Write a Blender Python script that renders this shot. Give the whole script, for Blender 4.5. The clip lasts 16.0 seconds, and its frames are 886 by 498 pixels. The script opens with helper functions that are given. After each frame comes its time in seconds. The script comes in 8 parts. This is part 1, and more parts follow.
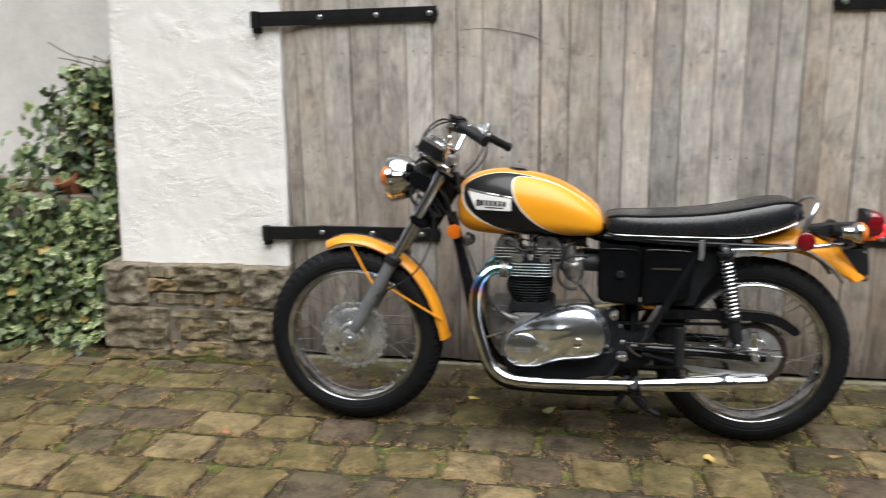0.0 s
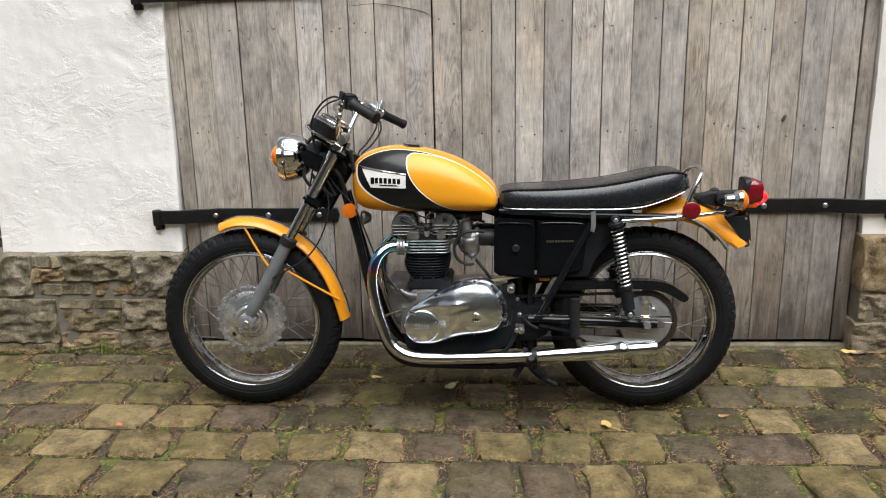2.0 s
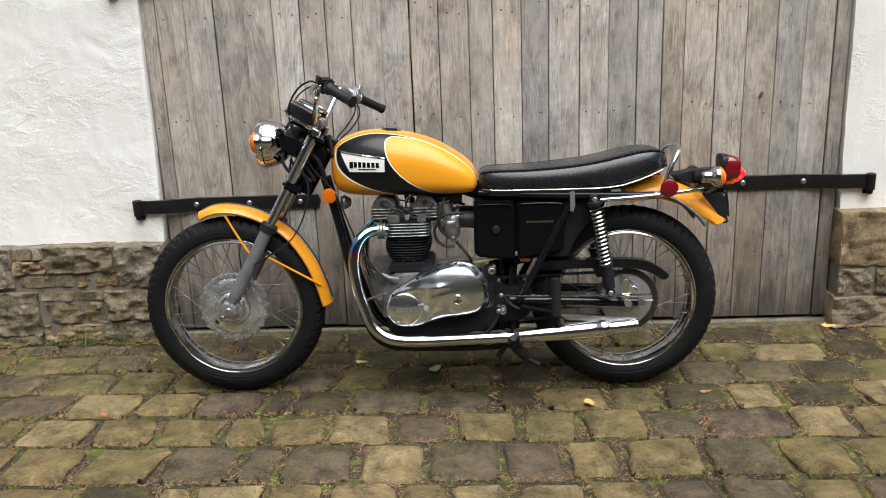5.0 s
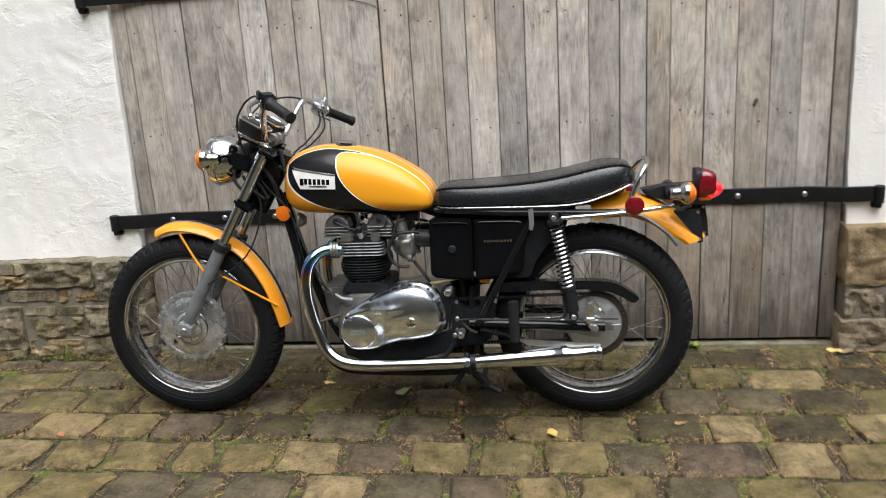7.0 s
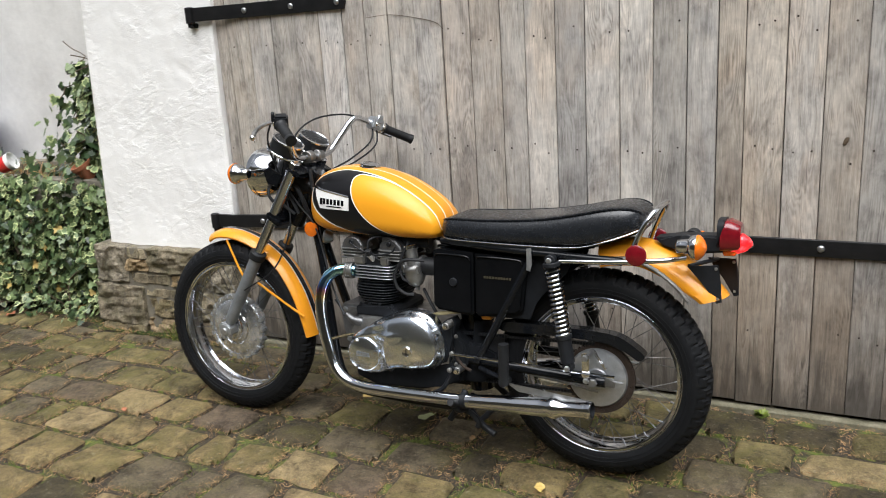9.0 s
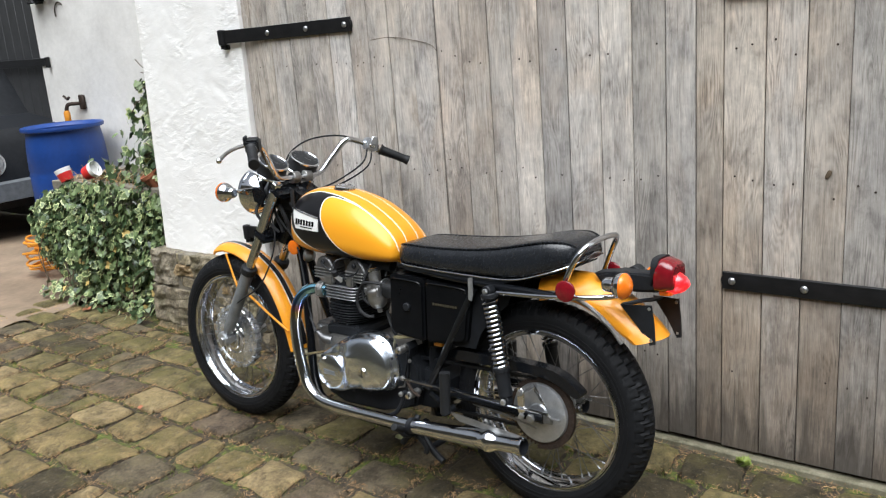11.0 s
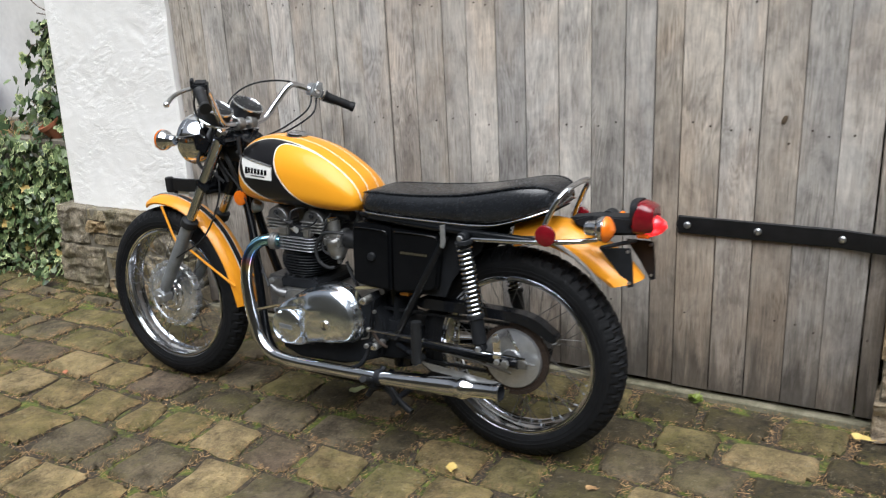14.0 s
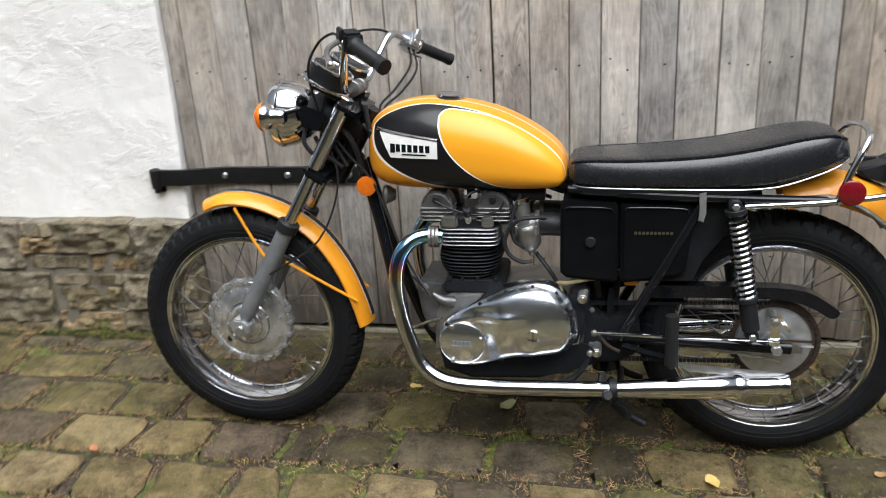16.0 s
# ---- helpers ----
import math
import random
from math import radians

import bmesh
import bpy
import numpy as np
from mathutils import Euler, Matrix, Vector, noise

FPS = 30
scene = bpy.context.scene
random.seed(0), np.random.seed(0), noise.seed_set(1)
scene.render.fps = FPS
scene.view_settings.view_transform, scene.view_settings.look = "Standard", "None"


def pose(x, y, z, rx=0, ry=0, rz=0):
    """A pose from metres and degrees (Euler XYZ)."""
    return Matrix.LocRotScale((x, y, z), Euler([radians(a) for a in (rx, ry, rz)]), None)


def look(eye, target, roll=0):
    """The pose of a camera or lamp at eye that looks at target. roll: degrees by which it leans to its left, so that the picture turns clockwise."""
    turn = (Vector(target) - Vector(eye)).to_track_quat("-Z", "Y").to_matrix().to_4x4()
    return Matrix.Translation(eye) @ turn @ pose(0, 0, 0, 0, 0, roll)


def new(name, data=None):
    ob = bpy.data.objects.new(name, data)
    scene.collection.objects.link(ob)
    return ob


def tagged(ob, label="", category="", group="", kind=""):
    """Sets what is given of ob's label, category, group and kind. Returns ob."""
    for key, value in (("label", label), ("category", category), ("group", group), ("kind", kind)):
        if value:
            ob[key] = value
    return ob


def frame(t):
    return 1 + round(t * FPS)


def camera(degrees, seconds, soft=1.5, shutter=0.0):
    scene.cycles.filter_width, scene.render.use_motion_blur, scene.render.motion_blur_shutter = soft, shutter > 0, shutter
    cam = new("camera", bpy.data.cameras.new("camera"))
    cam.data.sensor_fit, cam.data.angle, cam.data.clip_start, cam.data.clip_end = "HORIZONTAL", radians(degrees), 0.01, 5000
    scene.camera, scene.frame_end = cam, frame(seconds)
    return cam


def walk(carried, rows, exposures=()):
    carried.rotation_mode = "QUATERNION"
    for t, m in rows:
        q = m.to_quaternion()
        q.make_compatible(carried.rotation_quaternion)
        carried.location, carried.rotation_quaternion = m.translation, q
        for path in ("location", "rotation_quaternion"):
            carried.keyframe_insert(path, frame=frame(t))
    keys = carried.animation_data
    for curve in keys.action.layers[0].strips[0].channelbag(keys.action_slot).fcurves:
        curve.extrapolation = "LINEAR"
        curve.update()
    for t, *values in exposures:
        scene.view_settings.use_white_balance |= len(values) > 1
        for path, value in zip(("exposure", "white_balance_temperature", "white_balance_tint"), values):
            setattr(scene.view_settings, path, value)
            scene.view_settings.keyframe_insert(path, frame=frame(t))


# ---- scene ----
cam = camera(55.0, 16.0, soft=1.0, shutter=0.5)
PATH = [
    (0, (0.491, -0.045, 1.419), (0.164, 1.867, 0.935), -0.9),
    (0.5, (0.531, -0.046, 1.423), (0.388, 1.89, 0.941), -1.3),
    (1, (0.539, -0.036, 1.417), (0.448, 1.898, 0.914), -1.5),
    (1.5, (0.539, -0.03, 1.419), (0.451, 1.898, 0.895), -1.2),
    (2, (0.538, -0.026, 1.411), (0.42, 1.898, 0.875), -1.2),
    (2.5, (0.532, -0.027, 1.406), (0.394, 1.891, 0.855), -1.5),
    (3, (0.539, -0.031, 1.415), (0.406, 1.886, 0.861), -1.8),
    (3.5, (0.542, -0.03, 1.409), (0.427, 1.89, 0.859), -1.8),
    (4, (0.542, -0.029, 1.407), (0.441, 1.889, 0.85), -1.7),
    (6.3, (0.728, -0.051, 1.369), (0.598, 1.864, 0.807), -4.4),
    (6.5, (0.775, -0.007, 1.392), (0.63, 1.906, 0.827), -4.9),
    (7, (0.961, 0.148, 1.397), (0.694, 2.052, 0.844), -3.6),
    (7.5, (1.184, 0.252, 1.425), (0.732, 2.116, 0.859), -3.1),
    (8, (1.476, 0.233, 1.466), (0.868, 2.053, 0.904), -2.4),
    (8.5, (1.648, 0.353, 1.461), (0.908, 2.132, 0.923), -3.9),
    (8.6, (1.675, 0.402, 1.456), (0.898, 2.165, 0.92), -4.0),
    (8.7, (1.694, 0.433, 1.454), (0.891, 2.185, 0.918), -3.9),
    (10.8, (2.318, 0.828, 1.48), (1.12, 2.335, 0.935), -5.1),
    (11, (2.317, 0.858, 1.486), (1.127, 2.382, 0.975), -4.5),
    (11.5, (2.323, 0.909, 1.457), (1.135, 2.442, 0.97), -5.7),
    (12, (2.312, 0.911, 1.456), (1.134, 2.444, 0.943), -6.6),
    (12.5, (2.319, 0.912, 1.463), (1.155, 2.448, 0.93), -6.2),
    (13, (2.325, 0.908, 1.472), (1.202, 2.471, 0.928), -5.8),
    (13.5, (2.282, 0.824, 1.472), (1.256, 2.438, 0.888), -4.4),
    (14, (2.055, 0.737, 1.459), (1.119, 2.391, 0.835), -3.0),
    (14.5, (1.78, 0.691, 1.454), (0.924, 2.361, 0.761), -2.1),
    (15, (1.483, 0.792, 1.399), (0.674, 2.469, 0.669), -3.2),
    (15.5, (1.067, 0.877, 1.406), (0.377, 2.594, 0.647), -3.3),
    (16, (0.655, 0.828, 1.414), (0.278, 2.645, 0.667), -3.6),
]
LOOKS = [(0, 0.50, 6300, 10), (4, 0.50, 6300, 10), (8.5, 0.56, 6200, 10), (11, 0.68, 6000, 9), (11.6, 0.60, 6000, 9), (13, 0.56, 6050, 9), (14.5, 0.52, 6000, 10), (15, 0.76, 6050, 10), (15.5, 0.54, 6000, 10), (16, 0.60, 6100, 10)]
walk(cam, [(t, look(eye, target, roll)) for t, eye, target, roll in PATH], LOOKS)

# ---- world and light: an overcast day, soft light from the open yard ----
world = bpy.data.worlds.new("overcast_sky")
scene.world = world
world.use_nodes = True
wn, wl = world.node_tree.nodes, world.node_tree.links
bg = wn["Background"]
sky = wn.new("ShaderNodeTexSky")
sky.sky_type = "NISHITA"
sky.sun_disc = False
sky.sun_elevation, sky.sun_rotation = radians(67), radians(154)
sky.air_density, sky.dust_density, sky.ozone_density = 1.0, 6.0, 1.0
grey = wn.new("ShaderNodeHueSaturation")
grey.inputs["Saturation"].default_value = 0.12
wl.new(sky.outputs[0], grey.inputs["Color"])
wl.new(grey.outputs[0], bg.inputs["Color"])
bg.inputs["Strength"].default_value = 0.061
sun = new("sun", bpy.data.lights.new("sun", "SUN"))
sun.data.energy, sun.data.angle, sun.data.color = 3.75, radians(66), (1.0, 0.97, 0.93)
sun.matrix_world = look((1.7, -3.5, 9.1), (0.0, 0.0, 0.0))


# ---- materials ----
class Nodes:
    """A small writer of node trees: every call adds one node and returns its output."""

    def __init__(self, name):
        self.mat = bpy.data.materials.new(name)
        self.mat.use_nodes = True
        self.tree = self.mat.node_tree
        self.bsdf = self.tree.nodes["Principled BSDF"]
        self.coord = None

    def put(self, socket, value):
        if isinstance(value, bpy.types.NodeSocket):
            self.tree.links.new(value, socket)
        elif value is not None:
            socket.default_value = value

    def node(self, kind, out=0, **inputs):
        n = self.tree.nodes.new(kind)
        for key, value in inputs.items():
            self.put(n.inputs[key.replace("_", " ")], value)
        return n.outputs[out]

    def math(self, op, a, b=0.0, c=None, clamp=False):
        n = self.tree.nodes.new("ShaderNodeMath")
        n.operation, n.use_clamp = op, clamp
        for i, v in enumerate((a, b, c)):
            self.put(n.inputs[i], v)
        return n.outputs[0]

    def where(self, scale=(1, 1, 1), shift=True, turn=(0, 0, 0)):
        """Object coordinates, shifted by a random amount for every object."""
        tc = self.tree.nodes.new("ShaderNodeTexCoord")
        mp = self.tree.nodes.new("ShaderNodeMapping")
        mp.inputs["Scale"].default_value = scale
        source = tc.outputs["Object"]
        if any(turn):
            first = self.tree.nodes.new("ShaderNodeMapping")
            first.inputs["Rotation"].default_value = [radians(a) for a in turn]
            self.tree.links.new(source, first.inputs["Vector"])
            source = first.outputs[0]
        self.tree.links.new(source, mp.inputs["Vector"])
        if shift:
            self.tree.links.new(self.math("MULTIPLY", self.rand(), 37.0), mp.inputs["Location"])
        return mp.outputs[0]

    def rand(self):
        return self.node("ShaderNodeObjectInfo", "Random")

    def noise(self, vec, scale, detail=4.0, rough=0.55, distortion=0.0):
        return self.node("ShaderNodeTexNoise", "Fac", Vector=vec, Scale=scale, Detail=detail, Roughness=rough, Distortion=distortion)

    def ramp(self, fac, *stops):
        n = self.tree.nodes.new("ShaderNodeValToRGB")
        self.put(n.inputs[0], fac)
        el = n.color_ramp.elements
        while len(el) < len(stops):
            el.new(0.5)
        for e, (p, c) in zip(el, stops):
            e.position = p
            e.color = (*c, 1) if isinstance(c, (tuple, list)) else (c, c, c, 1)
        return n.outputs[0]

    def mix(self, fac, a, b, how="MIX"):
        n = self.tree.nodes.new("ShaderNodeMix")
        n.data_type, n.blend_type = "RGBA", how
        for i, v in ((0, fac), (6, a), (7, b)):
            if isinstance(v, (tuple, list)) and len(v) == 3:
                v = (*v, 1)
            self.put(n.inputs[i], v)
        return n.outputs[2]

    def bump(self, height, strength=0.3, distance=0.002, normal=None):
        n = self.tree.nodes.new("ShaderNodeBump")
        n.inputs["Strength"].default_value, n.inputs["Distance"].default_value = strength, distance
        self.put(n.inputs["Height"], height)
        self.put(n.inputs["Normal"], normal)
        return n.outputs[0]

    def done(self, color=None, rough=None, metal=None, normal=None, **more):
        for key, v in (("Base Color", color), ("Roughness", rough), ("Metallic", metal), ("Normal", normal)):
            if isinstance(v, (tuple, list)) and len(v) == 3:
                v = (*v, 1)
            self.put(self.bsdf.inputs[key], v)
        for key, v in more.items():
            self.put(self.bsdf.inputs[key.replace("_", " ")], v)
        return self.mat


def plain(name, c1, c2, scale, rough=(0.4, 0.6), metal=0.0, bump=0.0, bump_scale=None, vary=0.0, island=False, **more):
    """Two tones of noise, a roughness that wanders, fine relief, and some change from object to object."""
    n = Nodes(name)
    v = n.where()
    a = n.noise(v, scale, 6)
    b = n.noise(v, scale * 7, 3)
    f = n.math("ADD", n.math("MULTIPLY", a, 0.7), n.math("MULTIPLY", b, 0.3))
    col = n.ramp(f, (0.32, c1), (0.68, c2))
    if vary:
        col = n.node("ShaderNodeHueSaturation", Color=col, Value=n.math("MULTIPLY_ADD", n.node("ShaderNodeNewGeometry", "Random Per Island") if island else n.rand(), 2 * vary, 1 - vary))
    ro = n.math("MULTIPLY_ADD", b, rough[1] - rough[0], rough[0])
    nm = n.bump(n.noise(v, bump_scale or scale * 10, 4), bump, 0.003) if bump else None
    return n.done(col, ro, metal, nm, **more)


def make_wood():
    """Silvered oak: long grain, cathedral figure, dark checks, beige and slate patches, knots' shadows, damp feet."""
    n = Nodes("weathered_oak")
    v = n.where((1, 1, 0.055))
    wave = n.noise(n.where((1, 1, 0.085)), 70, 7, 0.7, 0.8)
    fine = n.noise(n.where((1, 1, 0.03)), 520, 3, 0.6)
    figure = n.noise(n.where((1, 1, 0.14)), 11, 2, 0.5, 0.6)
    rings = n.math("SINE", n.math("MULTIPLY", figure, 150.0))
    where_figured = n.ramp(n.noise(n.where((1, 1, 0.5)), 4.5, 2), (0.45, 0.0), (0.62, 1.0))
    rings = n.math("MULTIPLY", rings, where_figured)
    check = n.ramp(n.noise(n.where((1, 1, 0.025)), 200, 3, 0.5), (0.68, 0.0), (0.73, 1.0))
    f = n.math("ADD", n.math("ADD", n.math("MULTIPLY", wave, 0.5), n.math("MULTIPLY", fine, 0.38)), n.math("MULTIPLY_ADD", rings, 0.060, 0.06))
    col = n.ramp(f, (0.365, (0.225, 0.210, 0.191)), (0.445, (0.390, 0.370, 0.341)), (0.52, (0.49, 0.468, 0.435)), (0.63, (0.63, 0.605, 0.568)))
    # slate and beige drifts along the boards
    broad = n.noise(n.where((1, 1, 0.5)), 5, 5, 0.62, 0.5)
    slate = n.ramp(broad, (0.40, 1.0), (0.52, 0.0))
    col = n.mix(n.math("MULTIPLY", slate, 0.62), col, (0.62, 0.62, 0.645), "MULTIPLY")
    warm = n.ramp(n.noise(n.where((1, 1, 0.4)), 5, 4, 0.6, 0.4), (0.47, 0.0), (0.60, 1.0))
    col = n.mix(n.math("MULTIPLY", warm, 0.62), col, (0.985, 0.90, 0.82), "MULTIPLY")
    silver = n.ramp(n.noise(n.where((1, 1, 0.45)), 4.5, 5, 0.7, 0.5), (0.50, 0.0), (0.62, 1.0))
    col = n.mix(n.math("MULTIPLY", silver, 0.38), col, (0.64, 0.62, 0.585))
    # saw and weather bands across the grain
    band = n.noise(n.where((0.25, 1, 1)), 38, 3, 0.6)
    col = n.mix(0.22, col, n.ramp(band, (0.35, 0.78), (0.62, 1.08)), "MULTIPLY")
    pick = n.node("ShaderNodeTexWhiteNoise", "Value", Vector=n.where((0, 0, 0)))
    col = n.mix(n.math("MULTIPLY", n.math("SUBTRACT", n.rand(), 0.55, clamp=True), 1.1), col, (0.88, 0.79, 0.70), "MULTIPLY")
    col = n.node("ShaderNodeHueSaturation", Color=col, Value=n.math("MULTIPLY_ADD", pick, 0.12, 0.95))
    col = n.mix(1.0, col, n.node("ShaderNodeObjectInfo", "Color"), "MULTIPLY")
    # weathered blotches that cross the grain
    blotch = n.noise(n.where((1, 1, 0.55)), 13, 6, 0.72, 0.3)
    col = n.mix(1.0, col, n.ramp(blotch, (0.34, (0.66, 0.655, 0.66)), (0.47, (0.95, 0.95, 0.95)), (0.56, (1.04, 1.03, 1.02)), (0.68, (1.22, 1.20, 1.18))), "MULTIPLY")
    col = n.mix(n.math("MULTIPLY", check, 0.55), col, (0.10, 0.088, 0.076))
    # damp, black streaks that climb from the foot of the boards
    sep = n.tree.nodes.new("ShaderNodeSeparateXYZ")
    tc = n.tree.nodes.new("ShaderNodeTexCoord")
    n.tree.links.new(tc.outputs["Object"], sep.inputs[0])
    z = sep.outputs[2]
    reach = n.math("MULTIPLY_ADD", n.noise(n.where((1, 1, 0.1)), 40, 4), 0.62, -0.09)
    damp_shade = n.math("MULTIPLY", n.math("SUBTRACT", reach, z), 6.0, clamp=True)
    col = n.mix(n.math("MULTIPLY", damp_shade, 0.72), col, (0.085, 0.075, 0.062))
    # rain splash and dirt have browned the lower boards, in uneven tongues
    tongue = n.math("ADD", n.math("MULTIPLY", n.noise(n.where((1, 1, 0.12)), 26, 5, 0.65), 0.75), n.math("MULTIPLY", n.rand(), 0.35))
    dirt = n.math("MULTIPLY", n.math("SUBTRACT", n.math("ADD", tongue, 0.45), z), 1.25, clamp=True)
    col = n.mix(dirt, col, (0.49, 0.46, 0.43), "MULTIPLY")
    spot = n.ramp(n.noise(n.where((1, 1, 0.35)), 24, 3, 0.7), (0.69, 0.0), (0.75, 1.0))
    col = n.mix(n.math("MULTIPLY", spot, 0.6), col, (0.13, 0.115, 0.10))
    h = n.math("SUBTRACT", n.math("ADD", n.math("MULTIPLY", wave, 0.7), n.math("MULTIPLY", fine, 0.35)), n.math("MULTIPLY", check, 0.5))
    return n.done(col, n.math("MULTIPLY_ADD", fine, 0.2, 0.68), 0.0, n.bump(h, 0.6, 0.003))


def make_render():
    """Limewashed roughcast: slanting trowel scrapes with sharp lips, grit, a little grey dirt in the hollows."""
    n = Nodes("white_roughcast")
    v = n.where(shift=False)
    big = n.noise(v, 2.2, 4)
    mid = n.noise(v, 9, 5, 0.6, 0.6)
    fine = n.noise(v, 150, 4, 0.7)
    # flat dabs of render with ragged lips, pulled sideways by the trowel
    dab = n.ramp(n.noise(n.where((0.8, 1, 1.5), False, (0, 14, 0)), 13, 6, 0.6, 0.35), (0.47, 0.0), (0.55, 1.0))
    lip = n.ramp(n.noise(n.where((0.7, 1, 1.7), False, (0, -22, 0)), 22, 5, 0.62, 0.3), (0.52, 0.0), (0.58, 1.0))
    drag = n.ramp(n.noise(n.where((0.35, 1, 1.6), False, (0, 38, 0)), 30, 4, 0.6, 0.4), (0.55, 0.0), (0.66, 1.0))
    gate = n.ramp(n.noise(v, 4, 3), (0.42, 0.12), (0.62, 1.0))
    col = n.ramp(big, (0.35, (0.85, 0.84, 0.815)), (0.65, (0.90, 0.893, 0.875)))
    dirt = n.ramp(n.noise(v, 34, 6, 0.75), (0.66, 0.0), (0.78, 1.0))
    col = n.mix(n.math("MULTIPLY", dirt, 0.30), col, (0.52, 0.48, 0.41))
    rough = n.math("ADD", n.math("MULTIPLY", dab, 0.36), n.math("ADD", n.math("MULTIPLY", lip, 0.26), n.math("MULTIPLY", drag, 0.26)))
    h = n.math("ADD", n.math("MULTIPLY", mid, 0.7), n.math("ADD", n.math("MULTIPLY", fine, 0.07), n.math("MULTIPLY", gate, rough)))
    return n.done(col, 0.85, 0.0, n.bump(h, 0.40, 0.009))


def make_stone(name, tones, moss=0.5, vary=0.2, scale=14.0, relief=0.010, film=(0.150, 0.135, 0.035)):
    """Sandstone: warm and grey tones, pits, black weathering, green film in patches of its own."""
    n = Nodes(name)
    v = n.where()
    a, b, c = n.noise(v, scale, 6, 0.66), n.noise(v, scale * 9, 6, 0.75), n.noise(v, scale * 0.6, 4, 0.6)
    f = n.math("ADD", n.math("MULTIPLY", a, 0.5), n.math("MULTIPLY", b, 0.5))
    col = n.ramp(f, (0.40, tones[0]), (0.49, tones[1]), (0.60, tones[2]))
    pick = n.node("ShaderNodeTexWhiteNoise", "Value", Vector=n.where((0, 0, 0)))
    col = n.node("ShaderNodeHueSaturation", Color=col, Hue=n.math("MULTIPLY_ADD", pick, 0.030, 0.487), Saturation=n.math("MULTIPLY_ADD", n.rand(), 0.5, 0.72),
                 Value=n.math("MULTIPLY_ADD", pick, 2 * vary, 1 - vary))
    green = n.ramp(n.math("ADD", n.math("MULTIPLY", c, 0.75), n.math("MULTIPLY", b, 0.25)), (0.46, 0.0), (0.62, 1.0))
    col = n.mix(n.math("MULTIPLY", green, moss), col, film)
    soot = n.ramp(n.noise(v, scale * 1.7, 6, 0.75), (0.55, 0.0), (0.68, 1.0))
    col = n.mix(n.math("MULTIPLY", soot, 0.5), col, (0.045, 0.038, 0.028))
    pit = n.ramp(n.noise(v, scale * 14, 3, 0.6), (0.60, 0.0), (0.68, 1.0))
    col = n.mix(n.math("MULTIPLY", pit, 0.35), col, (0.05, 0.042, 0.03))
    h = n.math("SUBTRACT", n.math("ADD", a, n.math("MULTIPLY", b, 0.7)), n.math("MULTIPLY", pit, 0.25))
    return n.done(col, n.math("MULTIPLY_ADD", b, 0.3, 0.5), 0.0, n.bump(h, 0.75, relief))


def make_sett(name, tone, film, soot_share=0.5):
    """Worn sandstone sett: mottled and pitted, with moss film, black lichen and pale scuffs."""
    n = Nodes(name)
    n_pos = n.node("ShaderNodeNewGeometry", "Position")
    v = n.node("ShaderNodeVectorMath", 0)
    add = v.node
    n.tree.links.new(n_pos, add.inputs[0])
    n.tree.links.new(n.math("MULTIPLY", n.rand(), 7.0), add.inputs[1])
    a, b, c, d = n.noise(v, 10, 5, 0.65, 0.4), n.noise(v, 70, 6, 0.75), n.noise(v, 6, 4, 0.6, 0.5), n.noise(v, 260, 3, 0.7)
    f = n.math("ADD", n.math("MULTIPLY", a, 0.55), n.math("MULTIPLY", b, 0.45))
    col = n.mix(1.0, tone, n.ramp(f, (0.40, (0.36, 0.34, 0.30)), (0.475, (0.80, 0.79, 0.75)), (0.525, (1.10, 1.08, 1.03)), (0.60, (1.65, 1.61, 1.50))), "MULTIPLY")
    green = n.ramp(n.math("ADD", n.math("MULTIPLY", c, 0.7), n.math("MULTIPLY", b, 0.3)), (0.48, 0.0), (0.57, 1.0))
    col = n.mix(n.math("MULTIPLY", green, film), col, (0.150, 0.135, 0.036))
    soot = n.ramp(n.noise(v, 17, 6, 0.78), (0.55, 0.0), (0.63, 1.0))
    col = n.mix(n.math("MULTIPLY", soot, soot_share), col, (0.046, 0.038, 0.026))
    pale = n.ramp(n.noise(v, 44, 5, 0.8), (0.58, 0.0), (0.64, 1.0))
    col = n.mix(n.math("MULTIPLY", pale, 0.35), col, (0.42, 0.36, 0.25))
    pit = n.ramp(n.math("ADD", n.math("MULTIPLY", d, 0.5), n.math("MULTIPLY", b, 0.5)), (0.535, 0.0), (0.585, 1.0))
    col = n.mix(n.math("MULTIPLY", pit, 0.5), col, (0.040, 0.032, 0.022))
    h = n.math("SUBTRACT", n.math("ADD", a, n.math("MULTIPLY", b, 0.9)), n.math("MULTIPLY", pit, 0.3))
    return n.done(col, n.math("MULTIPLY_ADD", b, 0.3, 0.6), 0.0, n.bump(h, 1.0, 0.018), Specular_IOR_Level=0.35)


def make_drum():
    """Spun alloy: fine turning marks that spread the highlight into a bow tie."""
    n = Nodes("silver_brake_drum")
    t = n.tree.nodes.new("ShaderNodeTangent")
    t.direction_type, t.axis = "RADIAL", "Y"
    f = n.noise(n.where(), 40, 4, 0.6)
    col = n.ramp(f, (0.38, (0.44, 0.46, 0.485)), (0.62, (0.68, 0.70, 0.73)))
    return n.done(col, n.math("MULTIPLY_ADD", f, 0.14, 0.18), 0.85, None, Anisotropic=0.75, Tangent=t.outputs[0])


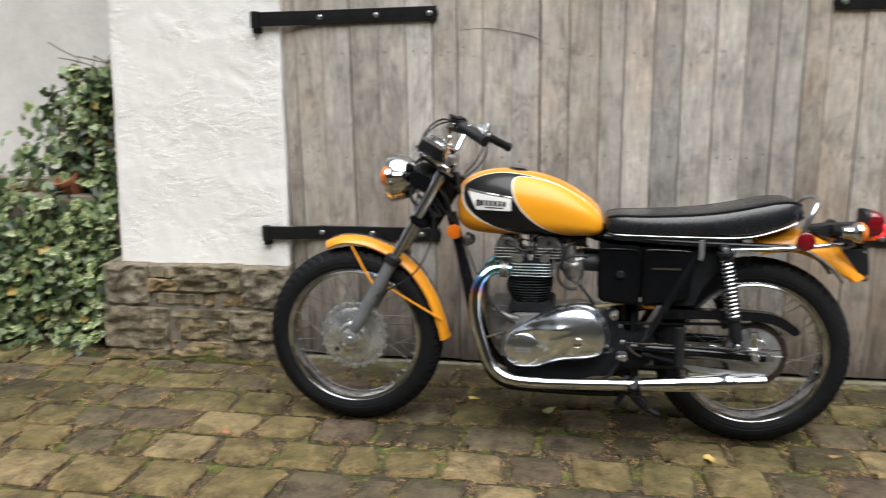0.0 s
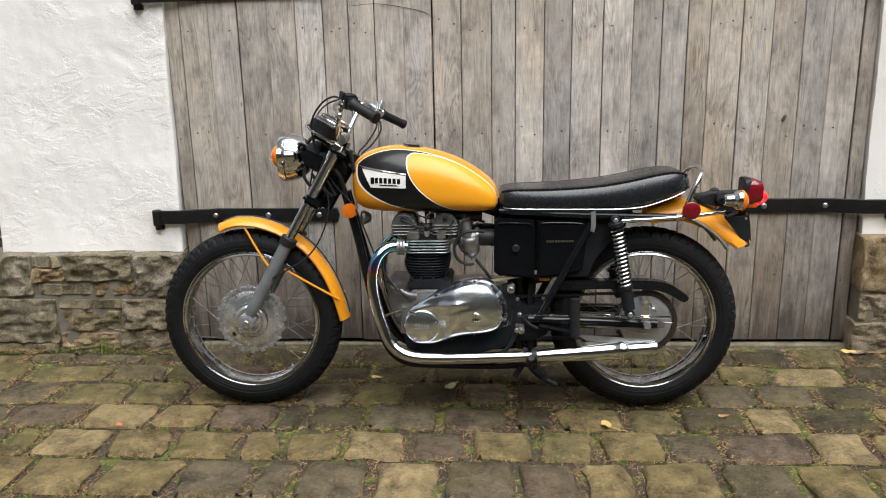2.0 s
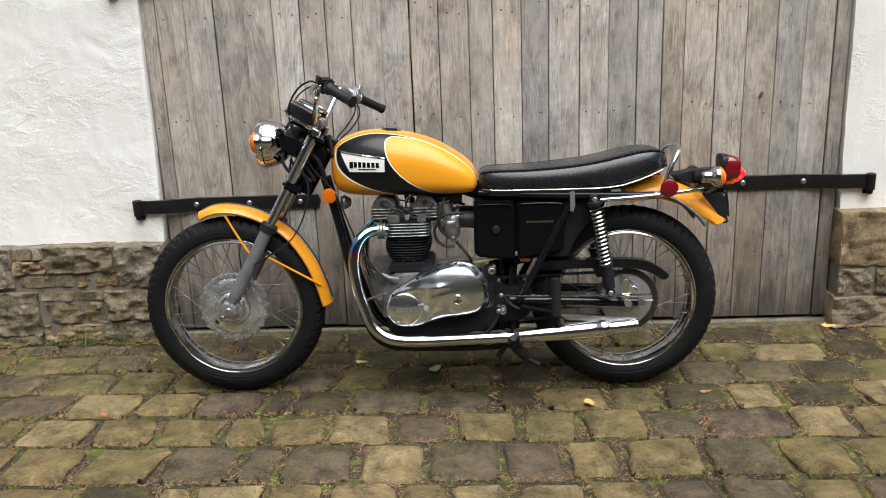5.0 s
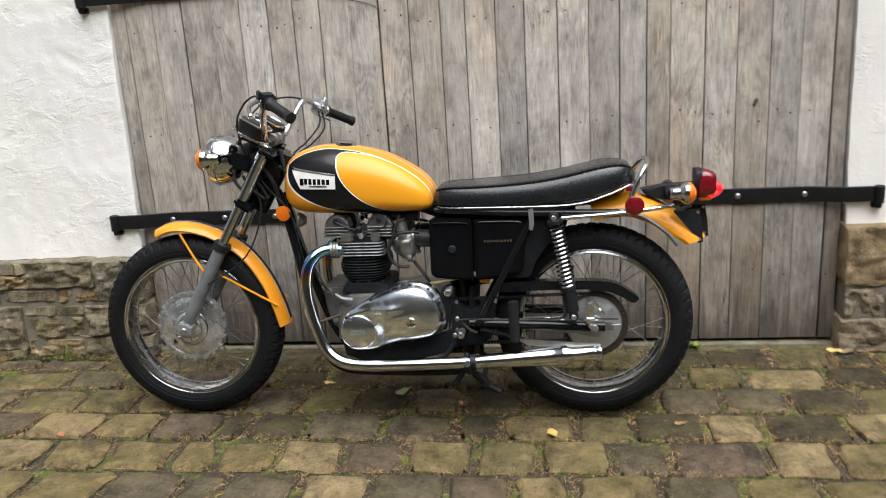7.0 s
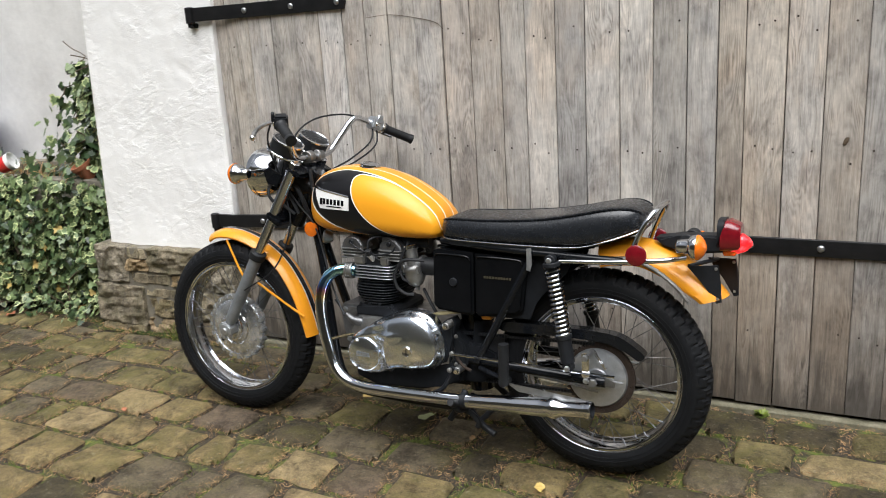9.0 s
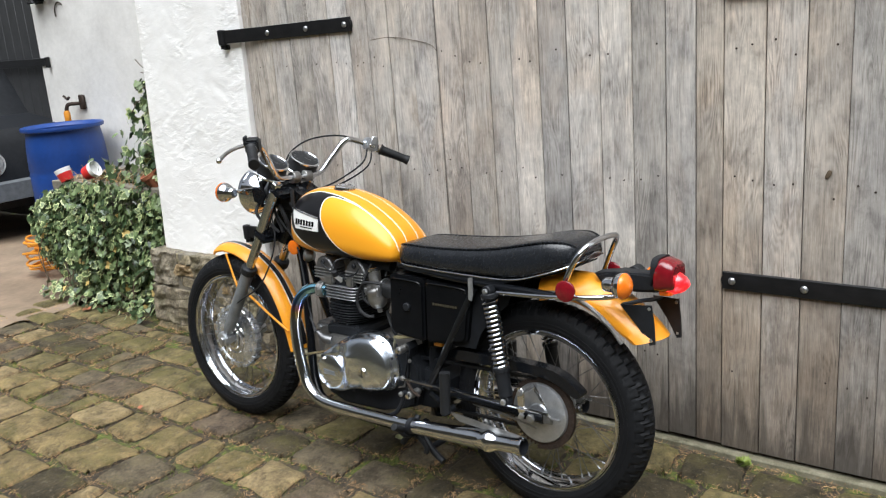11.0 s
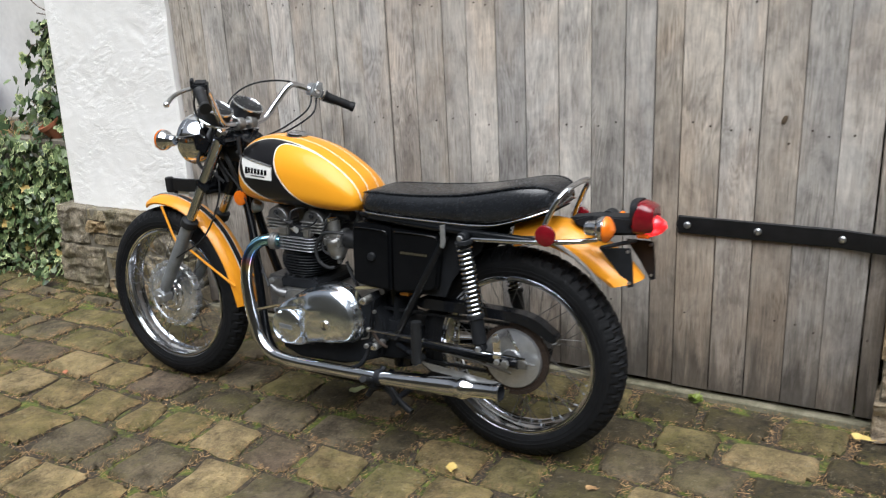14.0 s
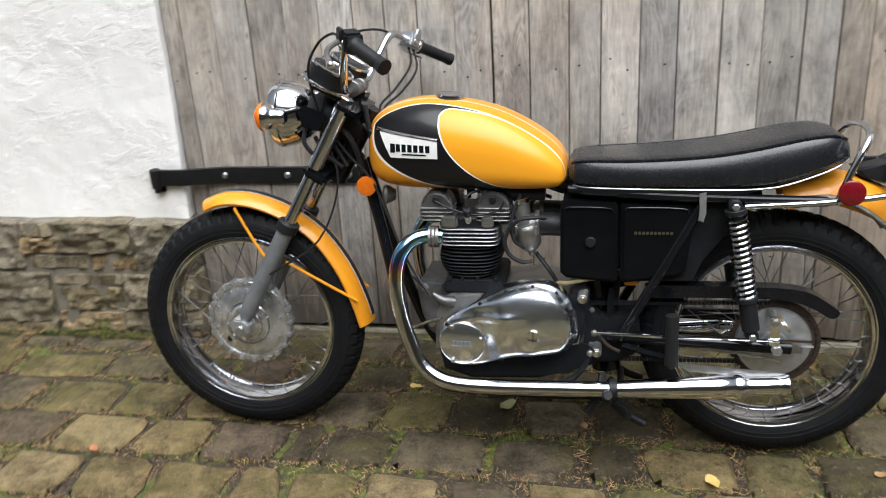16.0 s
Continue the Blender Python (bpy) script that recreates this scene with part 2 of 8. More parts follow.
def make_soil():
    n = Nodes("mossy_joint_soil")
    v = n.where(shift=False)
    a, b, c = n.noise(v, 7, 4), n.noise(v, 90, 5, 0.7), n.noise(v, 26, 4, 0.6)
    col = n.ramp(b, (0.30, (0.014, 0.011, 0.008)), (0.52, (0.050, 0.038, 0.023)), (0.72, (0.15, 0.108, 0.060)))
    moss = n.ramp(n.math("ADD", n.math("MULTIPLY", a, 0.6), n.math("MULTIPLY", c, 0.4)), (0.50, 0.0), (0.62, 1.0))
    mcol = n.ramp(b, (0.3, (0.045, 0.070, 0.008)), (0.7, (0.20, 0.25, 0.030)))
    col = n.mix(n.math("MULTIPLY", moss, 0.8), col, mcol)
    return n.done(col, 0.9, 0.0, n.bump(b, 0.9, 0.012))


def make_tank_paint():
    """Amber yellow, a black flash with white lines round it: drawn in the tank's own unrolled coordinates (metres along, share of the way down)."""
    n = Nodes("yellow_and_black_tank_paint")
    uv = n.node("ShaderNodeTexCoord", "UV")
    sep = n.tree.nodes.new("ShaderNodeSeparateXYZ")
    n.tree.links.new(uv, sep.inputs[0])
    x, w = sep.outputs[0], n.math("MULTIPLY", sep.outputs[1], 0.27)
    # knee panel: a rounded box; distance below zero is inside

    def box(cx, cy, hx, hy, r):
        dx = n.math("SUBTRACT", n.math("ABSOLUTE", n.math("SUBTRACT", x, cx)), hx - r)
        dy = n.math("SUBTRACT", n.math("ABSOLUTE", n.math("SUBTRACT", w, cy)), hy - r)
        px, py = n.math("MAXIMUM", dx, 0.0), n.math("MAXIMUM", dy, 0.0)
        out = n.math("SQRT", n.math("ADD", n.math("MULTIPLY", px, px), n.math("MULTIPLY", py, py)))
        return n.math("SUBTRACT", n.math("ADD", out, n.math("MINIMUM", n.math("MAXIMUM", dx, dy), 0.0)), r)

    def ellipse(cx, cy, ax, ay):
        ex = n.math("DIVIDE", n.math("SUBTRACT", x, cx), ax)
        ey = n.math("DIVIDE", n.math("SUBTRACT", w, cy), ay)
        return n.math("MULTIPLY", n.math("SUBTRACT", n.math("SQRT", n.math("ADD", n.math("MULTIPLY", ex, ex), n.math("MULTIPLY", ey, ey))), 1.0), min(ax, ay))

    upper = box(0.440, 0.202, 0.199, 0.124, 0.034)
    ex = n.math("DIVIDE", n.math("MINIMUM", n.math("SUBTRACT", x, 0.423), 0.0), 0.182)
    ey = n.math("DIVIDE", n.math("MAXIMUM", n.math("SUBTRACT", w, 0.120), 0.0), 0.150)
    sweep = n.math("MULTIPLY", n.math("SUBTRACT", n.math("SQRT", n.math("ADD", n.math("MULTIPLY", ex, ex), n.math("MULTIPLY", ey, ey))), 1.0), 0.165)
    knee = n.math("MAXIMUM", upper, sweep)
    rise = n.math("MULTIPLY_ADD", n.math("MAXIMUM", n.math("SUBTRACT", x, 0.20), 0.0), 0.085, 0.060)      # the flash thins out to a sliver over the knee panel
    flash = n.math("MAXIMUM", ellipse(0.388, 0.080, 0.325, 0.245), n.math("SUBTRACT", rise, w))
    line = 0.0019

    def inside(d, width=0.0008):
        return n.math("MULTIPLY_ADD", d, -1 / width, 0.5, clamp=True)

    def edge(d):
        return inside(n.math("SUBTRACT", n.math("ABSOLUTE", d), line))

    amber = n.ramp(n.noise(n.where(shift=False), 30, 3), (0.3, (0.66, 0.262, 0.012)), (0.7, (0.72, 0.290, 0.014)))
    col = n.mix(inside(flash), amber, (0.006, 0.006, 0.007))
    col = n.mix(edge(flash), col, (0.82, 0.80, 0.74))
    col = n.mix(inside(knee), col, (0.76, 0.325, 0.016))
    col = n.mix(edge(knee), col, (0.82, 0.80, 0.74))
    mid = n.math("SUBTRACT", w, 0.030)
    col = n.mix(edge(mid), col, (0.80, 0.78, 0.72))
    return n.done(col, 0.30, 0.0, n.bump(n.noise(n.where(shift=False), 12, 2), 0.03, 0.004), Coat_Weight=0.14, Coat_Roughness=0.05, Specular_IOR_Level=0.36)


M = dict(
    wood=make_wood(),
    render=make_render(),
    # white render greyed to carry the shade on the set-back garden walls
    shade_render=plain("shaded_limewash", (0.58, 0.57, 0.545), (0.76, 0.75, 0.72), 3, (0.8, 0.95), bump=0.6, bump_scale=26),
    wall_stone=make_stone("wall_sandstone", ((0.060, 0.048, 0.031), (0.205, 0.165, 0.108), (0.43, 0.35, 0.235)), 0.40, 0.36, 16, 0.026, (0.12, 0.115, 0.04)),
    wall_buff=make_stone("buff_wall_sandstone", ((0.10, 0.070, 0.040), (0.30, 0.212, 0.122), (0.52, 0.39, 0.25)), 0.25, 0.20, 16, 0.026, (0.14, 0.125, 0.045)),
    yard_stone=make_stone("yard_sandstone", ((0.08, 0.072, 0.06), (0.16, 0.143, 0.118), (0.25, 0.225, 0.185)), 0.3, 0.1, 3),
    sett_buff=make_sett("buff_sett_stone", (0.330, 0.253, 0.136), 0.25, 0.32),
    sett_tan=make_sett("tan_sett_stone", (0.272, 0.208, 0.100), 0.42, 0.40),
    sett_olive=make_sett("olive_sett_stone", (0.196, 0.162, 0.074), 0.50, 0.40),
    sett_grey=make_sett("grey_sett_stone", (0.146, 0.119, 0.078), 0.30, 0.42),
    sett_mauve=make_sett("mauve_sett_stone", (0.144, 0.108, 0.076), 0.15, 0.4),
    # dark stone tone, picked most where the machine's shadow falls
    sett_dark=make_sett("dark_sett_stone", (0.076, 0.062, 0.035), 0.40, 0.5),
    soil=make_soil(),
    mortar=plain("lime_mortar", (0.11, 0.100, 0.078), (0.25, 0.225, 0.175), 18, (0.8, 0.95), bump=0.6),
    iron=plain("black_painted_iron", (0.004, 0.0045, 0.005), (0.012, 0.012, 0.013), 22, (0.35, 0.6), bump=0.35, bump_scale=60, Specular_IOR_Level=0.3),
    bolt=plain("worn_steel_bolt", (0.30, 0.31, 0.32), (0.55, 0.56, 0.57), 60, (0.25, 0.45), 0.9),
    sill=plain("concrete_sill", (0.085, 0.080, 0.046), (0.24, 0.22, 0.155), 20, (0.8, 0.95), bump=0.5),
    tyre=plain("tyre_rubber", (0.0036, 0.0041, 0.0050), (0.0082, 0.0090, 0.0105), 35, (0.5, 0.75), bump=0.25, Specular_IOR_Level=0.2),
    chrome=plain("chrome", (0.58, 0.60, 0.635), (0.72, 0.74, 0.78), 14, (0.05, 0.13), 1.0),
    stanchion=plain("worn_hard_chrome", (0.50, 0.53, 0.575), (0.62, 0.65, 0.70), 14, (0.12, 0.22), 1.0),
    alloy=plain("polished_alloy", (0.72, 0.72, 0.72), (0.88, 0.88, 0.88), 16, (0.11, 0.20), 1.0, bump=0.05),
    cover=plain("hand_polished_alloy", (0.66, 0.72, 0.80), (0.84, 0.90, 0.97), 9, (0.17, 0.26), 1.0, bump=0.09, bump_scale=16),
    rocker=plain("dull_cast_alloy", (0.10, 0.102, 0.105), (0.21, 0.212, 0.215), 34, (0.36, 0.52), 0.85, bump=0.3, bump_scale=160),
    nipple=plain("dull_nipple_plate", (0.16, 0.165, 0.175), (0.26, 0.27, 0.28), 60, (0.35, 0.5), 0.8),
    spring=plain("spring_chrome", (0.34, 0.36, 0.39), (0.48, 0.50, 0.54), 24, (0.14, 0.24), 1.0),
    cast=plain("cast_alloy", (0.22, 0.22, 0.215), (0.36, 0.36, 0.35), 30, (0.36, 0.52), 0.9, bump=0.3, bump_scale=180),
    grey_alloy=plain("grey_fork_alloy", (0.175, 0.190, 0.205), (0.265, 0.285, 0.305), 24, (0.35, 0.5), 0.5, bump=0.1),
    drum=make_drum(),
    hub=plain("cast_hub_alloy", (0.34, 0.355, 0.375), (0.52, 0.54, 0.56), 40, (0.26, 0.38), 0.75, bump=0.12, bump_scale=150),
    matt_black=plain("deep_matt_black", (0.005, 0.006, 0.0075), (0.011, 0.0125, 0.0155), 40, (0.55, 0.75), bump=0.2, Specular_IOR_Level=0.2),
    black=plain("black_stove_enamel", (0.004, 0.0047, 0.006), (0.008, 0.009, 0.011), 20, (0.10, 0.20), Specular_IOR_Level=0.3),
    panel=plain("black_side_panel", (0.003, 0.0034, 0.0042), (0.0055, 0.006, 0.007), 12, (0.20, 0.30), Specular_IOR_Level=0.10),
    satin=plain("satin_black_metal", (0.006, 0.007, 0.0088), (0.013, 0.0148, 0.018), 30, (0.4, 0.58), bump=0.1, Specular_IOR_Level=0.3),
    vinyl=plain("black_vinyl", (0.0075, 0.0088, 0.011), (0.013, 0.0148, 0.018), 18, (0.22, 0.31), bump=0.012, bump_scale=420, Coat_Weight=0.08, Coat_Roughness=0.22),
    rubber=plain("black_rubber", (0.007, 0.0078, 0.009), (0.013, 0.0142, 0.016), 25, (0.45, 0.65), bump=0.2, Specular_IOR_Level=0.35),
    yellow=plain("amber_yellow_paint", (0.70, 0.275, 0.012), (0.77, 0.315, 0.015), 14, (0.26, 0.36), Coat_Weight=0.2, Coat_Roughness=0.12),
    tank=make_tank_paint(),
    badge=plain("white_enamel_badge", (0.72, 0.72, 0.70), (0.82, 0.82, 0.80), 40, (0.2, 0.3)),
    amber=plain("amber_lens", (0.80, 0.16, 0.008), (0.95, 0.24, 0.012), 60, (0.12, 0.22), Transmission_Weight=0.15, Coat_Weight=0.5),
    dark_red=plain("dark_red_reflector", (0.12, 0.003, 0.008), (0.19, 0.006, 0.012), 90, (0.15, 0.25), Coat_Weight=0.4),
    rust=plain("rusty_steel", (0.020, 0.015, 0.012), (0.056, 0.036, 0.025), 50, (0.6, 0.8), 0.4, bump=0.4),
    spoke=plain("dull_spoke_steel", (0.07, 0.068, 0.065), (0.16, 0.155, 0.15), 60, (0.35, 0.5), 0.8),
    blue=plain("blue_plastic", (0.005, 0.030, 0.155), (0.010, 0.050, 0.23), 6, (0.35, 0.5), bump=0.05),
    dark_wood=plain("black_stained_boards", (0.016, 0.017, 0.018), (0.035, 0.036, 0.038), 9, (0.55, 0.75), bump=0.3),
    orange=plain("orange_hose_plastic", (0.55, 0.21, 0.015), (0.70, 0.29, 0.025), 30, (0.35, 0.5)),
    red_plastic=plain("red_plastic", (0.48, 0.02, 0.02), (0.60, 0.035, 0.03), 30, (0.3, 0.45)),
    white_plastic=plain("white_plastic", (0.74, 0.74, 0.73), (0.82, 0.82, 0.81), 30, (0.3, 0.5)),
    terracotta=plain("terracotta", (0.30, 0.105, 0.05), (0.44, 0.17, 0.085), 22, (0.7, 0.9), bump=0.3),
    earth=plain("brown_flagstone_earth", (0.13, 0.094, 0.062), (0.29, 0.215, 0.145), 3.0, (0.7, 0.95), bump=0.5, bump_scale=40),
    leaf=plain("ivy_leaf", (0.080, 0.122, 0.044), (0.165, 0.220, 0.095), 12, (0.35, 0.5), vary=0.38, island=True),
    pale_leaf=plain("cream_edged_ivy_leaf", (0.32, 0.365, 0.155), (0.49, 0.53, 0.27), 25, (0.35, 0.5), vary=0.38, island=True),
    dark_leaf=plain("dark_ivy_leaf", (0.018, 0.038, 0.014), (0.045, 0.075, 0.026), 12, (0.3, 0.45), vary=0.38, island=True),
    lamp_grey=plain("smoky_grey_plastic", (0.17, 0.17, 0.20), (0.26, 0.26, 0.29), 12, (0.2, 0.35)),
    twig=plain("twig_bark", (0.06, 0.042, 0.026), (0.13, 0.095, 0.06), 40, (0.7, 0.9)),
    straw=plain("dry_straw_litter", (0.15, 0.070, 0.027), (0.58, 0.38, 0.175), 30, (0.7, 0.9), vary=0.38, island=True),
    grass=plain("green_grass", (0.072, 0.108, 0.015), (0.180, 0.220, 0.034), 30, (0.5, 0.7), vary=0.38, island=True),
    moss=plain("dark_moss", (0.030, 0.055, 0.010), (0.085, 0.125, 0.022), 30, (0.7, 0.9), vary=0.3, island=True),
    yellow_leaf=plain("fallen_yellow_leaf", (0.52, 0.36, 0.09), (0.68, 0.52, 0.20), 40, (0.5, 0.7)),
    glass=plain("lamp_glass", (0.75, 0.77, 0.78), (0.85, 0.86, 0.87), 30, (0.03, 0.06), 0.0, Transmission_Weight=0.6),
)


def make_blued():
    """Chrome that heat has turned straw, purple and blue near the cylinder head."""
    n = Nodes("heat_blued_chrome")
    sep = n.tree.nodes.new("ShaderNodeSeparateXYZ")
    tc = n.tree.nodes.new("ShaderNodeTexCoord")
    n.tree.links.new(tc.outputs["Object"], sep.inputs[0])
    f = n.math("ADD", n.math("MULTIPLY_ADD", sep.outputs[2], 5.5, -2.58), n.math("MULTIPLY", n.noise(n.where(), 30, 2), 0.10))
    col = n.ramp(f, (0.24, (0.60, 0.62, 0.65)), (0.36, (0.76, 0.60, 0.30)), (0.47, (0.60, 0.30, 0.50)), (0.58, (0.20, 0.36, 0.85)), (0.82, (0.36, 0.70, 0.88)))
    near = n.math("MULTIPLY_ADD", sep.outputs[0], 34.0, -6.3, clamp=True)      # straw again where the pipe enters the collar
    col = n.mix(n.math("MULTIPLY", near, n.math("GREATER_THAN", sep.outputs[2], 0.55)), col, (0.80, 0.72, 0.56))
    return n.done(col, 0.10, 1.0)


def make_lit_red():
    """The burning half of the tail lamp."""
    n = Nodes("lit_red_lens")
    hot = n.ramp(n.noise(n.where(), 55, 2), (0.45, 0.45), (0.64, 3.2))
    return n.done((0.40, 0.006, 0.010), 0.12, 0.0, n.bump(n.noise(n.where(), 160, 1), 0.3, 0.002), Emission_Color=(1.0, 0.03, 0.035, 1), Emission_Strength=hot, Coat_Weight=0.6)



M["blued"], M["lit"] = make_blued(), make_lit_red()


# ---- mesh helpers ----
def obj(name, bm, material=None, parent=None, label="", smooth=40):
    """Links a bmesh as one mesh object; with a parent it is a part of that thing."""
    me = bpy.data.meshes.new(name)
    bmesh.ops.recalc_face_normals(bm, faces=bm.faces[:])
    bm.to_mesh(me)
    bm.free()
    for m in (material if isinstance(material, (list, tuple)) else [material]):
        if m:
            me.materials.append(m)
    if smooth:
        me.polygons.foreach_set("use_smooth", [True] * len(me.polygons))
        me.set_sharp_from_angle(angle=radians(smooth))
    ob = new(name, me)
    if parent is not None:
        ob.parent = parent
    if label:
        ob["label"] = label
    return ob


def part(name, bm, material, parent, label="", smooth=40):
    return obj(name, bm, material, parent, label, smooth)


def same_part(ob, name, m, parent):
    """Another object on the same mesh."""
    o = new(name, ob.data)
    o.parent = parent
    o.matrix_basis = m
    if ob.get("label"):
        o["label"] = ob["label"]
    return o


def thing(name, m, label, category, group="", kind=""):
    ob = new(name)
    ob.empty_display_size = 0.1
    ob.matrix_basis = m
    return tagged(ob, label, category, group, kind)


def box(bm, lo, hi, bevel=0.0, seg=1, m=None):
    vs = [bm.verts.new((x, y, z)) for x in (lo[0], hi[0]) for y in (lo[1], hi[1]) for z in (lo[2], hi[2])]
    fs = [bm.faces.new([vs[i] for i in q]) for q in ((0, 1, 3, 2), (4, 6, 7, 5), (0, 4, 5, 1), (2, 3, 7, 6), (0, 2, 6, 4), (1, 5, 7, 3))]
    out = vs
    if bevel:
        es = list({e for f in fs for e in f.edges})
        out = list({v for f in bmesh.ops.bevel(bm, geom=es, offset=bevel, segments=seg, affect="EDGES")["faces"] for v in f.verts} | {v for v in vs if v.is_valid})
    if m is not None:
        bmesh.ops.transform(bm, matrix=m, verts=out)
    return bm


def ring_faces(bm, a, b):
    k = len(a)
    for i in range(k):
        bm.faces.new((a[i], a[(i + 1) % k], b[(i + 1) % k], b[i]))


def loft(bm, sections, caps=True, closed=False):
    """Skins rings of equal length."""
    rings = [[bm.verts.new(p) for p in s] for s in sections]
    for a, b in zip(rings, rings[1:] + (rings[:1] if closed else [])):
        ring_faces(bm, a, b)
    if caps and not closed:
        bm.faces.new(rings[0][::-1])
        bm.faces.new(rings[-1])
    return rings


def curve(pts, steps=6, closed=False):
    """A smooth line through the points."""
    p = [Vector(q) for q in pts]
    if len(p) < 3 or steps < 2:
        return p
    out, k = [], len(p)
    for i in range(k if closed else k - 1):
        a, b = p[i], p[(i + 1) % k]
        o = p[i - 1] if (i or closed) else a * 2 - b
        c = p[(i + 2) % k] if (i + 2 < k or closed) else b * 2 - a
        for j in range(steps):
            t = j / steps
            out.append(0.5 * ((2 * a) + (b - o) * t + (2 * o - 5 * a + 4 * b - c) * t * t + (3 * a - o - 3 * b + c) * t ** 3))
    if not closed:
        out.append(p[-1])
    return out


def tube(bm, pts, r, seg=10, steps=6, closed=False, caps=True, flat=1.0):
    """A round bar along a smooth line; r is a number or a function of the share of the way."""
    line = curve(pts, steps, closed)
    k = len(line)
    up, sections = None, []
    for i, p in enumerate(line):
        d = (line[(i + 1) % k] - line[i - 1]) if (closed or 0 < i < k - 1) else (line[1] - line[0] if i == 0 else line[-1] - line[-2])
        d.normalize()
        if up is None:
            up = d.orthogonal().normalized()
        up = (up - d * up.dot(d)).normalized()
        side = d.cross(up)
        rr = r(i / max(1, k - 1)) if callable(r) else r
        sections.append([p + (up * math.cos(2 * math.pi * j / seg) * flat + side * math.sin(2 * math.pi * j / seg)) * rr for j in range(seg)])
    loft(bm, sections, caps, closed)
    return bm


def lathe(bm, profile, at=(0, 0, 0), axis=(0, 1, 0), seg=32, closed=False):
    """Turns a profile of (radius, way along the axis) about the axis through at."""
    q = Vector((0, 0, 1)).rotation_difference(Vector(axis).normalized())
    at = Vector(at)
    sections = [[at + q @ Vector((r * math.cos(2 * math.pi * j / seg), r * math.sin(2 * math.pi * j / seg), a)) for j in range(seg)] for r, a in profile]
    loft(bm, sections, caps=True, closed=closed)
    bmesh.ops.remove_doubles(bm, verts=bm.verts[:], dist=1e-6)
    return bm


def B():
    return bmesh.new()


def prism(bm, outline, y0, y1, bevel=0.0, seg=2):
    """A plate: an outline in x and z, from y0 to y1."""
    a = [bm.verts.new((x, y0, z)) for x, z in outline]
    b = [bm.verts.new((x, y1, z)) for x, z in outline]
    ring_faces(bm, a, b)
    f1 = bm.faces.new(a[::-1])
    f2 = bm.faces.new(b)
    if bevel:
        bmesh.ops.bevel(bm, geom=list(f1.edges) + list(f2.edges), offset=bevel, segments=seg, affect="EDGES")
    return bm


def rough_block(bm, lo, hi, rng, bevel=0.012, amp=0.006, cuts=5, freq=9.0, face=(0, -1, 0)):
    """A hewn stone: a box with worn edges and a pitched, uneven face."""
    size = [hi[i] - lo[i] for i in range(3)]
    off = Vector((rng.uniform(-50, 50), rng.uniform(-50, 50), rng.uniform(-50, 50)))
    first = len(bm.verts)
    box(bm, lo, hi)
    bm.verts.ensure_lookup_table()
    vs = bm.verts[first:]
    es = list({e for v in vs for e in v.link_edges})
    long = [e for e in es if e.calc_length() > 0.05]
    bmesh.ops.subdivide_edges(bm, edges=long, cuts=cuts, use_grid_fill=True)
    bm.verts.ensure_lookup_table()
    mid = [(lo[i] + hi[i]) / 2 for i in range(3)]
    for v in bm.verts[first:]:
        p = v.co.copy()
        # round the edges
        q = [max(0.0, abs(p[i] - mid[i]) - (size[i] / 2 - bevel)) for i in range(3)]
        ln = math.sqrt(sum(a * a for a in q))
        if ln > bevel:
            for i in range(3):
                s = 1 if p[i] > mid[i] else -1
                v.co[i] -= s * (q[i] - q[i] * bevel / ln)
        nz = noise.noise((p + off) * freq) + 0.6 * noise.noise((p + off) * freq * 2.7) + 0.35 * noise.noise((p + off) * freq * 6.1)
        v.co += Vector(face) * (nz * amp * 2.2)
        v.co += Vector((noise.noise((p - off) * freq), 0, noise.noise((p + off * 2) * freq))) * amp * 0.6
    return bm


# ---- the building: ground, walls, plinths, boarded doors ----
DOOR_L, DOOR_R, DOOR_Y = -0.80, 2.05, 3.50      # doorway's sides and the boards' face
WALL_Y, STONE_Y = 3.476, 3.418                  # face of the white render, face of the stone plinth


